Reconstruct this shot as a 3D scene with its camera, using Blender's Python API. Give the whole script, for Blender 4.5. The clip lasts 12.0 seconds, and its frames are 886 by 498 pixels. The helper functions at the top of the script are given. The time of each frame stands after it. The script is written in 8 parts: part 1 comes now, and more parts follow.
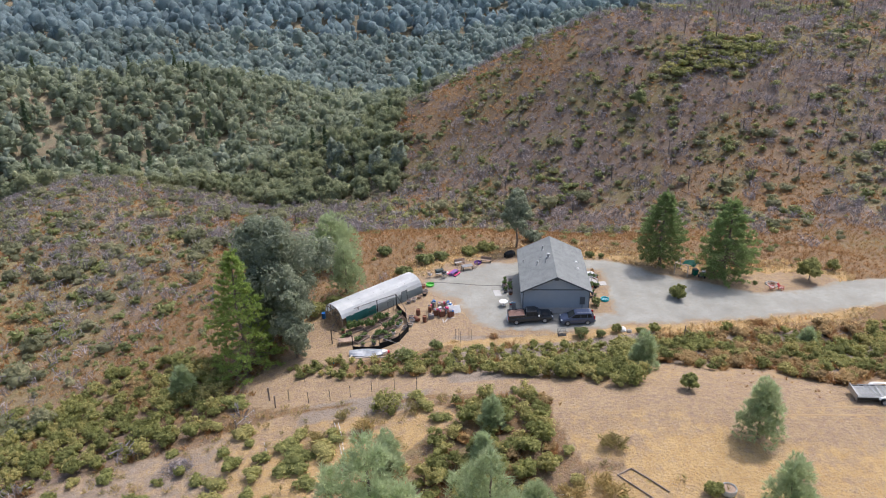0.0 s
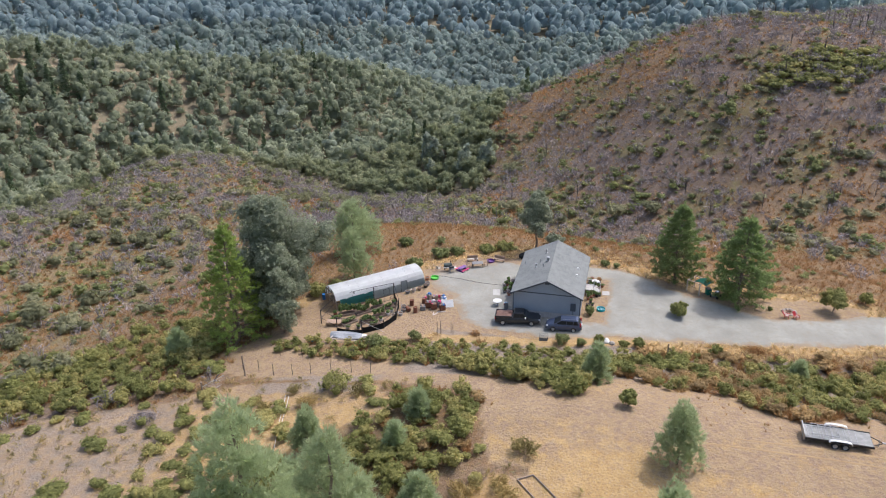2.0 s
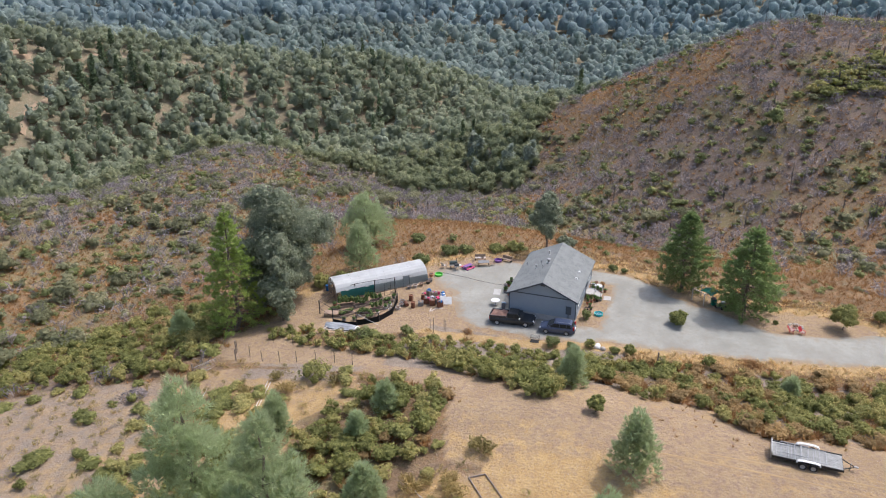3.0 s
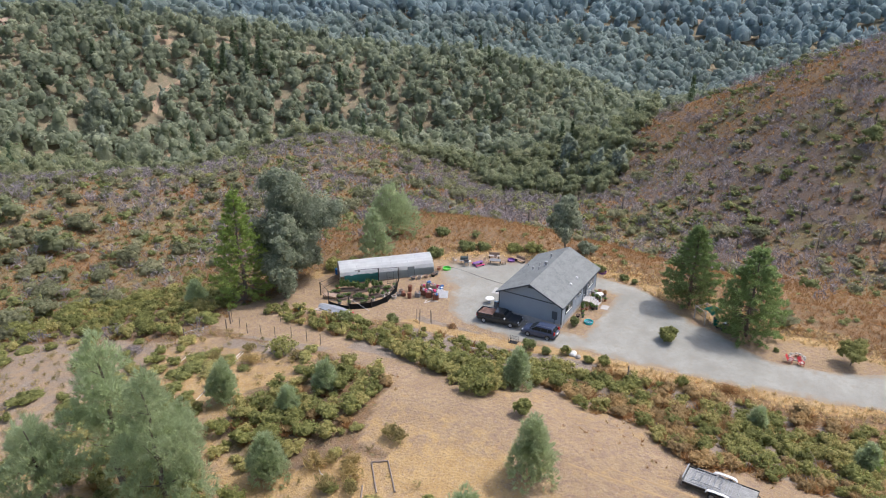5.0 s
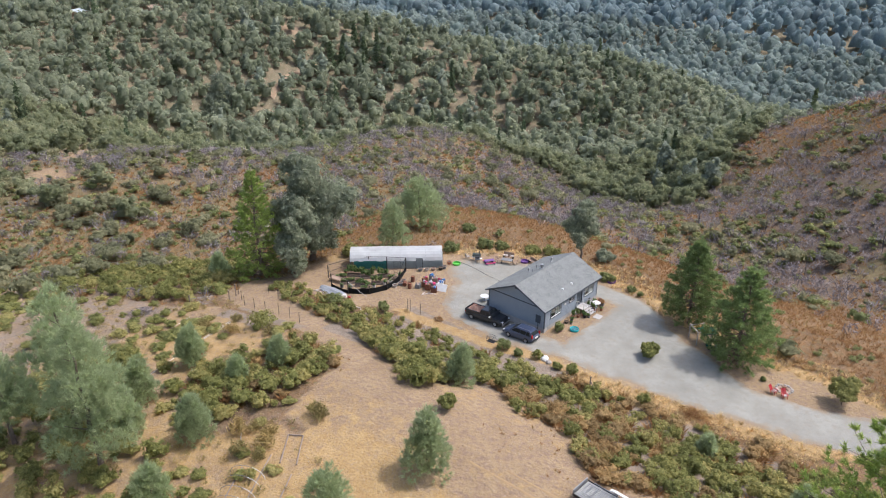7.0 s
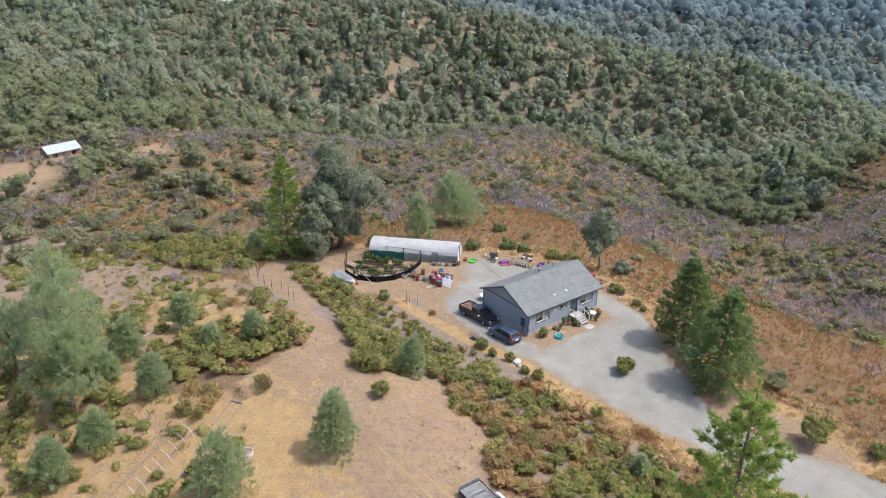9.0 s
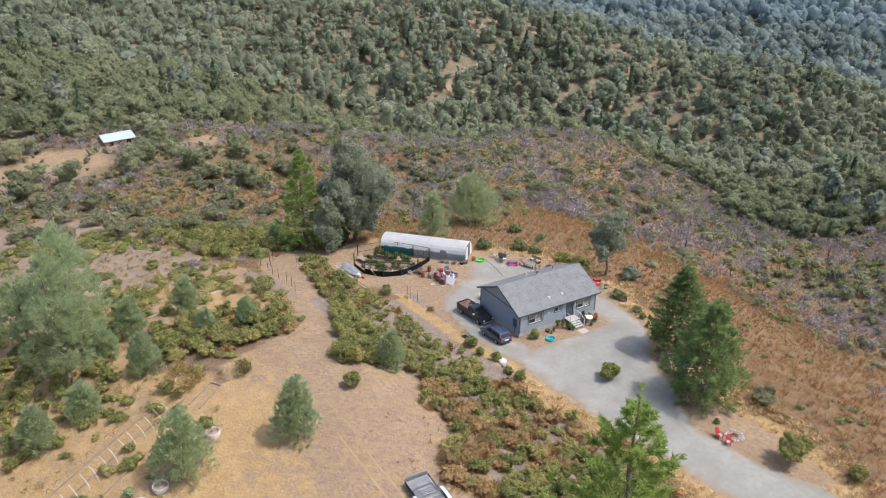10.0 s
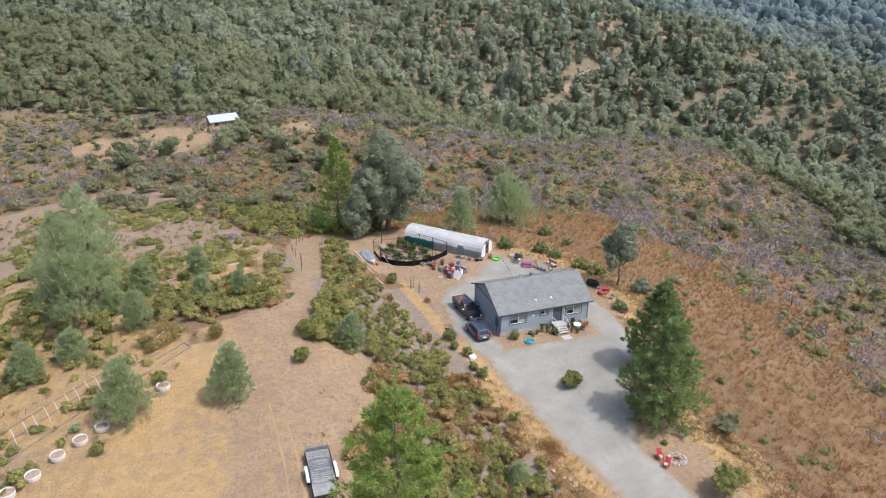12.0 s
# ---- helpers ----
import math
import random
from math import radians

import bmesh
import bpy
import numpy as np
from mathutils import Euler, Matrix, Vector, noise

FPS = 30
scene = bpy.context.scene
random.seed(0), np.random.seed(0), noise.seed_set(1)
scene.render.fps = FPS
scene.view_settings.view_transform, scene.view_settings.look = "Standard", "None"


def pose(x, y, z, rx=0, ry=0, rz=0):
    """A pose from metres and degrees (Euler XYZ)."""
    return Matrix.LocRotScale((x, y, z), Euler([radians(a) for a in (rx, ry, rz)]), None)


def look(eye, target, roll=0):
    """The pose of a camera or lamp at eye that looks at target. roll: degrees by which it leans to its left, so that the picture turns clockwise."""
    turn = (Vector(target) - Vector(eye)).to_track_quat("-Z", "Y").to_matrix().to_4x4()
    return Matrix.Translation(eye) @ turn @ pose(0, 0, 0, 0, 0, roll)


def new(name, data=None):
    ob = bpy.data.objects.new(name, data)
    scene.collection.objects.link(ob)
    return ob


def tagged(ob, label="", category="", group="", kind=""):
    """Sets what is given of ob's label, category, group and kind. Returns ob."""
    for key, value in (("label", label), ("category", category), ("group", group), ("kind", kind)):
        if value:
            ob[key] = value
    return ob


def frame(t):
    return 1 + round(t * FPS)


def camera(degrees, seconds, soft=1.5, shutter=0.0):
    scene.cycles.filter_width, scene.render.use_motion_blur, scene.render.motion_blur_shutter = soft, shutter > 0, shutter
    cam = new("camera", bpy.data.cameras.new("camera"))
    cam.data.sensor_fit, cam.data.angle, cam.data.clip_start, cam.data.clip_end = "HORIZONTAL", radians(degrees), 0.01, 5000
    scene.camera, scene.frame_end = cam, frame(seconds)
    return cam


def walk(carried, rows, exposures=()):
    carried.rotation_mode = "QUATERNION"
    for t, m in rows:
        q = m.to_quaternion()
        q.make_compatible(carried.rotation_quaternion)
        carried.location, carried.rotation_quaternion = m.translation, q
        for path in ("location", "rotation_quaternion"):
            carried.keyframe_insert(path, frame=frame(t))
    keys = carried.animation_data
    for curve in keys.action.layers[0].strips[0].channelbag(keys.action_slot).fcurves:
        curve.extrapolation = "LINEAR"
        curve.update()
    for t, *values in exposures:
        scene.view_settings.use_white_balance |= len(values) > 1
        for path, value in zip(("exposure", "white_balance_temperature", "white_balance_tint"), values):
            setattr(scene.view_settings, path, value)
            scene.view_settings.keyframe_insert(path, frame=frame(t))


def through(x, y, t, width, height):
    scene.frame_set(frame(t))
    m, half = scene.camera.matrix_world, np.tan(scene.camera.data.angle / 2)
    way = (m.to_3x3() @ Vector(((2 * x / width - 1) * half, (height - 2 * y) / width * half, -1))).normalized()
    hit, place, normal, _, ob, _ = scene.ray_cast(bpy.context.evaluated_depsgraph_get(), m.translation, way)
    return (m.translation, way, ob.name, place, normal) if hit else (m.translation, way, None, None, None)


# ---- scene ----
cam = camera(61.0, 12.0, 1.1)
# seconds, eye, heading to the left of +y, pitch, roll
PATH = [
    (0, (-9.91, -89.64, 51.07), 3.33, -24.92, -1.42),
    (0.5, (-5.07, -89.63, 50.92), 6.16, -24.90, -1.35),
    (1, (-0.30, -89.41, 50.71), 9.05, -24.84, -1.24),
    (1.5, (4.35, -88.90, 50.54), 11.86, -24.75, -1.08),
    (2, (8.89, -88.19, 50.34), 14.55, -24.68, -0.93),
    (2.5, (13.26, -87.14, 50.12), 17.27, -24.66, -0.80),
    (3, (17.62, -85.93, 50.01), 20.01, -24.65, -0.65),
    (5, (34.76, -79.02, 49.51), 31.08, -24.61, -0.42),
    (5.5, (38.78, -76.89, 49.45), 33.81, -24.61, -0.30),
    (6, (42.60, -74.48, 49.28), 36.50, -24.60, -0.13),
    (6.5, (46.37, -71.97, 49.16), 39.24, -24.59, -0.00),
    (8.5, (60.46, -60.10, 49.49), 50.55, -24.77, 0.16),
    (9, (63.81, -56.86, 49.74), 53.50, -24.81, 0.29),
    (9.5, (66.95, -53.42, 49.89), 56.34, -24.86, 0.23),
    (10, (69.86, -49.76, 50.06), 59.25, -24.88, 0.30),
    (10.5, (72.63, -45.85, 50.26), 62.14, -24.92, 0.44),
    (11, (75.20, -41.80, 50.31), 65.13, -24.98, 0.49),
    (11.5, (77.57, -37.61, 50.30), 68.05, -25.02, 0.54),
    (12, (79.79, -33.19, 50.31), 71.04, -25.00, 0.53),
]
walk(cam, [(t, pose(*eye, 90, 0, yaw) @ pose(0, 0, 0, pitch) @ pose(0, 0, 0, 0, 0, roll)) for t, eye, yaw, pitch, roll in PATH])
# ---- world, sun, exposure ----
SUN_ELEVATION, SUN_AZIMUTH = 60.0, 47.0  # azimuth: degrees from +x towards +y, where the sun stands
world = bpy.data.worlds.new("sky")
scene.world = world
world.use_nodes = True
sky = world.node_tree.nodes.new("ShaderNodeTexSky")
sky.sky_type, sky.sun_disc = "NISHITA", False
sky.sun_elevation, sky.sun_rotation = radians(SUN_ELEVATION), radians(90 - SUN_AZIMUTH)
sky.air_density, sky.dust_density = 1.2, 5.0
world.node_tree.links.new(sky.outputs[0], world.node_tree.nodes["Background"].inputs[0])
world.node_tree.nodes["Background"].inputs[1].default_value = 0.15
sun = new("sun", bpy.data.lights.new("sun", "SUN"))
sun.data.energy, sun.data.angle, sun.data.color = 2.0, radians(0.6), (1.0, 0.97, 0.91)
ca, sa, ce, se = (math.cos(radians(SUN_AZIMUTH)), math.sin(radians(SUN_AZIMUTH)), math.cos(radians(SUN_ELEVATION)), math.sin(radians(SUN_ELEVATION)))
sun.matrix_world = look((300 * ca * ce, 300 * sa * ce, 300 * se), (0, 0, 0))
scene.view_settings.exposure = 0.50
scene.view_settings.use_white_balance, scene.view_settings.white_balance_temperature, scene.view_settings.white_balance_tint = True, 6000, 14


# ---- materials ----
def shader(name, rough=0.7, metal=0.0, spec=0.3):
    m = bpy.data.materials.new(name)
    m.use_nodes = True
    b = m.node_tree.nodes["Principled BSDF"]
    b.inputs["Roughness"].default_value, b.inputs["Metallic"].default_value = rough, metal
    b.inputs["Specular IOR Level"].default_value = spec
    return m, m.node_tree.nodes, m.node_tree.links, b


def put(nodes, kind, **values):
    n = nodes.new(kind)
    for key, value in values.items():
        n.inputs[key.replace("_", " ")].default_value = value
    return n


def mixed(nodes, links, factor, a, b):
    """A colour between a and b; each may be a colour or a socket."""
    n = nodes.new("ShaderNodeMix")
    n.data_type = "RGBA"
    for socket, value in ((n.inputs[0], factor), (n.inputs[6], a), (n.inputs[7], b)):
        if isinstance(value, bpy.types.NodeSocket):
            links.new(value, socket)
        elif isinstance(value, tuple):
            socket.default_value = (*value, 1)
        else:
            socket.default_value = value
    return n.outputs[2]


def noisy(nodes, links, scale, detail=4.0, low=0.35, high=0.65, coords=None, rough=0.6):
    t = put(nodes, "ShaderNodeTexNoise", Scale=scale, Detail=detail, Roughness=rough)
    if coords is None:
        coords = nodes.new("ShaderNodeNewGeometry").outputs["Position"]
    links.new(coords, t.inputs["Vector"])
    r = put(nodes, "ShaderNodeMapRange", From_Min=low, From_Max=high)
    links.new(t.outputs[0], r.inputs[0])
    return r.outputs[0]


def bumped(nodes, links, bsdf, height, strength=0.3, distance=0.02):
    b = put(nodes, "ShaderNodeBump", Strength=strength, Distance=distance)
    links.new(height, b.inputs["Height"])
    links.new(b.outputs[0], bsdf.inputs["Normal"])


def surface(name, base, worn, rough=0.7, metal=0.0, scale=3.0, fine=40.0, bump=0.15, vary=0.0, spec=0.3):
    """Painted, woven, wooden or stony surface: two colours mixed at two scales, a little relief."""
    m, nodes, links, b = shader(name, rough, metal, spec)
    coarse, grain = noisy(nodes, links, scale, 5), noisy(nodes, links, fine, 3)
    c = mixed(nodes, links, coarse, base, worn)
    dark = tuple(0.72 * v for v in base)
    f = nodes.new("ShaderNodeMath")
    f.operation = "MULTIPLY"
    links.new(grain, f.inputs[0])
    f.inputs[1].default_value = 0.35
    c = mixed(nodes, links, f.outputs[0], c, dark)
    if vary:
        info = nodes.new("ShaderNodeObjectInfo")
        hsv = nodes.new("ShaderNodeHueSaturation")
        r = put(nodes, "ShaderNodeMapRange", To_Min=1 - vary, To_Max=1 + vary)
        links.new(info.outputs["Random"], r.inputs[0])
        links.new(r.outputs[0], hsv.inputs["Value"])
        links.new(c, hsv.inputs["Color"])
        c = hsv.outputs[0]
    links.new(c, b.inputs["Base Color"])
    bumped(nodes, links, b, grain, bump)
    return m


def foliage(name, dark, light, third=None, through_light=0.25, rough=0.65, gap_scale=5.0):
    """Leaves: the plant's own tint (attribute) and each leaf clump's chance colour."""
    m, nodes, links, b = shader(name, rough, 0, 0.25)
    tint = nodes.new("ShaderNodeAttribute")
    tint.attribute_name = "tint"
    geo = nodes.new("ShaderNodeNewGeometry")
    c = mixed(nodes, links, geo.outputs["Random Per Island"], dark, light)
    if third:
        r = put(nodes, "ShaderNodeMapRange", From_Min=0.45, From_Max=0.95)
        links.new(tint.outputs["Fac"], r.inputs[0])
        c = mixed(nodes, links, r.outputs[0], c, third)
    # noise that also darkens the colour, painting in shaded gaps between leaves
    grain = noisy(nodes, links, gap_scale, 3, 0.3, 0.7)
    c = mixed(nodes, links, grain, tuple(0.84 * v for v in dark), c)
    hsv = nodes.new("ShaderNodeHueSaturation")
    v = put(nodes, "ShaderNodeMapRange", To_Min=0.95, To_Max=1.45)
    links.new(tint.outputs["Fac"], v.inputs[0])
    links.new(v.outputs[0], hsv.inputs["Value"])
    bumped(nodes, links, b, grain, 0.8, 0.6 / gap_scale)
    links.new(c, hsv.inputs["Color"])
    links.new(hsv.outputs[0], b.inputs["Base Color"])
    if through_light:
        tr = nodes.new("ShaderNodeBsdfTranslucent")
        links.new(hsv.outputs[0], tr.inputs[0])
        mix = nodes.new("ShaderNodeMixShader")
        mix.inputs[0].default_value = through_light
        links.new(b.outputs[0], mix.inputs[1])
        links.new(tr.outputs[0], mix.inputs[2])
        links.new(mix.outputs[0], nodes["Material Output"].inputs[0])
    return m


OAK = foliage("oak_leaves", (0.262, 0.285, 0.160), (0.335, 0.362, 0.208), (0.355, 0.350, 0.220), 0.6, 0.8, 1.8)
# next three oak leaf colours: bluer and paler by distance, haze painted in
HAZY_FAR_OAK = foliage("hazed_far_oak_leaves", (0.262, 0.318, 0.285), (0.320, 0.372, 0.330), (0.325, 0.370, 0.325), 0.6, 0.8, 1.6)
HAZY_DISTANT_OAK = foliage("hazed_distant_oak_leaves", (0.252, 0.322, 0.328), (0.298, 0.368, 0.372), (0.300, 0.365, 0.366), 0.6, 0.8, 1.2)
HAZY_MID_OAK = foliage("hazed_mid_oak_leaves", (0.278, 0.308, 0.205), (0.345, 0.378, 0.250), (0.362, 0.372, 0.260), 0.6, 0.8, 1.4)
SCRUB_OAK = foliage("dusty_scrub_oak_leaves", (0.222, 0.224, 0.125), (0.315, 0.318, 0.178), (0.325, 0.305, 0.182), 0.55, 0.8, 2.5)
DARK_FIR = foliage("dark_conifer_needles", (0.095, 0.130, 0.065), (0.185, 0.225, 0.115), None, 0.4)
# needle colour of the woods' grey pines, with distance haze mixed in
HAZY_PINE = foliage("hazed_grey_needles", (0.225, 0.255, 0.185), (0.305, 0.335, 0.250), None, 0.4)
PINE = foliage("green_pine_needles", (0.270, 0.360, 0.090), (0.500, 0.590, 0.190), None, 0.6)
GREY_PINE = foliage("grey_pine_needles", (0.365, 0.425, 0.230), (0.565, 0.630, 0.370), None, 0.6)
EUCALYPT = foliage("grey_green_leaves", (0.200, 0.228, 0.140), (0.450, 0.475, 0.352), None, 0.5, 0.7)
FIR = foliage("dense_fir_needles", (0.205, 0.275, 0.100), (0.400, 0.495, 0.200), None, 0.5)
MANZANITA = foliage("manzanita_leaves", (0.190, 0.200, 0.062), (0.455, 0.452, 0.158), (0.450, 0.375, 0.150), 0.5, 0.7, 6.0)
BRIGHT_SCRUB = foliage("green_scrub_leaves", (0.175, 0.200, 0.075), (0.310, 0.335, 0.130), (0.330, 0.310, 0.120), 0.45, 0.7, 3.5)
RUST_SCRUB = foliage("rusty_scrub_twigs", (0.320, 0.172, 0.070), (0.455, 0.262, 0.112), (0.300, 0.235, 0.105), 0.5)
GREY_SCRUB = foliage("bare_grey_twigs", (0.232, 0.204, 0.202), (0.340, 0.305, 0.302), (0.300, 0.250, 0.235), 0.2)
DRY_LEAVES = foliage("drying_rusty_leaves", (0.310, 0.215, 0.095), (0.470, 0.340, 0.165), (0.420, 0.280, 0.120), 0.45, 0.65, 6.0)
BROOM = foliage("olive_brown_broom", (0.270, 0.225, 0.088), (0.430, 0.365, 0.150), (0.420, 0.290, 0.120), 0.5)
STRAW = foliage("dry_grass_blades", (0.560, 0.415, 0.205), (0.780, 0.610, 0.340), (0.660, 0.480, 0.250), 0.4)
FLOWERS = foliage("garden_leaves", (0.090, 0.150, 0.045), (0.200, 0.290, 0.095), (0.260, 0.230, 0.100), 0.45)
BARK = surface("bark", (0.16, 0.12, 0.09), (0.24, 0.19, 0.15), 0.9, scale=1.5, fine=14, bump=0.6)
SNAG = surface("charred_grey_wood", (0.16, 0.14, 0.13), (0.07, 0.06, 0.055), 0.9, scale=0.7, fine=9, bump=0.4)


# ---- shape of the land ----
def smooth(a, b, x):
    t = np.clip((x - a) / (b - a), 0, 1)
    return t * t * (3 - 2 * t)


def lattice(x, y, scale, seed=0):
    """Smooth chance values from 0 to 1 over the plan."""
    x, y = np.asarray(x, float) / scale, np.asarray(y, float) / scale
    i, j = np.floor(x).astype(np.int64), np.floor(y).astype(np.int64)
    u, v = x - i, y - j
    u, v = u * u * (3 - 2 * u), v * v * (3 - 2 * v)

    def chance(a, b):
        n = (a * 374761393 + b * 668265263 + seed * 974711) & 0x7FFFFFFF
        n = ((n ^ (n >> 13)) * 1274126177) & 0x7FFFFFFF
        return ((n ^ (n >> 16)) & 0xFFFF) / 65535.0

    return (chance(i, j) * (1 - u) + chance(i + 1, j) * u) * (1 - v) + (chance(i, j + 1) * (1 - u) + chance(i + 1, j + 1) * u) * v


def layered(x, y, scale, seed=0, octaves=4):
    return sum(lattice(x, y, scale / 2**k, seed + k) * 0.5**k for k in range(octaves)) / (2 - 0.5 ** (octaves - 1))


# swells and hollows over a plain at -20 m: x, y, half-widths, height
HOME_SPUR = [
    (0, 5, 40, 30, 5.8), (0, 45, 35, 25, 4.1), (-45, 30, 35, 30, 12.6), (-75, 10, 35, 30, -10.7),
    (-40, 75, 35, 30, 0.4), (5, 85, 35, 30, -15.6), (-50, -30, 40, 40, 8.3), (50, 30, 35, 30, 2.8),
    (20, -60, 60, 60, 12.3), (150, 45, 45, 40, 8.1), (0, -220, 90, 80, 4.9), (80, -20, 40, 40, 8.6),
]
# round swells and hollows: x, y, height; one half-width for each list
SPURS = [
    (30, 180, 8.5), (8, 182, 5.5), (84, 196, -9.0), (-90, 150, -10.1), (30, 120, 7.6), (-60, 30, -1.8), (-30, 150, -10.5), (-30, -60, -0.3), (-120, 120, 4.3),
    (-120, 0, 6.4), (60, 30, -1.9), (60, -30, -0.6), (-150, 150, 15.0), (-30, 210, 8.4), (-60, -60, 1.2), (-120, 60, 3.1),
    (60, 150, 7.3), (0, 90, 3.1), (-150, 120, 6.9), (-60, -30, 0.8), (-150, 30, 5.6),
]
HILLS = [
    (-220, 130, -14.1), (130, 180, 5.4), (-120, 230, -8.8), (-170, 330, 17.8), (-320, 180, 9.0), (-270, 280, 5.0), (-270, 380, -12.0),
    (80, 230, 9.6), (-70, 380, -9.3), (-170, 180, -10.1), (-220, 80, -11.2), (-220, -120, 6.4), (30, 280, 9.7), (-320, 230, 7.3),
    (-220, 180, -7.8), (-170, 280, 9.7), (-320, 130, 6.5), (80, 180, 9.5), (-270, 230, 8.1), (-170, 230, -8.7), (-70, 280, -5.3),
]
RANGES = [
    (-200, 300, -4.8), (200, 100, 8.3), (-100, 500, -7.0), (-400, 400, -1.8), (200, 300, 10.8), (0, 500, -9.5), (-300, -200, 9.4),
    (300, 200, 10.0), (0, 700, -9.6), (-400, -300, 8.7), (-100, 400, -10.8), (-400, 0, 5.0), (300, -100, 6.8), (200, 200, 12.9),
    (-500, 500, -7.5), (300, 300, 8.8), (-100, 800, -8.2), (100, 600, -8.5),
]
MASSIFS = [
    (-600, -100, 10.3), (-200, 700, -10.9), (-800, 100, 9.1), (-600, 900, 6.4), (-800, -300, 11.3), (-1000, 500, 9.6), (0, 1100, 9.3),
    (-800, -100, 11.9), (-400, 500, -12.3), (-800, 700, 8.0), (-800, 900, 9.8), (-1000, 300, 9.2), (-1000, -100, 10.5), (-200, 1100, 8.4),
    (-600, -300, 12.2), (-800, 300, 7.2), (-200, 500, -15.1), (400, 700, 6.5), (-600, 1100, 8.9), (-1000, 100, 9.4), (-1000, 700, 8.7),
]
WIDTHS = ((SPURS, 32), (HILLS, 60), (RANGES, 120), (MASSIFS, 260))


def pad(x, y):
    """1 on the levelled yard round the house, 0 off it."""
    more = 0.8 * smooth(-8, -18, x)
    return 1 - smooth(0.55, 1.25, ((x - 6) / 46) ** 4 + ((y - 8 + more) / (19 + more)) ** 4)


def yard_level(x, y):
    """The yard falls gently to the west and north."""
    dip = 0.35 * smooth(2.5, -1.5, y) * smooth(10, 0, x) * smooth(-24, -12, x)
    return -0.1 - 0.7 * smooth(8, -13, x) - 0.9 * smooth(-13, -40, x) - 0.4 * smooth(8, 22, y) - dip


def land(x, y, rough=True):
    x, y = np.asarray(x, float), np.asarray(y, float)
    z = np.full(x.shape, -20.0)
    for a, b, c, d, h in HOME_SPUR:
        z += h * np.exp(-(((x - a) / c) ** 2) / 2 - ((y - b) / d) ** 2 / 2)
    for some, half in WIDTHS:
        for a, b, h in some:
            z += h * np.exp(-((x - a) ** 2 + (y - b) ** 2) / (2 * half * half))
    z += 5.0 * smooth(-8, -29, y) * smooth(-44, 12, x) * (1 - 0.45 * smooth(-38, -66, y)) * (1 - 0.6 * smooth(45, 90, x))
    flat = pad(x, y)
    z = z * (1 - flat) + yard_level(x, y) * flat
    if rough:
        away = np.hypot((x - 3) / 1.3, y + 5)
        z += (1 - flat) * ((layered(x, y, 9, 3) - 0.5) * 0.5 * smooth(10, 40, away) + (layered(x, y, 45, 9) - 0.5) * 4.5 * smooth(60, 160, away) + (layered(x, y, 120, 5) - 0.5) * 34 * smooth(330, 640, away))
    return z


def land_at(x, y):
    return float(land(np.array([x]), np.array([y]))[0])


def inside(x, y, corners):
    """Whether points lie within a polygon."""
    x, y = np.asarray(x, float), np.asarray(y, float)
    hit = np.zeros(x.shape, bool)
    for (a, b), (c, d) in zip(corners, corners[1:] + corners[:1]):
        if b != d:
            hit ^= ((y < b) != (y < d)) & (x < a + (y - b) * (c - a) / (d - b))
    return hit


def off_line(x, y, corners):
    """Distance in plan from a broken line."""
    x, y = np.asarray(x, float), np.asarray(y, float)
    best = np.full(x.shape, 1e9)
    for (a, b), (c, d) in zip(corners, corners[1:]):
        l2 = (c - a) ** 2 + (d - b) ** 2
        t = np.clip(((x - a) * (c - a) + (y - b) * (d - b)) / l2, 0, 1)
        best = np.minimum(best, np.hypot(x - a - t * (c - a), y - b - t * (d - b)))
    return best


WOODS = [(-1500, -500), (-170, -190), (-168, -75), (-172, -10), (-182, 40), (-176, 70), (-168, 110), (-152, 152), (-126, 174), (-100, 170), (-82, 150), (-57, 138), (-40, 142), (-38, 160), (-44, 182), (-46, 215), (-34, 245), (-22, 300), (0, 390), (50, 460), (130, 440), (320, 470), (420, 1600), (-1500, 1600)]


def wooded(x, y):
    """Inside the woods, whose edge wanders."""
    return inside(x + 26 * (layered(x, y, 30, 81) - 0.5), y + 26 * (layered(x, y, 30, 82) - 0.5), WOODS)


def brush(x, y):
    """How the wild slopes are covered: shares of grey dead brush, of green bushes, and of orange dry herbs."""
    hill = smooth(70, 105, y) * smooth(-40, -5, x)  # the burnt hill to the north-east
    apron = 1 - smooth(30, 62, np.hypot((x + 5) / 1.5, y - 10))  # orange herbs below the yard
    along, across = layered(x * 0.8 + y * 0.6, (y * 0.8 - x * 0.6) * 0.45, 15, 61), layered(x, y, 10, 62)
    grey = smooth(0.42, 0.64, along + 0.09 * hill) * (1 - 0.97 * apron)
    green = smooth(0.52, 0.64, across + 0.03 * smooth(-40, -90, x) + 0.025 * hill) * (1 - 0.85 * apron)
    green = np.maximum(green, 0.65 * smooth(-45, -85, x) * smooth(0.36, 0.52, layered(x, y, 22, 64)))
    return grey * (1 - 0.5 * green), green, np.maximum(0.9 * apron, np.maximum(0.8 * smooth(-45, -60, x) * smooth(50, 30, y), 0.7 * smooth(0.5, 0.62, layered(x, y, 24, 65))))


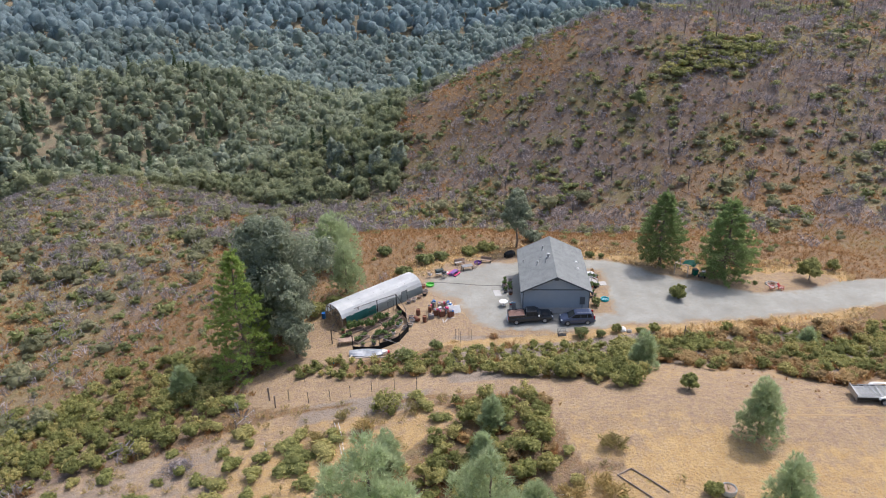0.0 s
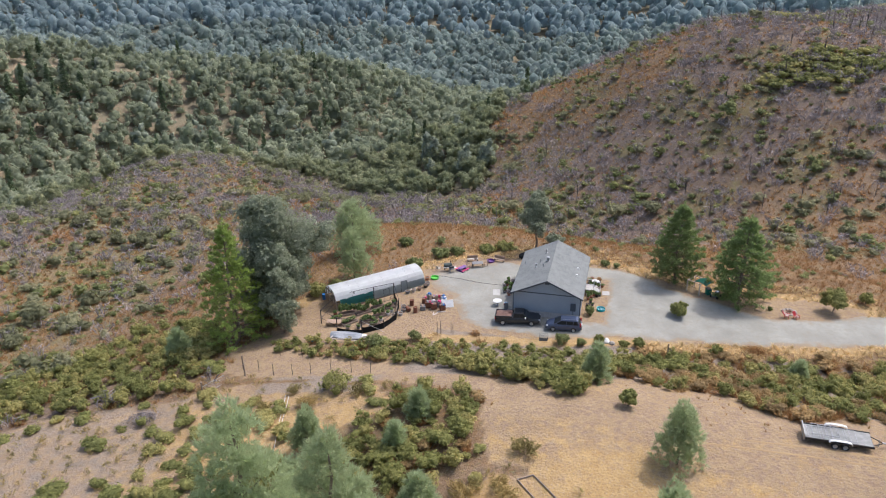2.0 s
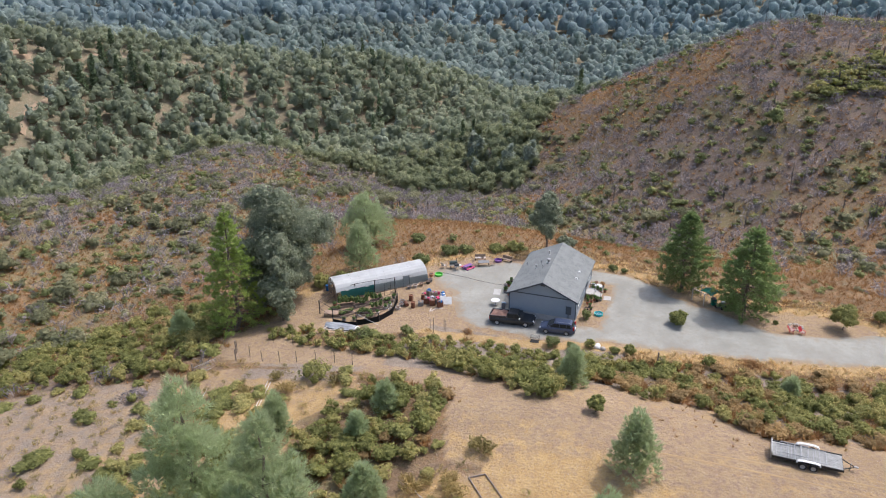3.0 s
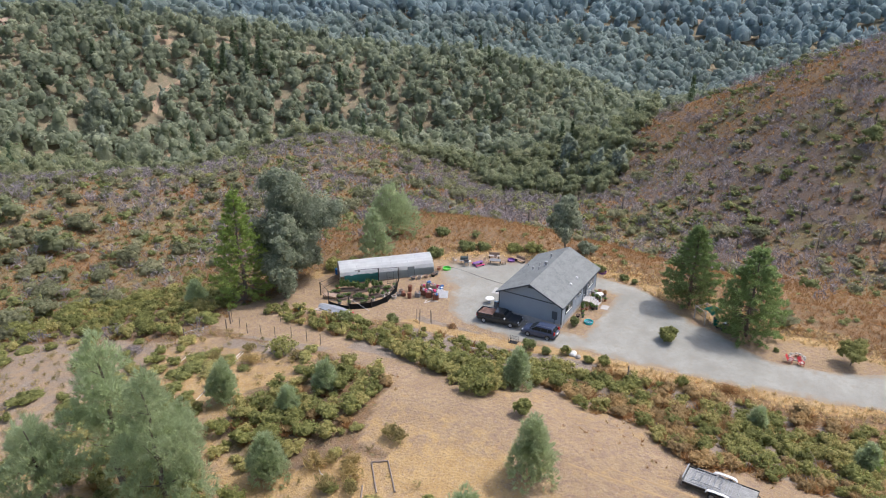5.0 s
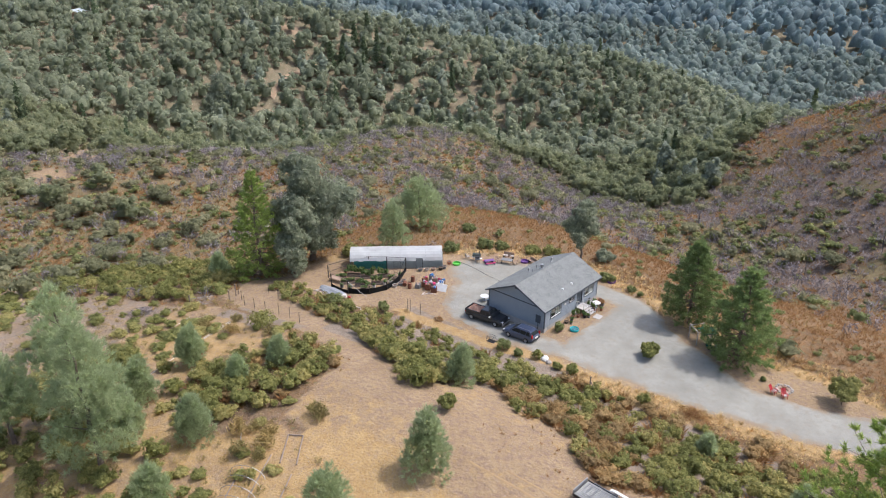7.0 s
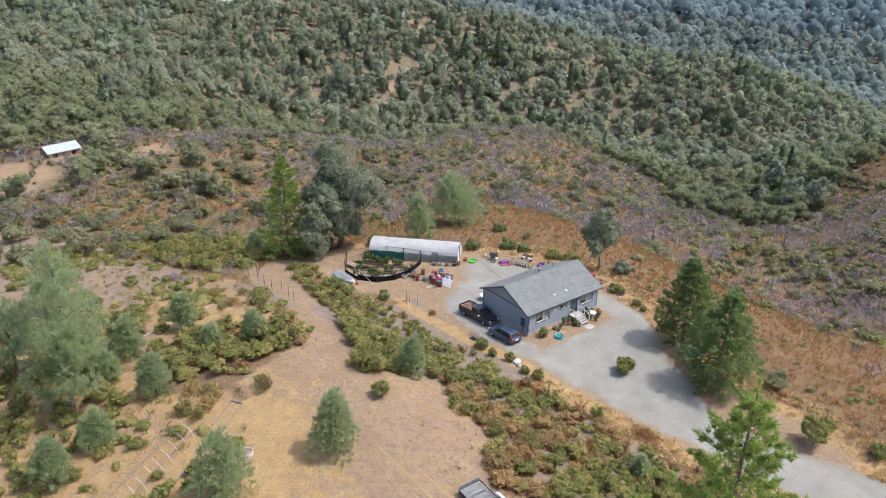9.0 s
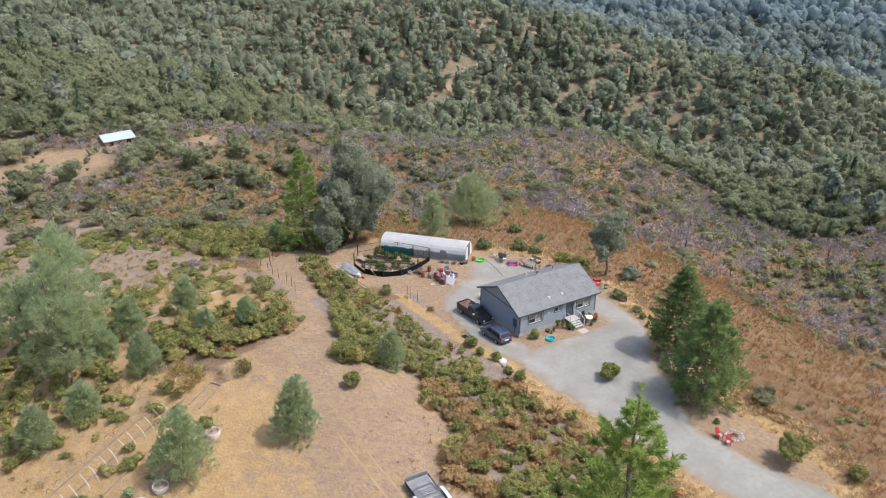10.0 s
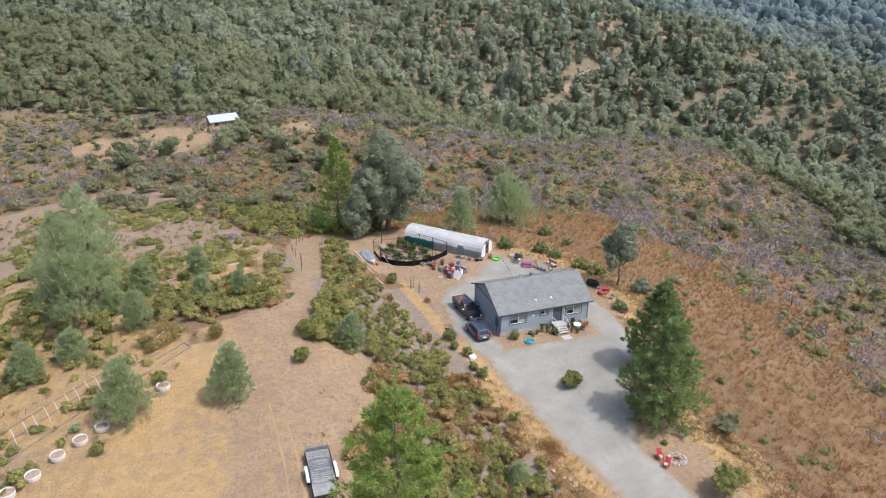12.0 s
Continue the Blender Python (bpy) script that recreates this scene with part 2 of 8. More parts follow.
# x, y, radius
OPENINGS = [(-150, -24, 7), (-136, -40, 12), (-133, -57, 8), (-140, -3, 6), (-158, 13, 7), (-203, 34, 8), (-187, 24, 8), (-172, 16, 6)]  # wide, on the open slopes
CLEARINGS = [(-355, 105, 9), (-342, 136, 8), (-349, 121, 6), (-258, 98, 3.5), (-246, 140, 5), (-298, 191, 6), (-228, 128, 5), (-236, 246, 5), (-262, -50, 5), (-232, 262, 5)]
LANES = [
    [(-258, 146), (-266, 160), (-269, 176), (-268, 186), (-269, 199), (-276, 210), (-283, 219)],
    [(-283, 219), (-277, 230), (-269, 241), (-250, 247)],
    [(-138, 680), (-142, 705), (-144, 725), (-140, 752)],
]
GRAVEL = [(-19.5, 9.8), (-15.0, 14.3), (-9.0, 17.4), (-3, 17.2), (4, 17.6), (9, 17), (14.5, 13.6), (19, 10.5), (24, 8.2), (29, 6.6), (34, 6.3), (40, 8.6), (48, 10.6), (62, 12), (80, 8), (80, 2), (62, 5), (50, 4.0), (44, 2.2), (35, 0.0), (28, -1.4), (21, -2.4), (14, -3.2), (8, -3.6), (2.4, -4.6), (-7.7, -3.8), (-11.8, -1.4), (-13.9, 4.2), (-17.4, 6.2)]
TRACK = [(-48.0, -10.0), (-40.1, -15.4), (-32.9, -18.3), (-26.6, -19.3), (-20.1, -19.7), (-11.4, -20.4), (-5.1, -21.6), (1.7, -24.9), (11.2, -26.6), (21.3, -25.0), (33.6, -22.9), (60.8, -21.5)]
FIELD = [(-4.8, -23.1), (2.4, -23.5), (6.5, -18.9), (11.5, -17.5), (20.2, -17.4), (25.8, -19.2), (39.9, -24.1), (60.8, -21.5), (60.2, -59.9), (27.8, -59.8), (11.3, -39.2), (3.1, -36.2), (-0.9, -35.2)]
TERRACE = [(-38.1, -23.9), (-30.7, -22.5), (-23.3, -22.5), (-15.5, -23.7), (-12.0, -27.2), (-17.8, -32.5), (-14.8, -39.5), (-6.8, -43.5), (-0.9, -37.2), (7.2, -37.2), (19.6, -45.5), (25.8, -59.8), (-30.2, -66.0), (-50.0, -52.0), (-44.0, -30.0)]
BARE_SLOPE = [(-38.5, -25.5), (-48.2, -27.3), (-53.8, -29.0), (-60.3, -32.4), (-72, -33), (-95, -45), (-80, -75), (-30, -75), (-31, -45)]
YARD_DIRT = [(-36, -2), (-34.7, -7.8), (-40, -15), (-34, -19), (-26, -13.5), (-16.9, -7.8), (-8.8, -6.0), (2, -6), (14, -5.4), (40, -1), (44, 12), (36, 14), (28, 13), (20, 15.5), (10, 19), (0, 22), (-11.2, 21.6), (-19.2, 16.6), (-23.1, 11.5), (-31.5, 6.0)]


# ---- mesh helpers ----
def thing(name, label, category, at=(0, 0, 0), turn=0.0, group="", kind=""):
    """An empty at a thing's base, that carries its parts; with x and y alone it stands on the land."""
    ob = new(name)
    if len(at) == 2:
        at = (*at, land_at(*at))
    ob.matrix_world = pose(*at, 0, 0, turn)
    return tagged(ob, label, category, group, kind)


def part(name, bm, material, parent=None, label=""):
    """Links a bmesh as one mesh object under a thing or a part."""
    me = bpy.data.meshes.new(name)
    bm.to_mesh(me)
    bm.free()
    me.materials.append(material)
    ob = new(name, me)
    ob.parent = parent
    return tagged(ob, label)


def box(bm, x0, y0, z0, x1, y1, z1, bevel=0.0, m=None):
    made = bmesh.ops.create_cube(bm, size=1, matrix=Matrix.LocRotScale(((x0 + x1) / 2, (y0 + y1) / 2, (z0 + z1) / 2), None, (abs(x1 - x0), abs(y1 - y0), abs(z1 - z0))))["verts"]
    if bevel:
        edges = list({e for v in made for e in v.link_edges})
        made = bmesh.ops.bevel(bm, geom=edges, offset=bevel, segments=1, affect="EDGES", profile=0.5)["verts"]
    if m is not None:
        bmesh.ops.transform(bm, matrix=m, verts=made)
    return bm


def boxed(*sizes, bevel=0.0, m=None):
    return box(bmesh.new(), *sizes, bevel=bevel, m=m)


def tube(bm, points, radius, sides=6, ends=None):
    """A round bar along points; ends: its radius at the last point."""
    rings = []
    points = [Vector(p) for p in points]
    for i, p in enumerate(points):
        way = (points[min(i + 1, len(points) - 1)] - points[max(i - 1, 0)]).normalized()
        side = way.cross(Vector((0, 0, 1)) if abs(way.z) < 0.95 else Vector((1, 0, 0))).normalized()
        up = side.cross(way)
        r = radius if ends is None else radius + (ends - radius) * i / max(1, len(points) - 1)
        rings.append([bm.verts.new(p + r * (math.cos(a) * side + math.sin(a) * up)) for a in (2 * math.pi * k / sides for k in range(sides))])
    for a, b in zip(rings, rings[1:]):
        for k in range(sides):
            bm.faces.new((a[k], a[(k + 1) % sides], b[(k + 1) % sides], b[k]))
    bm.faces.new(rings[0][::-1])
    bm.faces.new(rings[-1])
    return bm


def tubed(points, radius, sides=6, ends=None):
    return tube(bmesh.new(), points, radius, sides, ends)


def lathe(profile, sides=16, bm=None, at=(0, 0, 0)):
    """A turned shape from (radius, height) pairs; closed where the radius is 0."""
    bm = bm or bmesh.new()
    at, rings = Vector(at), []
    for r, z in profile:
        if r == 0:
            rings.append([bm.verts.new(at + Vector((0, 0, z)))])
        else:
            rings.append([bm.verts.new(at + Vector((r * math.cos(a), r * math.sin(a), z))) for a in (2 * math.pi * k / sides for k in range(sides))])
    for a, b in zip(rings, rings[1:]):
        for k in range(sides):
            q = (k + 1) % sides
            if len(a) == 1 and len(b) > 1:
                bm.faces.new((a[0], b[q], b[k]))
            elif len(b) == 1 and len(a) > 1:
                bm.faces.new((a[k], a[q], b[0]))
            elif len(a) > 1:
                bm.faces.new((a[k], a[q], b[q], b[k]))
    bmesh.ops.recalc_face_normals(bm, faces=bm.faces)
    return bm


def extruded(outline, depth, axis="y", bm=None, at=0.0):
    """A prism: an outline in the plane across the axis, of that depth, from at."""
    bm = bm or bmesh.new()
    place = {"y": lambda u, v, w: (u, w, v), "x": lambda u, v, w: (w, u, v), "z": lambda u, v, w: (u, v, w)}[axis]
    a = [bm.verts.new(place(u, v, at)) for u, v in outline]
    b = [bm.verts.new(place(u, v, at + depth)) for u, v in outline]
    bm.faces.new(a)
    bm.faces.new(b[::-1])
    for k in range(len(a)):
        q = (k + 1) % len(a)
        bm.faces.new((a[k], b[k], b[q], a[q]))
    bmesh.ops.recalc_face_normals(bm, faces=bm.faces)
    return bm


def from_arrays(name, verts, faces, material, tint=None, parent=None, smooth_faces=False):
    """A mesh from numpy arrays; faces all with one count of corners."""
    me = bpy.data.meshes.new(name)
    n, k = faces.shape
    me.vertices.add(len(verts))
    me.vertices.foreach_set("co", np.ascontiguousarray(verts, np.float32).ravel())
    me.loops.add(n * k)
    me.loops.foreach_set("vertex_index", np.ascontiguousarray(faces, np.int32).ravel())
    me.polygons.add(n)
    me.polygons.foreach_set("loop_start", np.arange(0, n * k, k, dtype=np.int32))
    if smooth_faces:
        me.polygons.foreach_set("use_smooth", np.ones(n, bool))
    me.update(calc_edges=True)
    if tint is not None:
        me.attributes.new("tint", "FLOAT", "POINT").data.foreach_set("value", np.ascontiguousarray(tint, np.float32))
    me.materials.append(material)
    ob = new(name, me)
    ob.parent = parent
    return ob


# ---- plants ----
def unit(v):
    return v / np.maximum(np.linalg.norm(v, axis=-1, keepdims=True), 1e-9)


def leaves_on(rng, places, outward, size, stretch=1.0, spread=0.9, slim=1.0):
    """Pointed sprays of leaves at places, facing more or less outward: vertices and quads."""
    n = len(places)
    normal = unit(outward + rng.normal(0, spread * 0.6, (n, 3)))
    side = unit(np.cross(normal, rng.normal(0, 1, (n, 3))))
    along = np.cross(normal, side)
    s = size * rng.uniform(0.65, 1.35, (n, 1))
    w = s * slim * rng.uniform(0.5, 0.9, (n, 1))
    v = np.stack([places - along * s * stretch + side * w, places - along * s * stretch * 0.8 - side * w, places + along * s * stretch * 1.15], 1)
    return v.reshape(-1, 3), np.arange(3 * n).reshape(n, 3)


def rounded_top(parts):
    """A ball of radius 1 without its underside: vertices and triangles."""
    bm = bmesh.new()
    bmesh.ops.create_icosphere(bm, subdivisions=parts, radius=1.0)
    bmesh.ops.delete(bm, geom=[f for f in bm.faces if f.calc_center_median().z < -0.5], context="FACES")
    bm.verts.index_update()
    made = np.array([v.co[:] for v in bm.verts]), np.array([[v.index for v in f.verts] for f in bm.faces])
    bm.free()
    return made


BALL = rounded_top(1)


def clumps(rng, lumps, shrink=0.84, jitter=0.16):
    """Rounded uneven masses of leaves, one for each lump (centre x3, radius, flatness)."""
    vs, fs, n = [], [], 0
    for a, b, c, r, flat in lumps:
        bv, bf = BALL
        q = bv * (1 + rng.normal(0, jitter, (len(bv), 1))) * r * shrink
        vs.append(q * np.array([1, 1, flat]) + np.array([a, b, c]))
        fs.append(bf + n)
        n += len(bv)
    return np.concatenate(vs), np.concatenate(fs)


def joined(a, b):
    return np.concatenate([a[0], b[0]]), np.concatenate([a[1], b[1] + len(a[0])])


def crown_points(rng, lumps, count, low=-0.35):
    """Points near the surface of several rounded lumps (centre x3, radius, flatness)."""
    lumps = np.asarray(lumps)
    share = lumps[:, 3] ** 2
    pick = rng.choice(len(lumps), count, p=share / share.sum())
    d = unit(rng.normal(0, 1, (count, 3)))
    d[:, 2] = np.where(d[:, 2] < low, -d[:, 2], d[:, 2])
    r = lumps[pick, 3:4] * rng.uniform(0.7, 1.08, (count, 1))
    p = lumps[pick, :3] + d * r * np.c_[np.ones((count, 2)), lumps[pick, 4:5]]
    return p, d


def bushy(rng, count, size, lumps=5, tall=0.7, top=0.55, spread=0.9, core=0.84):
    """A rounded bush 1 across and about `tall` high, of leaf clumps."""
    l = [(0, 0, tall * 0.4, 0.34, tall / 0.8)]
    for k in range(lumps):
        a = rng.uniform(0, 6.28)
        r = rng.uniform(0.15, 0.34)
        l.append((r * math.cos(a), r * math.sin(a), tall * rng.uniform(0.3, top + 0.12), rng.uniform(0.14, 0.25), rng.uniform(0.8, 1.2)))
    p, d = crown_points(rng, l, count, -0.1)
    p[:, 2] = np.maximum(p[:, 2], 0.01)
    return joined(clumps(rng, l, core), leaves_on(rng, p + d * size * 0.3, d + np.array([0, 0, 0.35]), size, 1.0, spread))


def pointed(rng, count, size):
    """A soft tapering far pine, 1 high: clumps stacked on a leaning stem."""
    l = []
    for z, r in ((0.22, 0.24), (0.34, 0.25), (0.5, 0.21), (0.64, 0.17), (0.78, 0.12), (0.9, 0.07)):
        l.append((rng.normal(0, 0.07), rng.normal(0, 0.07), z, r * rng.uniform(0.8, 1.1), 1.1))
    p, d = crown_points(rng, l, count, -0.4)
    return joined(clumps(rng, l, 0.85, 0.22), leaves_on(rng, p, d + np.array([0, 0, 0.2]), size, 1.6, 0.7))


def tufty(rng, count, width=0.05, lean=0.55, tall=0.8):
    """Stems that rise and spread from one root: slim quads."""
    a = rng.uniform(0, 6.28, count)
    root = np.c_[np.cos(a), np.sin(a), np.zeros(count)] * rng.uniform(0, 0.3, (count, 1))
    b = a + rng.normal(0, 0.6, count)
    way = np.c_[np.cos(b) * lean, np.sin(b) * lean, np.ones(count)] * rng.uniform(0.5, 1.0, (count, 1))
    way[:, :2] *= rng.uniform(0.3, 1.3, (count, 1))
    tip = root * 1.2 + way * tall
    side = np.c_[-np.sin(a), np.cos(a), np.zeros(count)] * width * rng.uniform(0.6, 1.4, (count, 1))
    v = np.stack([root - side * 0.9, root + side * 0.9, tip], 1)
    return v.reshape(-1, 3), np.arange(3 * count).reshape(count, 3)


def brushy(rng, count):
    """A leafless bush 1 across: twigs that fan out and up through a rounded lumpy mass."""
    l = [(0, 0, 0.3, 0.36, 0.9)] + [(0.28 * math.cos(a), 0.28 * math.sin(a), rng.uniform(0.25, 0.5), rng.uniform(0.16, 0.26), 1.0) for a in rng.uniform(0, 6.28, 4)]
    p, d = crown_points(rng, l, count, -0.1)
    p[:, 2] = np.maximum(p[:, 2], 0.05)
    root = p * np.array([0.45, 0.45, 0.35]) + rng.normal(0, 0.05, (count, 3))
    root[:, 2] = np.maximum(root[:, 2], 0)
    side = unit(np.cross(p - root, rng.normal(0, 1, (count, 3)))) * rng.uniform(0.012, 0.032, (count, 1))
    v = np.stack([root - side * 0.6, p + d * 0.08, root + side + (p - root) * 0.5], 1)
    sprays = leaves_on(rng, p, d, 0.10, 1.4, 1.5, 0.32)
    return joined((v.reshape(-1, 3), np.arange(3 * count).reshape(count, 3)), sprays)


def coniferous(rng, count, size, spire=1.0):
    """A small far conifer, 1 high: drooping clumps on a narrowing cone."""
    h = rng.uniform(0, 1, count) ** 1.3
    a = rng.uniform(0, 6.28, count)
    r = 0.2 * (1 - h) ** spire * rng.uniform(0.55, 1.1, count) * (0.75 + 0.35 * np.sin(h * 40))
    p = np.c_[r * np.cos(a), r * np.sin(a), 0.12 + 0.88 * h]
    return leaves_on(rng, p, np.c_[np.cos(a), np.sin(a), np.full(count, 0.5)], size, 1.3)


def scatter(name, forms, x, y, width, height, material, label, category, seed, sink=0.04, tint=None):
    """Many plants of one kind in one mesh, each a turned and scaled form, standing on the land."""
    rng = np.random.default_rng(seed)
    n = len(x)
    z = land(x, y)
    turn, pick = rng.uniform(0, 6.28, n), rng.integers(0, len(forms), n)
    tint = rng.uniform(0, 1, n) if tint is None else tint
    vs, fs, ts, base = [], [], [], 0
    for k, (fv, ff) in enumerate(forms):
        i = np.nonzero(pick == k)[0]
        if not len(i):
            continue
        c, s = np.cos(turn[i])[:, None], np.sin(turn[i])[:, None]
        w, h = width[i][:, None], height[i][:, None]
        v = np.stack([(fv[:, 0] * c - fv[:, 1] * s) * w + x[i][:, None], (fv[:, 0] * s + fv[:, 1] * c) * w + y[i][:, None], fv[:, 2] * h + z[i][:, None] - sink], -1)
        vs.append(v.reshape(-1, 3))
        fs.append((ff[None] + base + np.arange(len(i))[:, None, None] * len(fv)).reshape(-1, ff.shape[1]))
        ts.append(np.repeat(tint[i], len(fv)))
        base += len(i) * len(fv)
    ob = from_arrays(name, np.concatenate(vs), np.concatenate(fs), material, np.concatenate(ts), smooth_faces=True)
    return tagged(ob, label, category, kind="stuff")


def tree(name, at, height, label, make_crown, crown_material, trunk_radius, trunk_top=0.8, category="tree", limbs=5, seed=1, lean=(0, 0), bare=0.3, group=""):
    rng = np.random.default_rng(seed)
    x, y = at
    z = land_at(x, y)
    t = thing(name, label, category, (x, y, z - 0.05), 0, group)
    bm = bmesh.new()
    top = height * trunk_top
    stem = [(lean[0] * k / 6 + rng.normal(0, 0.012) * height * (k > 0), lean[1] * k / 6 + rng.normal(0, 0.012) * height * (k > 0), top * k / 6) for k in range(7)]
    tube(bm, stem, trunk_radius, 7, trunk_radius * 0.18)
    for k in range(limbs):
        f = bare + (0.92 - bare) * (k + 0.5) / limbs
        a = 2.4 * k + rng.uniform(-0.4, 0.4)
        base = Vector(stem[int(f * 6)])
        reach = height * 0.2 * (1.15 - f)
        tip = base + Vector((reach * math.cos(a), reach * math.sin(a), reach * 0.7))
        tube(bm, [base, (base + tip) / 2 + Vector((0, 0, -0.05 * reach)), tip], trunk_radius * 0.4 * (1.2 - f), 5, trunk_radius * 0.08)
    part("trunk", bm, BARK, t)
    v, f = make_crown(rng, height)
    v[:, 0] += lean[0] * np.clip(v[:, 2] / max(top, 0.1), 0, 1.1)
    v[:, 1] += lean[1] * np.clip(v[:, 2] / max(top, 0.1), 0, 1.1)
    from_arrays("crown", v, f, crown_material, np.full(len(v), rng.uniform(0.35, 0.65)), t, smooth_faces=True)
    return t


def tufted(rng, places, outward, needles, length, width, up=0.5, spread=0.55):
    """Tufts of long needles: each a spray of slim blades from one place, outwards and up."""
    n = len(places)
    d = unit(np.repeat(outward, needles, 0) * 0.8 + np.array([0, 0, up]) + rng.normal(0, spread, (n * needles, 3)))
    root = np.repeat(places, needles, 0) + rng.normal(0, 0.12 * length, (n * needles, 3))
    side = unit(np.cross(d, rng.normal(0, 1, d.shape))) * width * rng.uniform(0.7, 1.3, (len(d), 1))
    v = np.stack([root - side, root + side, root + d * length * rng.uniform(0.6, 1.2, (len(d), 1))], 1)
    return v.reshape(-1, 3), np.arange(3 * len(d)).reshape(-1, 3)


def boughed_pine(name, at, height, label, needles, radius, stem, tiers, per, low, power, tufts, blades, length, seed, rise=0.12, ragged=0.3, group=""):
    """A pine with whorls of real boughs on its stem, each bough bearing tufts of needles."""
    rng = np.random.default_rng(seed)
    t = thing(name, label, "pine", (*at, land_at(*at) - 0.05), 0, group)
    bends = np.cumsum(rng.normal(0, 0.005 * height, (11, 2)), 0)
    line = [Vector((bends[k, 0] * (k > 0), bends[k, 1] * (k > 0), 0.97 * height * k / 10)) for k in range(11)]
    part("trunk", tubed(line, stem, 8, stem * 0.12), BARK, t)
    spots, ways = [], []
    for k in range(tiers):
        f = low + (0.97 - low) * (k / tiers) ** 0.92
        reach = radius * max(0.06, 1 - ((f - low) / (1.0 - low)) ** power)
        if f < low + 0.12:
            reach *= 0.75
        for j in range(per):
            a = 2 * math.pi * j / per + 2.4 * k + rng.uniform(-0.35, 0.35)
            r = reach * rng.uniform(1 - ragged, 1.08)
            g = min(9.99, max(0.0, (f + rng.uniform(-0.02, 0.02)) * 10 / 0.97))
            base = line[int(g)].lerp(line[int(g) + 1], g - int(g))
            out = Vector((math.cos(a), math.sin(a), 0))
            tip = base + out * r + Vector((0, 0, r * (rise + 0.35 * (f - 0.5))))
            sag = (base + tip) / 2 - Vector((0, 0, 0.10 * r))
            part("bough", tubed([base, sag, tip], stem * 0.28 * (1.1 - f), 4, stem * 0.05), BARK, t)
            n = max(3, int(tufts * (0.35 + 0.65 * r / radius)))
            for s in 0.3 + 0.72 * rng.uniform(0, 1, n) ** 0.8:
                mid = base.lerp(sag, 2 * s) if s < 0.5 else sag.lerp(tip, 2 * s - 1)
                off = rng.normal(0, 0.16) * r * (1.25 - s)
                spots.append((mid.x - out.y * off, mid.y + out.x * off, mid.z + abs(rng.normal(0, 0.05)) * r))
                ways.append((out.x, out.y, 0.25))
    for z in np.linspace(0.9, 1.0, 5):
        spots.append((line[-1].x, line[-1].y, z * height))
        ways.append((0, 0, 1))
    v, f = tufted(rng, np.array(spots), np.array(ways), blades, length, length * 0.085, 0.4, 0.7)
    from_arrays("crown", v, f, needles, np.full(len(v), rng.uniform(0.35, 0.65)), t, smooth_faces=True)
    return t


def lobed_crown(lobes, count, size, stretch=1.0, flat=1.0, core=0.0):
    """lobes: (x, y, z, radius) in parts of the height; filled out with smaller lumps on each lobe."""
    def make(rng, h):
        l = []
        for a, b, c, r in lobes:
            l.append((a * h, b * h, c * h, r * h * 0.8, flat))
            for k in range(9):
                d = unit(rng.normal(0, 1, 3)) * np.array([1, 1, flat])
                l.append((*(np.array([a, b, c]) * h + d * r * h * rng.uniform(0.6, 0.85)), r * h * rng.uniform(0.22, 0.42), rng.uniform(0.7, 1.0)))
        p, d = crown_points(rng, l, count, -0.7)
        if stretch > 2:  # long needles
            return tufted(rng, p[: count // 13], d[: count // 13], 13, size * 6.0, size * 0.32)
        leaves = leaves_on(rng, p, d + np.array([0, 0, 0.3]), size, stretch, 0.55)
        return joined(clumps(rng, l, core), leaves) if core else leaves
    return make


def tiered_crown(count, size, radius, low=0.1, tiers=14, power=0.8, stretch=1.5, ragged=0.35):
    """A conifer: boughs in tiers, each a fan of needle clumps, drooping outwards."""
    def make(rng, h):
        boughs = []
        for k in range(tiers):
            f = low + (0.98 - low) * (k / tiers) ** 0.9
            reach = radius * (1 - (f - low) / (1.02 - low)) ** power
            for j in range(7):
                boughs.append((f + rng.uniform(-0.02, 0.02), 2 * math.pi * j / 7 + k * 1.1 + rng.uniform(-0.3, 0.3), reach * rng.uniform(1 - ragged, 1.1)))
        boughs = np.array(boughs)
        share = boughs[:, 2] + 0.25 * radius
        i = rng.choice(len(boughs), count, p=share / share.sum())
        f, a, reach = boughs[i].T
        s = rng.uniform(0.12, 1, count) ** 0.75
        fan = a + rng.normal(0, 0.16, count)
        p = np.c_[np.cos(fan) * reach * s, np.sin(fan) * reach * s, f * h + reach * (0.22 * s - 0.42 * s * s) + rng.normal(0, 0.12, count) * radius * 0.5]
        return leaves_on(rng, p, np.c_[np.cos(fan) * 0.7, np.sin(fan) * 0.7, np.full(count, 0.9)], size, stretch, 1.5, 0.6)
    return make


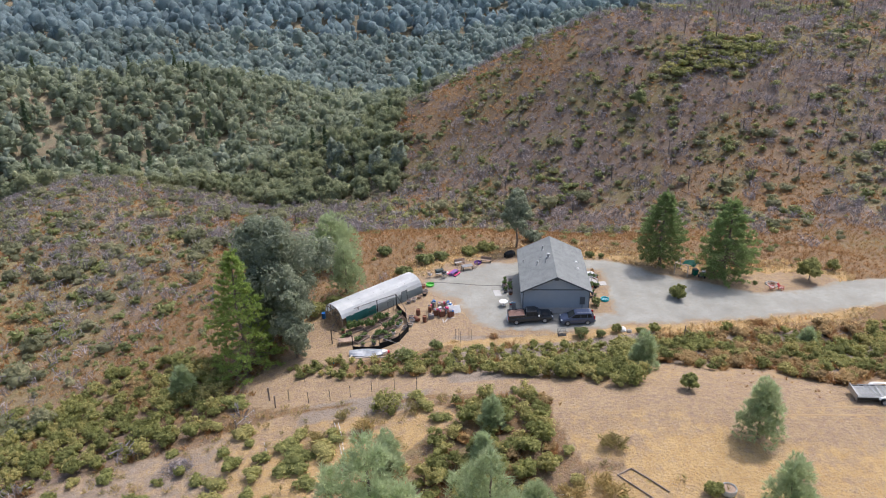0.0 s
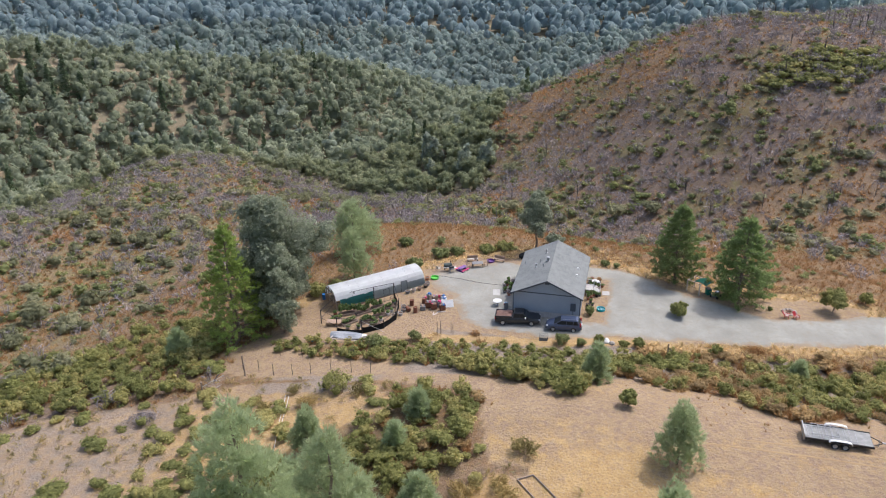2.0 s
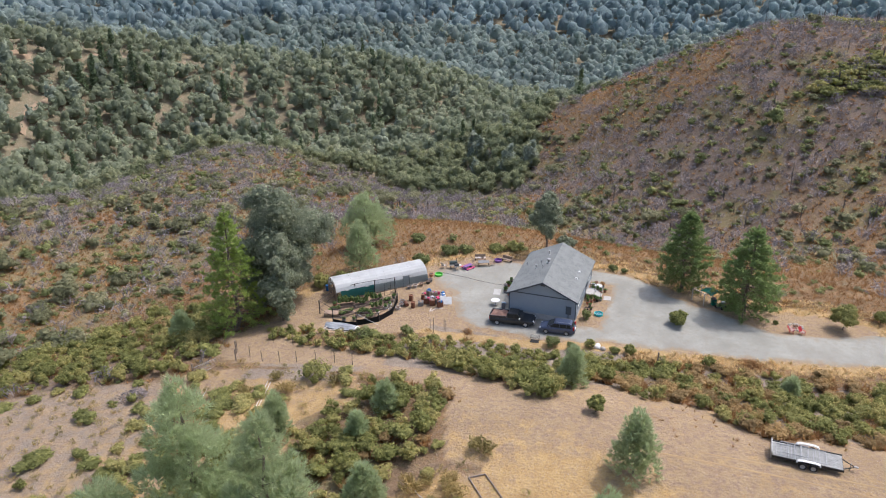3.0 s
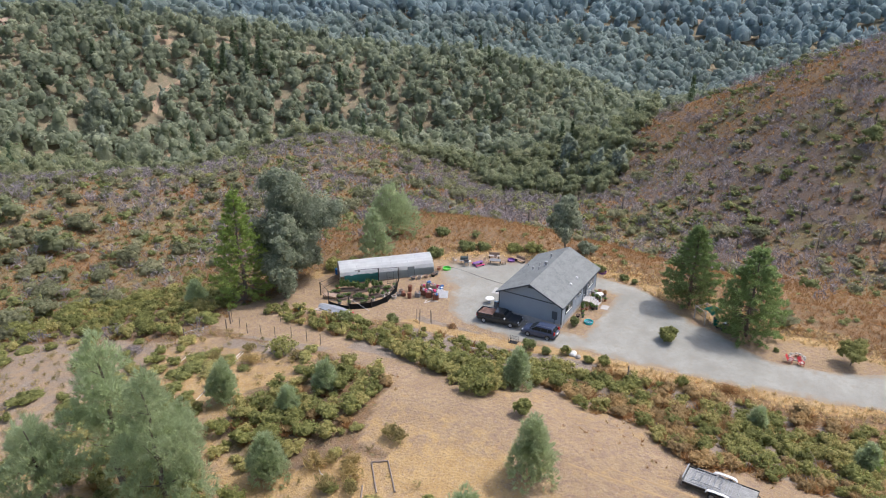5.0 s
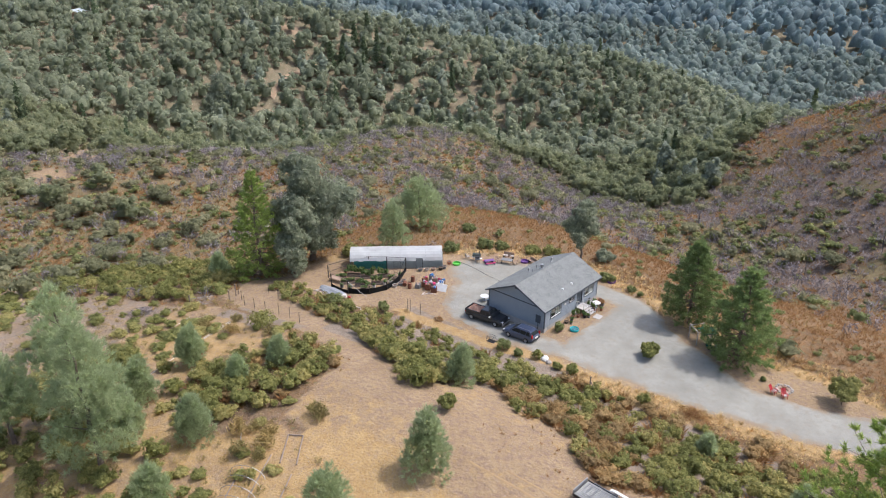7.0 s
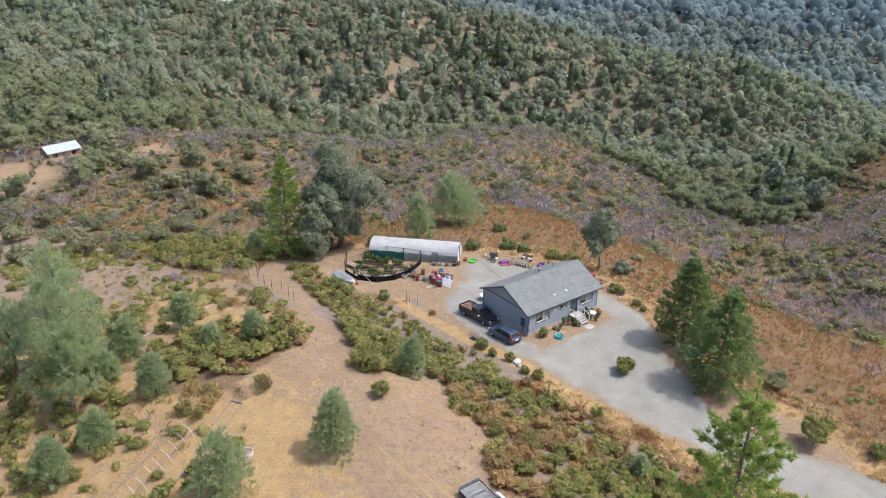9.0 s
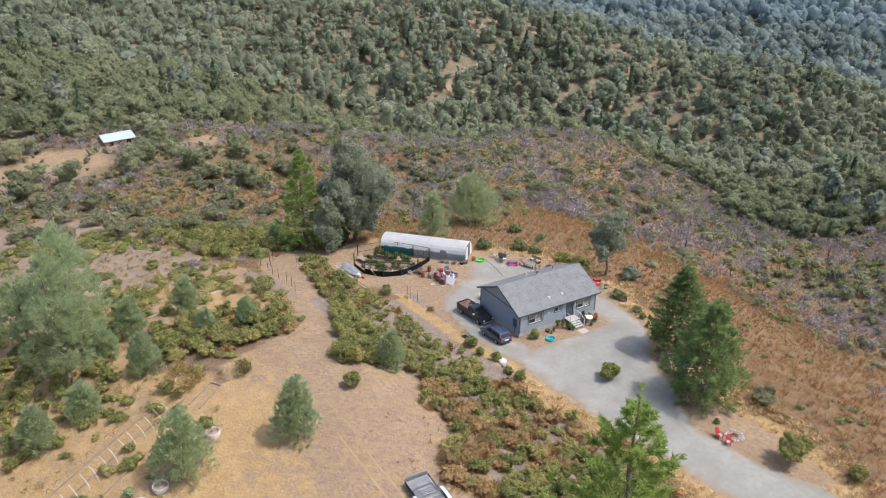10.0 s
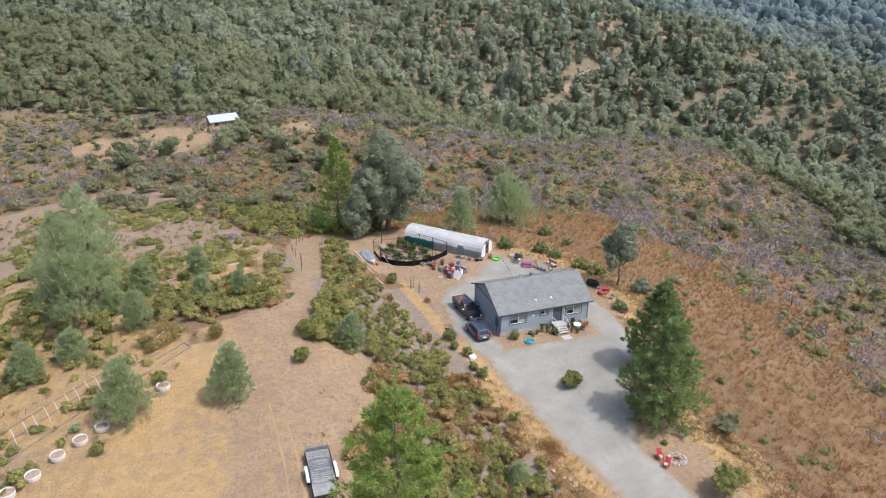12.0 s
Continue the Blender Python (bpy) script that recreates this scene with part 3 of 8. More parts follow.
def plume_crown(count, size, radius, low=0.1, plumes=20):
    """A young grey pine: soft upright plumes of long needles, rounded on top."""
    def make(rng, h):
        l = []
        for k in range(plumes):
            f = low + (0.9 - low) * (k + 0.5) / plumes
            a = 2.4 * k + rng.uniform(-0.5, 0.5)
            r = radius * (1.0 - ((f - 0.25) / 0.78) ** 1.25 if f > 0.25 else 0.8 + 0.8 * f) * rng.uniform(0.5, 0.75)
            l.append((r * math.cos(a), r * math.sin(a), f * h, radius * rng.uniform(0.3, 0.48) * (1.25 - 0.6 * f), 1.15))
        l.append((0, 0, 0.38 * h, radius * 0.6, 0.45 * h / radius))
        l.append((0, 0, 0.86 * h, radius * 0.2, 2.0))
        p, d = crown_points(rng, l, count, -0.6)
        p[:, 2] = np.clip(p[:, 2], 0.03 * h, None)
        return tufted(rng, p[: count // 12], d[: count // 12], 12, size * 5.0, size * 0.34, 0.6, 0.45)
    return make


# ---- the ground ----
def ground_material():
    m, nodes, links, b = shader("dry_earth", 0.95, 0, 0.15)
    z = nodes.new("ShaderNodeAttribute")
    z.attribute_name = "zones"
    sep = nodes.new("ShaderNodeSeparateColor")
    links.new(z.outputs["Color"], sep.inputs[0])

    def edge(socket, scale, amount, seed_scale):
        n = noisy(nodes, links, scale, 6, 0.3, 0.7)
        a = nodes.new("ShaderNodeMath")
        a.operation = "MULTIPLY_ADD"
        links.new(n, a.inputs[0])
        a.inputs[1].default_value = amount
        links.new(socket, a.inputs[2])
        r = put(nodes, "ShaderNodeMapRange", From_Min=amount * 0.5 + 0.25, From_Max=amount * 0.5 + 0.75)
        links.new(a.outputs[0], r.inputs[0])
        return r.outputs[0]

    soil = mixed(nodes, links, noisy(nodes, links, 0.35, 6), (0.278, 0.194, 0.108), (0.352, 0.254, 0.146))
    soil = mixed(nodes, links, noisy(nodes, links, 1.9, 7, 0.45, 0.65), soil, (0.235, 0.162, 0.115))
    straw = mixed(nodes, links, noisy(nodes, links, 0.9, 6), (0.355, 0.228, 0.092), (0.450, 0.308, 0.138))
    straw = mixed(nodes, links, noisy(nodes, links, 3.5, 6, 0.5, 0.8), straw, (0.260, 0.178, 0.098))
    grey = mixed(nodes, links, noisy(nodes, links, 1.1, 6), (0.200, 0.160, 0.122), (0.270, 0.220, 0.172))
    cover = nodes.new("ShaderNodeAttribute")
    cover.attribute_name = "cover"
    of = nodes.new("ShaderNodeSeparateColor")
    links.new(cover.outputs["Color"], of.inputs[0])
    litter = mixed(nodes, links, noisy(nodes, links, 0.3, 8), (0.160, 0.104, 0.062), (0.215, 0.145, 0.090))
    litter = mixed(nodes, links, edge(of.outputs[2], 0.7, 0.8, 0), litter, mixed(nodes, links, noisy(nodes, links, 0.45, 7), (0.175, 0.098, 0.042), (0.240, 0.142, 0.064)))
    litter = mixed(nodes, links, edge(of.outputs[0], 0.5, 0.8, 0), litter, mixed(nodes, links, noisy(nodes, links, 1.3, 6), (0.150, 0.108, 0.084), (0.205, 0.155, 0.126)))
    litter = mixed(nodes, links, edge(of.outputs[1], 0.6, 0.8, 0), litter, mixed(nodes, links, noisy(nodes, links, 1.6, 6), (0.150, 0.125, 0.056), (0.205, 0.168, 0.078)))
    litter = mixed(nodes, links, noisy(nodes, links, 1.1, 8, 0.5, 0.75), litter, (0.140, 0.105, 0.074))
    litter = mixed(nodes, links, noisy(nodes, links, 0.09, 7, 0.68, 0.76), litter, (0.270, 0.175, 0.110))
    # low herbs and twigs too small to stand singly
    litter = mixed(nodes, links, noisy(nodes, links, 2.1, 5, 0.52, 0.62, rough=0.75), litter, (0.110, 0.080, 0.046))
    litter = mixed(nodes, links, noisy(nodes, links, 1.4, 6, 0.56, 0.66, rough=0.75), litter, (0.150, 0.142, 0.064))
    litter = mixed(nodes, links, noisy(nodes, links, 3.2, 5, 0.58, 0.68, rough=0.75), litter, (0.330, 0.215, 0.105))
    c = mixed(nodes, links, edge(sep.outputs[0], 0.8, 0.9, 0), soil, straw)
    c = mixed(nodes, links, edge(sep.outputs[1], 0.6, 0.7, 0), c, grey)
    c = mixed(nodes, links, edge(sep.outputs[2], 0.5, 0.6, 0), c, litter)
    wood = nodes.new("ShaderNodeAttribute")
    wood.attribute_name = "woods"
    c = mixed(nodes, links, wood.outputs["Fac"], c, mixed(nodes, links, noisy(nodes, links, 0.35, 8, 0.42, 0.68), (0.165, 0.148, 0.092), (0.235, 0.180, 0.118)))
    c = mixed(nodes, links, noisy(nodes, links, 5.0, 6, 0.54, 0.66, rough=0.8), c, mixed(nodes, links, noisy(nodes, links, 0.5, 4), (0.205, 0.140, 0.085), (0.300, 0.205, 0.115)))
    pebbles = noisy(nodes, links, 11, 5, 0.56, 0.66, rough=0.75)
    c = mixed(nodes, links, pebbles, c, (0.42, 0.35, 0.29))
    links.new(c, b.inputs["Base Color"])
    bumped(nodes, links, b, noisy(nodes, links, 3.5, 8, 0.2, 0.8), 0.7, 0.2)
    return m


def build_ground():
    n, k = 136, 0.0492
    s = 13.4 * np.sinh(k * np.arange(-n, n + 1))
    s = s * np.minimum(1, 4200 / np.abs(s).max())
    gx, gy = np.meshgrid(s + 2, s - 12)
    x, y = gx.ravel(), gy.ravel()
    z = land(x, y)
    side = 2 * n + 1
    i = np.arange(side * side).reshape(side, side)
    faces = np.stack([i[:-1, :-1], i[:-1, 1:], i[1:, 1:], i[1:, :-1]], -1).reshape(-1, 4)
    ob = from_arrays("ground", np.c_[x, y, z], faces, ground_material(), smooth_faces=True)
    far_out = smooth(40, 60, np.hypot(x - 5, y + 22))
    jx, jy = 30 * far_out * (layered(x, y, 16, 83) - 0.5), 30 * far_out * (layered(x, y, 16, 84) - 0.5)
    yard, field, terrace = inside(x, y, YARD_DIRT), inside(x + jx, y + jy, FIELD), inside(x + jx, y + jy, TERRACE)
    track = off_line(x, y, TRACK)
    bank = (y < -4.5) & (y > -24) & (x > -14) & (x < 60) & ~field
    terrace |= inside(x, y, BARE_SLOPE)
    near = yard | field | terrace | bank | (track < 3)
    wild = np.where(near, 0.0, 1.0) * (0.9 + 0.1 * smooth(0.2, 0.4, layered(x, y, 14, 31)))
    # dry grass: mown field away from the tracks, rim of the yard, terraces
    straw = np.zeros_like(x)
    straw[field] = (0.25 + 1.15 * layered(x, y, 11, 71))[field] * smooth(1.2, 4.5, track)[field] * (0.25 + 0.75 * smooth(-27, -38, y))[field]
    mow = off_line(x, y, [(46, -34.5), (29.6, -33.1), (15.7, -30.6), (9, -27.5)])
    straw = np.where(field, straw * (1 - 0.75 * (1 - smooth(0.6, 2.4, mow))), straw)
    straw[terrace] = (1.2 * layered(x, y, 8, 21) * (1 - 0.7 * smooth(-34, -42, x)))[terrace]
    rim = np.abs(off_line(x, y, YARD_DIRT[8:] + YARD_DIRT[:1]))
    straw = np.maximum(straw, (1 - smooth(0.6, 2.6, rim)) * 0.95 * (x < 46))
    verge = off_line(x, y, [(-14, -6.8), (-4, -5.8), (3, -5.7), (8, -4.6), (14, -4.3), (22, -3.4), (30, -2.2), (45, 1)])
    straw = np.maximum(straw, 1 - smooth(0.3, 1.6, verge))
    grey = np.where(bank & (y > -21), 0.9, 0.0) * (1 - smooth(0.2, 0.8, straw)) + np.where((x < -16) & (x > -31) & (y < -21.5) & (y > -25), 0.8, 0)
    grey = np.maximum(grey, 0.5 * inside(x, y, BARE_SLOPE))
    dense = wooded(x, y) * 1.0
    wild = np.maximum(wild, dense)
    for a, b, c in OPENINGS:
        off = smooth(0.7, 1.3, np.hypot((x - a) / 1.2, y - b) / c + 1.1 * (layered(x, y, 11, 32) - 0.5))
        wild, dense, straw = wild * off, dense * off, np.maximum(straw, 0.3 * (1 - off))
    g, h, r = brush(x, y)
    ob.data.attributes.new("cover", "FLOAT_COLOR", "POINT").data.foreach_set("color", np.ascontiguousarray(np.c_[g, h, r, np.ones_like(x)], np.float32).ravel())
    col = np.c_[straw, grey, wild, np.ones_like(x)]
    ob.data.attributes.new("zones", "FLOAT_COLOR", "POINT").data.foreach_set("color", np.ascontiguousarray(np.clip(col, 0, 1), np.float32).ravel())
    ob.data.attributes.new("woods", "FLOAT", "POINT").data.foreach_set("value", np.ascontiguousarray(dense, np.float32))
    return tagged(ob, "dry reddish earth with straw-coloured grass on rolling hills", "ground", kind="structure")


def gravel_material():
    m, nodes, links, b = shader("pale_gravel", 0.95, 0, 0.2)
    c = mixed(nodes, links, noisy(nodes, links, 0.28, 6), (0.252, 0.244, 0.206), (0.340, 0.330, 0.282))
    c = mixed(nodes, links, noisy(nodes, links, 1.7, 6, 0.5, 0.8), c, (0.270, 0.236, 0.186))
    rim = nodes.new("ShaderNodeAttribute")
    rim.attribute_name = "rim"
    add = nodes.new("ShaderNodeMath")
    links.new(rim.outputs["Fac"], add.inputs[0])
    links.new(noisy(nodes, links, 0.7, 7, 0.3, 0.75), add.inputs[1])
    r = put(nodes, "ShaderNodeMapRange", From_Min=0.75, From_Max=1.35)
    links.new(add.outputs[0], r.inputs[0])
    c = mixed(nodes, links, r.outputs[0], c, (0.300, 0.226, 0.146))
    c = mixed(nodes, links, noisy(nodes, links, 16, 3, 0.5, 0.75), c, (0.190, 0.188, 0.185))
    links.new(c, b.inputs["Base Color"])
    bumped(nodes, links, b, noisy(nodes, links, 22, 4, 0.3, 0.7), 0.5, 0.04)
    return m


def build_driveway():
    step = 0.45
    xs, ys = np.arange(-20, 81, step), np.arange(-6, 19, step)
    gx, gy = np.meshgrid(xs, ys)
    wob = (layered(gx, gy, 3.0, 41) - 0.5) * 2.0
    d = off_line(gx, gy, GRAVEL + GRAVEL[:1]) * np.where(inside(gx, gy, GRAVEL), -1, 1) + wob
    bed = np.minimum(np.minimum(gx - 3.8, 7.6 + wob * 0.6 - gx), np.minimum(gy - 0.2, 12.8 + wob * 0.5 - gy))
    d = np.maximum(d, np.minimum(bed, 1.0))
    keep = d < 0.25
    cell = keep[:-1, :-1] & keep[1:, :-1] & keep[:-1, 1:] & keep[1:, 1:]
    i = np.arange(gx.size).reshape(gx.shape)
    faces = np.stack([i[:-1, :-1], i[:-1, 1:], i[1:, 1:], i[1:, :-1]], -1)[cell]
    used, faces = np.unique(faces, return_inverse=True)
    faces = faces.reshape(-1, 4)
    x, y, dd = gx.ravel()[used], gy.ravel()[used], d.ravel()[used]
    z = land(x, y) + 0.03 - 0.06 * smooth(-0.6, 0.25, dd)
    ob = from_arrays("driveway", np.c_[x, y, z], faces, gravel_material(), smooth_faces=True)
    far_west = 0.25 * smooth(-6, -16, x)
    ob.data.attributes.new("rim", "FLOAT", "POINT").data.foreach_set("value", np.ascontiguousarray(smooth(-1.7, 0.1, dd) * 0.9 + far_west, np.float32))
    return tagged(ob, "pale grey gravel driveway and turning court", "driveway", kind="structure")


def build_wheel_marks():
    """Pale worn lines that wheels left on the dry field."""
    m = surface("worn_pale_earth", (0.400, 0.280, 0.145), (0.330, 0.222, 0.120), 0.95, scale=0.9, fine=9, bump=0.2)
    for way in ([(17.4, -29.6), (22, -29.5), (27.5, -29.4), (34, -29.8), (46, -31)], [(20.6, -28.4), (26.7, -28.2), (34.1, -28.4), (46, -29.4)]):
        p = []
        for (a, b), (c, d) in zip(way, way[1:]):
            k = max(2, int(math.hypot(c - a, d - b) / 0.5))
            p += [(a + (c - a) * i / k, b + (d - b) * i / k) for i in range(k)]
        p = np.array(p)
        for _ in range(4):
            p[1:-1] = (p[:-2] + p[1:-1] + p[2:]) / 3
        along = unit(np.gradient(p, axis=0))
        side = np.c_[-along[:, 1], along[:, 0]] * (0.03 + 0.17 * layered(p[:, 0], p[:, 1], 1.6, 6))[:, None]
        v, n = np.concatenate([p - side, p, p + side]), len(p)
        i = np.arange(n - 1)
        f = np.concatenate([np.stack([i, i + 1, i + 1 + n, i + n], 1) + q * n for q in range(2)])
        ob = from_arrays("wheel_mark", np.c_[v, land(v[:, 0], v[:, 1]) + np.repeat([0.0, 0.04, 0.0], n)], f, m, smooth_faces=True)
        tagged(ob, "pale worn wheel mark across the dry field", "wheel mark", kind="structure")


build_ground()
build_driveway()
build_wheel_marks()


# ---- wild plants on the hills ----
BANK_THICKET = [(-34.3, -12.0), (-27.9, -12.2), (-21.9, -13.0), (-15.3, -13.0), (-8, -11.0), (0, -8.0), (10, -6.6), (19, -4.6), (28, -3.6), (37, -2.7), (62, -2.6), (62, -19), (40, -21), (31.3, -22.2), (26, -23.4), (22.5, -21.4), (18.6, -18), (14.9, -19.7), (11, -16.5), (8.6, -17.5), (7.7, -21), (5.6, -25.2), (1.2, -22.6), (-10.6, -18.6), (-17.5, -17.7), (-25, -16.8), (-32.5, -15.2)]
ISLAND_THICKET = [(-13.3, -24.6), (-4.4, -24.8), (-2.9, -29.1), (-2.4, -35.2), (-6.9, -41.4), (-14.8, -40.0), (-17.8, -33.5), (-11.9, -28.2)]
PINE_THICKET = [(-27, -57), (-26, -47), (-20, -43), (-12, -44.5), (-4, -45.5), (2, -49), (3, -56), (-4, -60), (-16, -61)]
WEST_THICKET = [(-60.3, -31.9), (-53.8, -28.4), (-48.2, -26.8), (-43.6, -24.3), (-39.5, -24.5), (-40.4, -19.6), (-41.0, -14.0), (-43.0, -8.0), (-50, -2), (-56.4, 0), (-63.0, -0.5), (-66.2, -6.7), (-68.3, -15.4), (-71.7, -21.8), (-72, -32)]
def spread(rng, x0, x1, y0, y1, step):
    """Jittered places on a rectangle, about one for each step x step."""
    nx, ny = int((x1 - x0) / step), int((y1 - y0) / step)
    gx, gy = np.meshgrid(x0 + (np.arange(nx) + 0.5) * step, y0 + (np.arange(ny) + 0.5) * step)
    x, y = gx.ravel(), gy.ravel()
    return x + rng.uniform(-0.5, 0.5, x.size) * step, y + rng.uniform(-0.5, 0.5, y.size) * step


def in_view(x, y, near=5.0):
    """A wedge of the plan that the walk looks over: north, north-west and west of the south-east."""
    return (y > 0.22 * (x - 80) - 35 - 25 * (x < -60)) & (y > (x - 100) * 1.9 - 60)


def build_woods():
    rng = np.random.default_rng(11)
    oak = [bushy(rng, 210, 0.055, 6, 1.0, 0.7, 0.6, 0.78) for _ in range(8)]
    mid_oak = [bushy(rng, 46, 0.08, 3, 1.0, 0.7, 0.55, 0.8) for _ in range(8)]
    far_oak = [bushy(rng, 14, 0.11, 2, 1.0, 0.7, 0.5, 0.9) for _ in range(8)]
    distant_oak = [bushy(rng, 6, 0.13, 1, 1.0, 0.7, 0.45, 0.95) for _ in range(8)]
    fir = [coniferous(rng, 110, 0.05) for _ in range(4)]
    near_grey, far_grey = [pointed(rng, 170, 0.05) for _ in range(4)], [pointed(rng, 24, 0.09) for _ in range(4)]
    # each farther band has bluer leaves: air haze put into the leaf colour
    for near, far, step, forms, leaf, seed in ((0, 300, 4.4, oak, OAK, 1), (300, 460, 5.6, mid_oak, HAZY_MID_OAK, 4), (460, 680, 7.8, far_oak, HAZY_FAR_OAK, 2), (680, 930, 10.0, distant_oak, HAZY_DISTANT_OAK, 3)):
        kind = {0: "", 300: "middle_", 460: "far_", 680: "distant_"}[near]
        x, y = spread(rng, -1000, 320, -330, 1000, step)
        away = np.hypot(x - 40, y + 60) + 30 * (layered(x, y, 40, 52) - 0.5)
        keep = wooded(x, y) & in_view(x, y) & (away >= near) & (away < far)
        keep &= rng.uniform(0, 1, x.size) < 0.82 + 0.6 * smooth(0.34, 0.5, layered(x, y, 60, 51))
        for a, b, r in OPENINGS + CLEARINGS:
            keep &= np.hypot(x - a, y - b) > r + 7 * (layered(x, y, 9, 53) - 0.5)
        for lane in LANES:
            keep &= off_line(x, y, lane) > 1.3 + 2.4 * layered(x, y, 9, 54)
        x, y = x[keep], y[keep]
        w = (4.0 + 5.0 * rng.uniform(0, 1, x.size) ** 1.6) * {0: 1.05, 300: 1.32, 460: 1.85, 680: 2.5}[near]
        stand = np.clip(0.25 + 0.5 * layered(x, y, 90, 55) + 0.25 * layered(x, y, 22, 56) + rng.normal(0, 0.22, x.size) - 0.15, 0, 1)
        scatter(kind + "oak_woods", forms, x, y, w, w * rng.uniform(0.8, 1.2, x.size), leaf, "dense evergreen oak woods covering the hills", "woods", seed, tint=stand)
        if near < 460:  # bushes under and between the trees
            ux, uy = spread(rng, -520, 130, -200, 420, 3.8 if near == 0 else 8.5)
            away = np.hypot(ux - 40, uy + 60)
            open_here = np.any([np.hypot((ux - a) / 1.2, uy - b) < r for a, b, r in OPENINGS], 0)
            some = wooded(ux, uy) & in_view(ux, uy) & (away >= near) & (away < far) & ~open_here & (rng.uniform(0, 1, ux.size) < 0.8)
            for lane in LANES:
                some &= off_line(ux, uy, lane) > 2.4
            # the middle band's bushes share its haze-tinted oak colour
            wu = 1.4 + 2.2 * rng.uniform(0, 1, some.sum()) ** 1.5
            scatter(kind + "understory", [bushy(rng, 34, 0.11, 2, 0.8, 0.6, 0.8, 0.7) for _ in range(5)], ux[some], uy[some], wu, wu * 0.8, SCRUB_OAK if near == 0 else HAZY_MID_OAK, "low bushes growing under the oaks", "bushes", seed + 40)
        if near == 0:  # oaks round the far white-roofed house
            ring = np.array([(-168, -32), (-164, -18), (-146, -14), (-152, -12), (-158, -14), (-161, -24), (-158, -34), (-172, -44), (-170, -8), (-143, -51), (-151, -46), (-138, -16), (-164, -40), (-124, -46), (-127, -20), (-128, -13), (-118, -40), (-133, -22), (-120, -25), (-112, -50), (-118, -12), (-110, -8), (-104, -2), (-122, 2)], float)
            wr = rng.uniform(4.5, 8.5, len(ring))
            scatter("oaks_by_the_far_house", oak, ring[:, 0], ring[:, 1], wr, wr * 0.85, OAK, "rounded oaks round a distant clearing", "oaks", 71)
            bx, by = spread(rng, -222, -118, -70, 46, 4.2)
            some = np.any([np.hypot((bx - a) / 1.2, by - b) < 1.15 * r for a, b, r in OPENINGS], 0) & (rng.uniform(0, 1, bx.size) < 0.4)
            wb = rng.uniform(1.2, 3.4, some.sum())
            scatter("bushes_on_the_openings", mid_oak, bx[some], by[some], wb, wb * 0.75, SCRUB_OAK, "scattered bushes on bare openings by the far house", "bushes", 72)
        # pines in the far bands take the band's haze-tinted leaf colour
        i = rng.uniform(0, 1, x.size) < 0.018
        h = rng.uniform(9, 17, i.sum())
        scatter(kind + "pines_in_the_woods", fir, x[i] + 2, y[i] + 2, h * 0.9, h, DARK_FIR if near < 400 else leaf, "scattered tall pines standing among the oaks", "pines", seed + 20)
        j = rng.uniform(0, 1, x.size) < 0.012 + 0.07 * smooth(0.52, 0.66, layered(x, y, 50, 57))
        h = rng.uniform(7, 14, j.sum())
        scatter(kind + "grey_pines_in_the_woods", near_grey if near == 0 else far_grey, x[j] - 2, y[j] + 1, h, h, HAZY_PINE if near < 600 else leaf, "pale grey-green pines among the oaks", "pines", seed + 30)


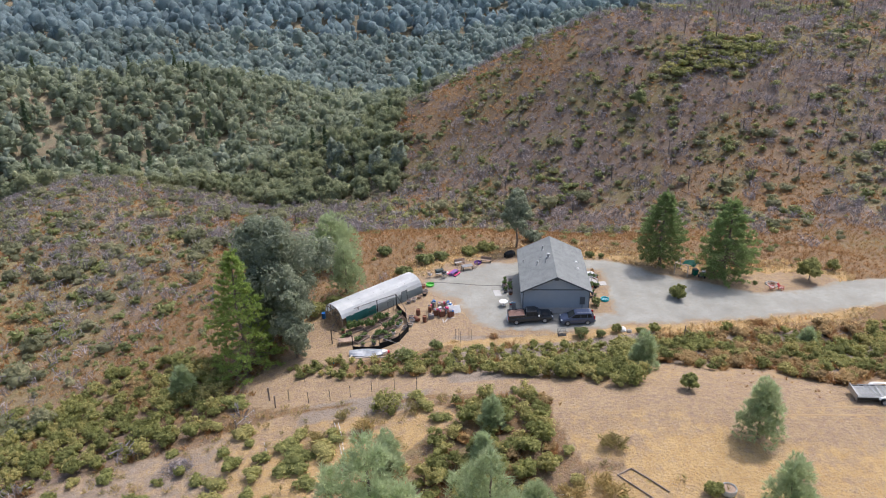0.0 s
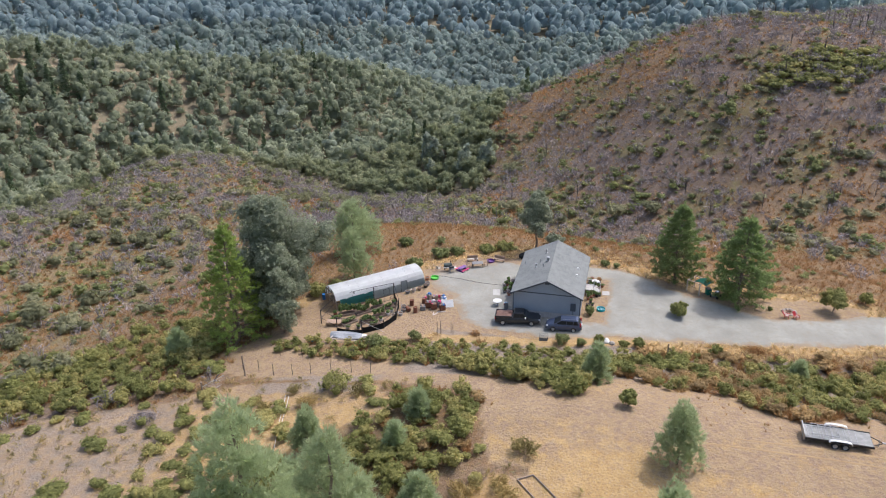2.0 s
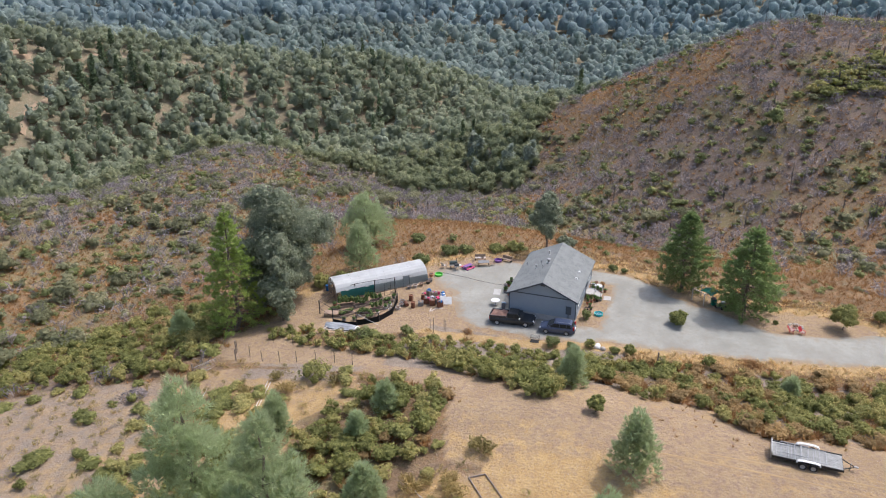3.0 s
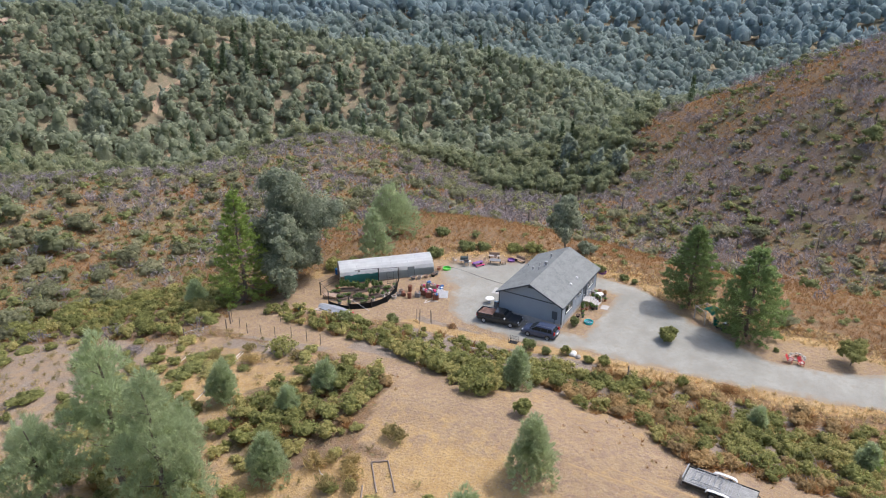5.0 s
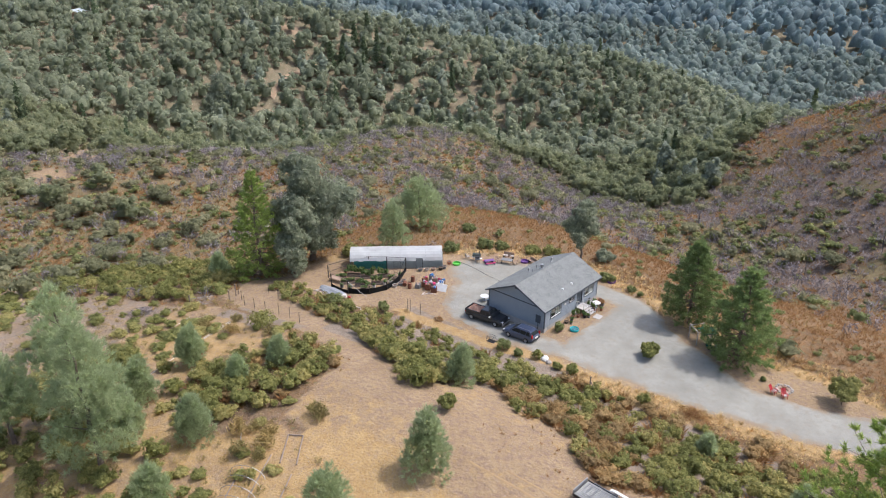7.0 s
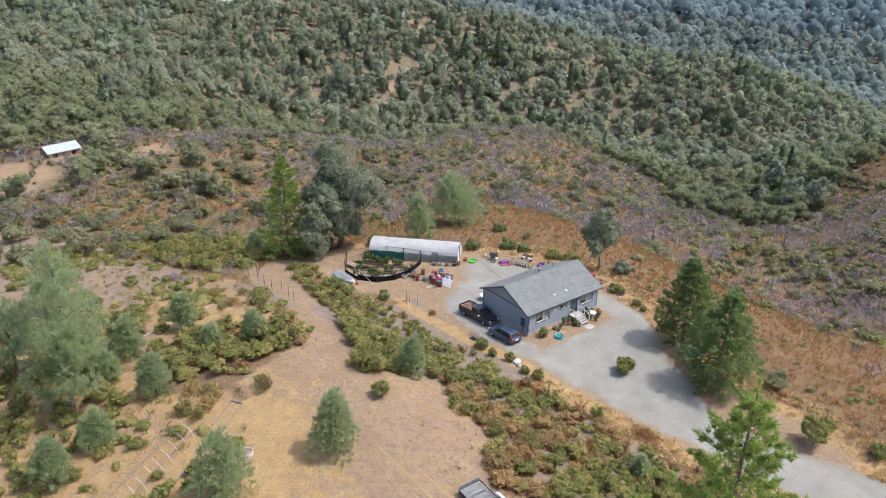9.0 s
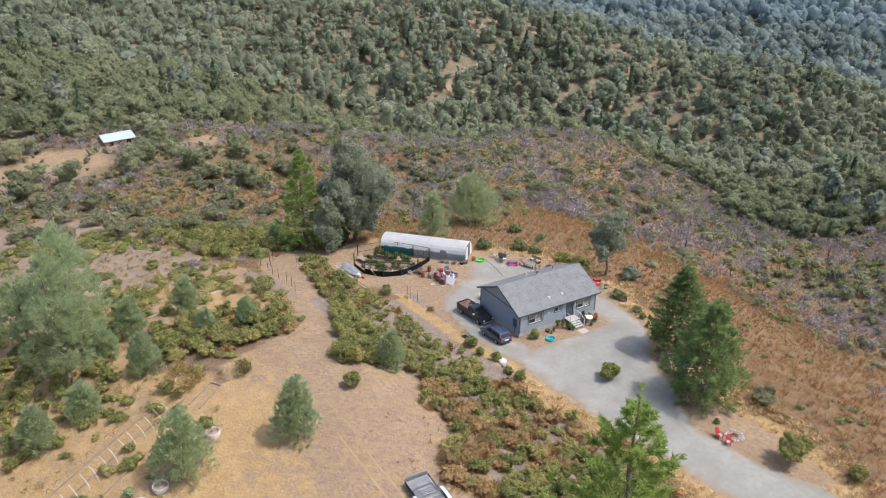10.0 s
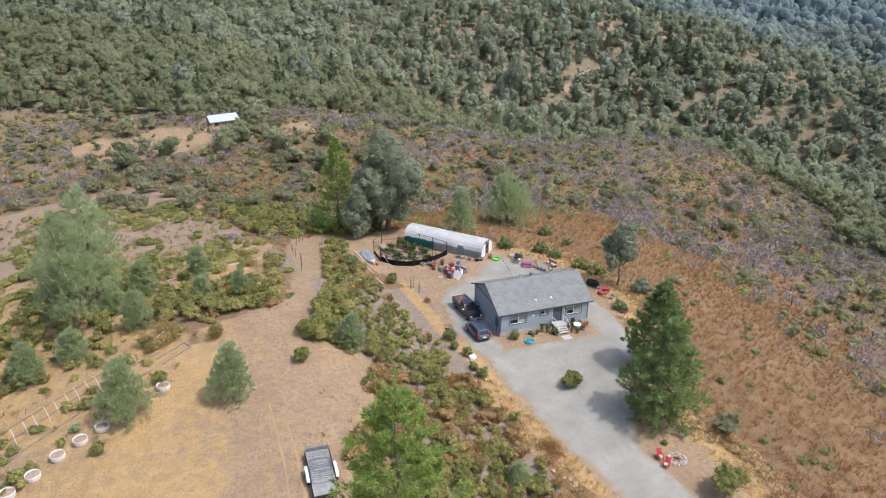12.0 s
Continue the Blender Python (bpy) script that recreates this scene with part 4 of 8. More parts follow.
def build_scrub():
    rng = np.random.default_rng(5)
    x, y = spread(rng, -235, 175, -120, 285, 1.8)
    wild = ~wooded(x, y) & in_view(x, y) & ~inside(x, y, YARD_DIRT) & ~inside(x, y, GRAVEL)
    wild &= ~((y < -4) & (x > -37)) & ~inside(x, y, WEST_THICKET) & ~np.any([np.hypot((x - a) / 1.2, y - b) < r * (0.45 + 0.9 * layered(x, y, 8, 15)) for a, b, r in OPENINGS], 0) & ~((x > 20) & (y < 4)) & ~inside(x, y, BARE_SLOPE)
    x, y = x[wild], y[wild]
    hill = smooth(70, 105, y) * smooth(-40, -5, x)
    foot = hill * (1 - smooth(90, 150, y + 0.2 * x))
    pick, fine = rng.uniform(0, 1, x.size), layered(x, y, 9, 62)
    grey_share, green_share, _ = brush(x, y)
    apron = 1 - smooth(34, 62, np.hypot((x + 5) / 1.5, y - 10))
    grey_share, green_share = (1 - 0.9 * apron) * (0.11 + 0.42 * grey_share + 0.05 * hill), (1 - 0.85 * apron) * (0.09 + 0.27 * green_share + 0.20 * foot)
    bare = pick < 0.02 + 0.06 * smooth(0.55, 0.7, layered(x, y, 7, 63))
    pick = rng.uniform(0, 1, x.size)
    grey, green = (pick < grey_share) & ~bare, (pick > 1 - green_share) & ~bare
    rust = ~grey & ~green & ~bare
    tufts = [tufty(rng, 10, 0.13, 0.75, 0.75) for _ in range(6)]
    near = np.hypot((x + 5) / 1.4, y - 10) < 58  # the slope just below the yard: many fine low herbs
    keep = rust & ~near
    nx, ny = spread(rng, -118, 85, -50, 70, 0.85)
    ok = ~wooded(nx, ny) & in_view(nx, ny) & ~inside(nx, ny, YARD_DIRT) & ~inside(nx, ny, GRAVEL) & ~((ny < -4) & (nx > -37)) & ~inside(nx, ny, WEST_THICKET) & ~((nx > 20) & (ny < 4)) & ((np.hypot((nx + 5) / 1.4, ny - 10) < 58) | ((nx < -50) & (ny < 40))) & ~inside(nx, ny, BARE_SLOPE)
    g, h, _ = brush(nx, ny)
    ok &= rng.uniform(0, 1, nx.size) < 0.85 - 0.5 * g - 0.3 * h
    nx, ny = nx[ok], ny[ok]
    herbs = [tufty(rng, 14, 0.042, 0.6, 0.9) for _ in range(6)]
    scatter("orange_herbs", herbs, nx, ny, rng.uniform(0.6, 1.4, nx.size), rng.uniform(0.35, 1.0, nx.size), RUST_SCRUB, "fine orange-brown dry herbs on the slope below the yard", "scrub", 9, tint=np.clip(2.0 * layered(nx, ny, 9, 66) - 0.5 + rng.normal(0, 0.2, nx.size), 0, 1))
    low = rng.uniform(0, 1, nx.size) < 0.012 + 0.15 * smooth(-42, -56, nx) + 0.05 * smooth(0.55, 0.7, layered(nx, ny, 11, 70))
    wl = rng.uniform(0.6, 1.9, low.sum())
    scatter("low_green_bushes", [bushy(rng, 34, 0.11, 2, 0.7, 0.55, 0.9, 0.7) for _ in range(5)], nx[low], ny[low], wl, wl * 0.6, BRIGHT_SCRUB, "low green resprouts among orange herbs", "scrub", 15, tint=np.clip(1.6 * layered(nx, ny, 14, 73)[low] - 0.3, 0, 1))
    hx, hy = spread(rng, -130, 130, 40, 240, 1.25)  # dense fine herbs on the burnt hill and the knoll
    g, h, _ = brush(hx, hy)
    ok = ~wooded(hx, hy) & in_view(hx, hy) & (np.hypot((hx + 5) / 1.4, hy - 10) > 56) & (rng.uniform(0, 1, hx.size) < 0.85 - 0.35 * g - 0.3 * h)
    hx, hy = hx[ok], hy[ok]
    scatter("dry_hill_herbs", [tufty(rng, 7, 0.11, 0.7, 0.9) for _ in range(6)], hx, hy, rng.uniform(0.7, 1.5, hx.size), rng.uniform(0.4, 1.0, hx.size), RUST_SCRUB, "fine rust-red dry herbs between burnt brush", "scrub", 16, tint=np.clip(2.0 * layered(hx, hy, 12, 67) - 0.6 + rng.normal(0, 0.2, hx.size), 0, 1))
    rust = keep & (rng.uniform(0, 1, x.size) < 0.6)
    scatter("rusty_scrub", tufts, x[rust], y[rust], rng.uniform(1.1, 2.3, rust.sum()), rng.uniform(0.6, 1.2, rust.sum()), RUST_SCRUB, "low rust-brown dry scrub on the slopes", "scrub", 3, tint=np.clip(fine + rng.normal(0, 0.2, x.size), 0, 1)[rust])
    twigs = [brushy(rng, 19) for _ in range(8)]
    n = int(grey.sum())
    w = 2.0 + 3.2 * rng.uniform(0, 1, n) ** 1.4
    scatter("bare_grey_scrub", twigs, x[grey], y[grey], w, w * rng.uniform(0.65, 1.05, n), GREY_SCRUB, "leafless grey burnt brush", "scrub", 4)
    bushes = [bushy(rng, 28, 0.10, 2, 0.75, 0.55, 0.9, 0.74) for _ in range(8)]
    olive = green & (rng.uniform(0, 1, x.size) < 0.55 - 0.25 * hill)
    for name, some, leaf, label, seed in (("green_scrub", green & ~olive, BRIGHT_SCRUB, "green resprouting bushes among dry scrub", 5), ("olive_scrub", olive, SCRUB_OAK, "dusty olive-grey bushes among dry scrub", 14)):
        n = int(some.sum())
        w = 1.2 + 3.0 * rng.uniform(0, 1, n) ** 1.8 + 0.6 * olive[some]
        scatter(name, bushes, x[some], y[some], w, w * rng.uniform(0.55, 0.9, n), leaf, label, "scrub", seed)
    # larger grey-green scrub oaks in hollows, mostly to the west
    x, y = spread(rng, -200, 120, -60, 225, 7)
    keep = ~wooded(x, y) & in_view(x, y) & (pad(x, y) < 0.05) & ~inside(x, y, YARD_DIRT) & ~((y < -4) & (x > -40)) & (np.hypot((x + 5) / 1.35, y - 10) > 45)
    fringe = wooded(x - 13, y) | wooded(x + 13, y) | wooded(x, y + 13) | wooded(x - 6, y + 20)
    keep &= (rng.uniform(0, 1, x.size) < np.maximum(0.45 * fringe, (0.12 + 0.85 * smooth(-45, -75, x)) * smooth(0.36, 0.58, layered(x, y, 26, 68)))) & ~np.any([np.hypot((x - a) / 1.2, y - b) < 0.9 * r for a, b, r in OPENINGS], 0) & ~((x > 20) & (y < 14))
    n = int(keep.sum())
    w = rng.uniform(2.4, 6.4, n)
    scatter("scrub_oaks", [bushy(rng, 190, 0.055, 7, 0.8, 0.55, 0.9, 0.74) for _ in range(5)], x[keep], y[keep], w, w * rng.uniform(0.6, 0.95, n), SCRUB_OAK, "rounded dark scrub oaks scattered over the slopes", "oaks", 6)
    # yellow-green patch near the top of the burnt hill
    x, y = spread(rng, 26, 88, 112, 182, 2.0)
    wob = 0.9 * (layered(x, y, 9, 69) - 0.5)
    keep = (((x - 58) / 17) ** 2 + ((y - 131) / 9) ** 2 + wob < 0.75) | (((x - 55) / 9) ** 2 + ((y - 172) / 3) ** 2 + wob < 0.8)
    n = int(keep.sum())
    w = rng.uniform(2.6, 5.2, n)
    scatter("yellow_green_thicket", [bushy(rng, 60, 0.08, 5, 0.6) for _ in range(4)], x[keep], y[keep], w, w * 0.7, MANZANITA, "spreading yellow-green thicket near the hilltop", "thicket", 7)
    # burnt trunks
    x, y = spread(rng, -60, 170, 60, 225, 5)
    keep = ~wooded(x, y) & in_view(x, y) & (rng.uniform(0, 1, x.size) < 0.2 + 0.4 * smooth(30, 80, x)) & (y > 72)
    snags = []
    for _ in range(4):
        a = rng.uniform(0, 6.28, 12)
        base = np.c_[np.zeros(12), np.zeros(12), rng.uniform(0.15, 0.8, 12)]
        base[:3, 2] = 0
        tip = np.c_[np.cos(a) * 0.16, np.sin(a) * 0.16, base[:, 2] + rng.uniform(0.1, 0.25, 12)]
        tip[:3] = np.c_[rng.normal(0, 0.04, (3, 2)), np.array([1.0, 0.8, 0.9])]
        side = np.c_[np.sin(a), -np.cos(a), np.zeros(12)] * np.where(np.arange(12) < 3, 0.017, 0.009)[:, None]
        snags.append((np.stack([base - side, (base + tip) / 2 - side * 0.8, tip, (base + tip) / 2 + side * 0.8], 1).reshape(-1, 3), np.arange(48).reshape(12, 4)))
    h = rng.uniform(2.5, 6.5, keep.sum())
    scatter("burnt_trunks", snags, x[keep], y[keep], h, h, SNAG, "thin charred dead trunks standing on the hillside", "dead trees", 8)


def build_dirt():
    """Bare reddish lanes and openings in the woods."""
    m = surface("bare_lane_earth", (0.270, 0.190, 0.120), (0.370, 0.275, 0.185), 0.95, scale=0.25, fine=1.2, bump=0.2)
    for lane in LANES:
        p = []
        for (a, b), (c, d) in zip(lane, lane[1:]):
            k = max(2, int(math.hypot(c - a, d - b) / 4))
            p += [(a + (c - a) * i / k, b + (d - b) * i / k) for i in range(k)]
        p = np.array(p + [lane[-1]])
        way = unit(np.gradient(p, axis=0))
        side = np.c_[-way[:, 1], way[:, 0]] * (0.9 + 2.2 * layered(p[:, 0], p[:, 1], 8, 5))[:, None]
        v = np.concatenate([p - side, p, p + side])
        n = len(p)
        i = np.arange(n - 1)
        f = np.concatenate([np.stack([i, i + 1, i + 1 + n, i + n], 1) + k * n for k in range(2)])
        lift = np.repeat([-0.2, 0.7, -0.2], n)
        ob = from_arrays("dirt_lane", np.c_[v, land(v[:, 0], v[:, 1]) + lift], f, m, smooth_faces=True)
        tagged(ob, "bare reddish dirt lane winding through the woods", "road", kind="structure")
    for k, (a, b, r) in enumerate(CLEARINGS):
        t = np.linspace(0, 2 * math.pi, 28, endpoint=False)
        rings = []
        for q in (0.0, 0.5, 1.0):
            w = r * q * (0.75 + 0.5 * lattice(t * 2.2 + 7 * k, np.full(28, 3.0 * k), 1.0, 6))
            rings.append(np.c_[a + np.cos(t) * w * 1.25, b + np.sin(t) * w])
        v = np.concatenate(rings)
        i, j = np.arange(28), (np.arange(28) + 1) % 28
        f = np.concatenate([np.stack([i, j, j + 28, i + 28], 1) + q * 28 for q in range(2)])
        ob = from_arrays("dirt_clearing", np.c_[v, land(v[:, 0], v[:, 1]) + np.repeat([0.7, 0.5, -0.5], 28)], f, m, smooth_faces=True)
        tagged(ob, "bare reddish opening among the trees", "clearing", kind="structure")


def build_ridge_pines():
    """Tall dark conifers beside the dirt lane on the wooded ridge."""
    rng = np.random.default_rng(31)
    at = [(-263, 190, 15), (-266, 202, 14), (-257, 208, 17), (-252, 213, 23), (-261, 196, 13), (-258, 243, 11), (-214, 231, 20), (-290, 144, 12), (-248, 218, 14), (-280, 232, 13), (-271, 214, 15)]
    for k, (x, y, h) in enumerate(at):
        tree("ridge_conifer", (x, y), h, "tall dark conifer beside the ridge lane", tiered_crown(900, 0.5, rng.uniform(2.6, 3.6), 0.12, 12, 0.8), DARK_FIR, 0.3, 0.95, "conifer", 2, 500 + k, group="ridge conifers")
    for k, (x, y, h) in enumerate([(-258, 117, 18), (-253, 121, 15), (-262, 122, 14), (-250, 108, 12), (-256, 132, 11)]):
        tree("ridge_grey_pine", (x, y), h, "tall pale grey pine among the oaks", plume_crown(1500, 0.38, 0.24 * h), HAZY_PINE, 0.25, 0.9, "pine", 3, 540 + k, group="ridge grey pines")


build_woods()
build_scrub()
build_ridge_pines()
build_dirt()


# ---- thickets and young pines south of the yard ----

def build_thickets():
    rng = np.random.default_rng(8)
    forms = [bushy(rng, 180, 0.055, 7, 0.9, 0.7, 0.9, 0.7) for _ in range(8)]
    for name, zone, step, share, seed in (("bank_thicket", BANK_THICKET, 1.1, 0.9, 1), ("island_thicket", ISLAND_THICKET, 1.25, 0.85, 2), ("west_thicket", WEST_THICKET, 1.5, 0.92, 3), ("pine_thicket", PINE_THICKET, 1.7, 0.7, 4)):
        xs, ys = [c[0] for c in zone], [c[1] for c in zone]
        x, y = spread(rng, min(xs), max(xs), min(ys), max(ys), step)
        keep = inside(x, y, zone) & (rng.uniform(0, 1, x.size) < share)
        if name == "bank_thicket":
            thin = (0.8 - 0.6 * smooth(12, 19, x)) * smooth(-10.0, -8.4, y) * (x > 4)
            gaps = smooth(0.66, 0.74, layered(x, y, 7, 91))
            keep &= rng.uniform(0, 1, x.size) > np.maximum(thin * 0.75, 0.6 * gaps)
        x, y = x[keep], y[keep]
        small = np.maximum(0.75 * smooth(-6, -14, x), (1 - smooth(3, 9, x)) * smooth(-18.0, -16.0, y)) if name == "bank_thicket" else np.zeros(x.size)
        mixed_brush = 0.85 * smooth(6, 14, x) if name == "bank_thicket" else np.full(x.size, 0.12)
        dry = rng.uniform(0, 1, x.size) < mixed_brush * smooth(0.36, 0.62, layered(x, y, 5, 93) + rng.normal(0, 0.06, x.size))
        w = (1.2 + 1.8 * rng.uniform(0, 1, x.size) ** 1.3) * (1 - 0.4 * small) * (1 - 0.2 * mixed_brush)
        x0, y0, x, y, w, small = x, y, x[~dry], y[~dry], w[~dry], small[~dry]
        scatter(name, forms, x, y, w, w * rng.uniform(0.6, 1.0, x.size), MANZANITA, "olive-green manzanita thicket with rusty dry twigs", "thicket", 40 + seed)
        dead = dry | (rng.uniform(0, 1, x0.size) < 0.12)
        leafy = rng.uniform(0, 1, dry.sum()) < 0.7
        wd = rng.uniform(1.2, 2.6, dry.sum())[leafy]
        scatter(name.replace("thicket", "rusty_bushes"), forms, x0[dry][leafy], y0[dry][leafy], wd, wd * 0.6, DRY_LEAVES, "rust-brown drying bushes in the thicket", "bushes", 55 + seed)
        x, y = x0, y0
        scatter(name.replace("thicket", "dry_stems"), [tufty(rng, 50, 0.05, 0.6, 0.8) for _ in range(4)], x[dead] + 0.5, y[dead] - 0.4, rng.uniform(1.2, 2.2, dead.sum()), rng.uniform(0.7, 1.5, dead.sum()), RUST_SCRUB, "rust-brown dry stems in the thicket", "scrub", 50 + seed)
    # scattered low shrubs and tufts on the terraces, the field's edge and the bank
    light_forms = [bushy(rng, 110, 0.065, 5, 0.8) for _ in range(6)]
    x, y = spread(rng, -75, 60, -75, -6, 1.8)
    keep = ~inside(x, y, FIELD) & ~inside(x, y, BANK_THICKET) & ~inside(x, y, ISLAND_THICKET) & ~inside(x, y, WEST_THICKET) & (off_line(x, y, TRACK) > 2.6) & ~inside(x, y, YARD_DIRT) & (pad(x, y) < 0.9)
    bare = inside(x, y, BARE_SLOPE) | ((x < -20) & (y > -44))
    keep &= rng.uniform(0, 1, x.size) < np.where(bare, 0.85, 0.38 + 0.6 * smooth(0.42, 0.58, layered(x, y, 12, 77)))
    x, y, bare = x[keep], y[keep], bare[keep]
    k = rng.uniform(0, 1, x.size) < np.where(bare, 0.12 + 0.5 * smooth(0.48, 0.6, layered(x, y, 10, 79)), 0.5)
    scatter("terrace_shrubs", light_forms, x[k], y[k], rng.uniform(1.0, 2.6, k.sum()) * (1 + 0.5 * smooth(-14, -26, x[k])), rng.uniform(0.6, 1.7, k.sum()), MANZANITA, "scattered olive-green shrubs on dry terraces", "shrubs", 60)
    scatter("terrace_tufts", [brushy(rng, 26) for _ in range(6)], x[~k], y[~k], rng.uniform(0.6, 1.7, (~k).sum()), rng.uniform(0.5, 1.4, (~k).sum()), BROOM, "upright olive-brown dry tufts on the terraces", "scrub", 61)
    at = np.array([(-1.5, -38.6), (0.4, -38.2), (1.4, -39.6), (2.4, -41.0), (-2.4, -39.8), (0.2, -41.2), (1.6, -33.6), (2.4, -34.0), (25.6, -20.4), (-25.0, -25.0), (-22.2, -27.4), (-17.4, -25.6), (-26.8, -28.8)])
    scatter("broom_bushes", [brushy(rng, 110) for _ in range(4)], at[:, 0], at[:, 1], rng.uniform(1.5, 2.6, len(at)), rng.uniform(1.3, 2.1, len(at)), BROOM, "tall upright olive-brown broom bushes by the planting rows", "bushes", 64)
    x, y = spread(rng, -5, 34, -36, -19, 1.1)
    keep = inside(x, y, FIELD) & (rng.uniform(0, 1, x.size) < 0.5 * smooth(-29, -24, y) * smooth(0.4, 0.55, layered(x, y, 6, 78)))
    scatter("field_tufts", [tufty(rng, 16, 0.07, 0.6, 0.8) for _ in range(3)], x[keep], y[keep], rng.uniform(0.25, 0.6, keep.sum()), rng.uniform(0.25, 0.6, keep.sum()), RUST_SCRUB, "small dry weeds on the field", "weeds", 62)
    # pale grass on the yard's rim
    x, y = spread(rng, -24, 46, -8, 24, 0.55)
    rim = off_line(x, y, YARD_DIRT[8:] + YARD_DIRT[:1])
    keep = (rim < 1.6 + 1.4 * (y > 12)) & (rng.uniform(0, 1, x.size) < 0.62) & (x < 44) & ~inside(x, y, GRAVEL)
    scatter("rim_grass", [tufty(rng, 24, 0.07, 0.9, 0.8) for _ in range(4)], x[keep], y[keep], rng.uniform(0.4, 0.9, keep.sum()), rng.uniform(0.3, 0.75, keep.sum()), STRAW, "tall pale straw grass along the yard's edge", "grass", 63)


build_thickets()
tree("small_oak", (-20.2, -41.5), 5.2, "small olive-leaved oak with a bare trunk on the terrace", lobed_crown([(0, 0, 0.68, 0.3), (0.2, 0.1, 0.6, 0.24), (-0.2, 0.05, 0.62, 0.25), (0.05, -0.2, 0.55, 0.24), (0, 0.15, 0.8, 0.2)], 3600, 0.11, 1.1, 0.9, 0.55), MANZANITA, 0.13, 0.7, "oak", 6, 233, bare=0.4)

grey_pine = "soft grey-green young pine with a rounded crown"
for k, (x, y, h, r) in enumerate([(15.4, -32.8, 6.3, 2.15), (14.4, -42.8, 6.9, 2.4), (-18.8, -34.9, 5.0, 1.7), (-9.9, -34.6, 3.4, 1.1), (-9.0, -30, 3.6, 1.2), (-5.5, -42.4, 5.0, 1.9), (0.9, -53.6, 5.0, 1.8), (7.6, -19.3, 4.4, 1.6), (30, -8.5, 2.6, 1.0), (-16.8, -42, 5.2, 2.0), (-1.4, -49.2, 4.2, 1.6), (-12.5, -45.5, 4.0, 1.6), (-47, -14, 4.5, 1.6), (40, -12, 3.0, 1.1)]):
    tree("young_grey_pine", (x, y), h, grey_pine, plume_crown(int(4400 + 1100 * h), 0.095, r), GREY_PINE, 0.05 + 0.012 * h, 0.7, "pine", 3, 100 + k, bare=0.1, group="young grey pines")
tree("grey_pine", (-18.2, -48), 16.2, "tall many-stemmed grey pine with soft pale needles", lobed_crown([(0, 0, 0.78, 0.16), (-0.12, 0.05, 0.6, 0.17), (0.13, -0.04, 0.55, 0.18), (0.05, 0.13, 0.42, 0.17), (-0.1, -0.12, 0.38, 0.18), (0.16, 0.08, 0.3, 0.16), (0, 0, 0.92, 0.08)], 24000, 0.11, 2.4, 1.3), GREY_PINE, 0.35, 0.9, "pine", 8, 201)
tree("grey_pine", (-9.6, -49.8), 15.6, "tall airy grey pine with forked stems", lobed_crown([(0, 0, 0.84, 0.11), (-0.08, 0.06, 0.68, 0.13), (0.1, -0.02, 0.6, 0.14), (0.0, 0.1, 0.48, 0.15), (-0.12, -0.08, 0.4, 0.15), (0.13, 0.06, 0.32, 0.15), (0, 0, 0.96, 0.05), (-0.05, -0.14, 0.25, 0.13)], 19000, 0.105, 2.4, 1.3), GREY_PINE, 0.3, 0.92, "pine", 8, 231)
tree("grey_pine", (-22.5, -53), 11.0, "grey pine with a soft rounded crown on the terrace", lobed_crown([(0, 0, 0.8, 0.16), (-0.12, 0.08, 0.6, 0.2), (0.14, -0.05, 0.55, 0.2), (0.02, 0.14, 0.4, 0.2), (-0.1, -0.14, 0.36, 0.2)], 13000, 0.105, 2.4, 1.2), GREY_PINE, 0.25, 0.85, "pine", 6, 232)
tree("grey_pine", (-29.9, 7.5), 8.4, "rounded grey-green pine behind the hoop house", plume_crown(11000, 0.105, 2.7), GREY_PINE, 0.16, 0.8, "pine", 5, 202)
tree("grey_pine", (-33.6, 17.6), 8.9, "broad pale grey pine behind the hoop house", plume_crown(19000, 0.115, 4.3, plumes=18), GREY_PINE, 0.2, 0.8, "pine", 6, 203)
boughed_pine("slender_pine", (-39.6, -11.4), 17.9, "bright green pine with tufted boughs beside the big tree", PINE, 5.8, 0.3, 21, 7, 0.03, 1.25, 22, 20, 0.42, 204)
tree("broad_evergreen_tree", (-37.3, -3.2), 17.9, "large spreading grey-green broadleaf evergreen tree", lobed_crown([(0, 0, 0.78, 0.24), (-0.15, 0.1, 0.6, 0.2), (0.19, 0.12, 0.62, 0.23), (0.07, -0.17, 0.55, 0.22), (-0.13, -0.13, 0.45, 0.2), (0.17, -0.06, 0.4, 0.18), (0, 0.16, 0.42, 0.21), (-0.08, -0.16, 0.2, 0.15), (0.12, 0.06, 0.22, 0.14), (-0.16, 0.08, 0.24, 0.15), (0.05, -0.05, 0.3, 0.2)], 24000, 0.17, 1.2, 0.9, 0.74), EUCALYPT, 0.5, 0.75, "tree", 9, 205)
tree("young_evergreen_tree", (-33.6, -9.4), 9.9, "slim pale grey-green young tree beside the big evergreen", lobed_crown([(0, 0, 0.84, 0.15), (0.08, 0.05, 0.66, 0.19), (-0.1, -0.04, 0.56, 0.2), (0.05, -0.1, 0.42, 0.2), (-0.03, 0.1, 0.3, 0.19), (0.06, 0, 0.18, 0.16)], 6500, 0.14, 1.1, 1.0, 0.6), EUCALYPT, 0.16, 0.85, "tree", 6, 234, bare=0.1)
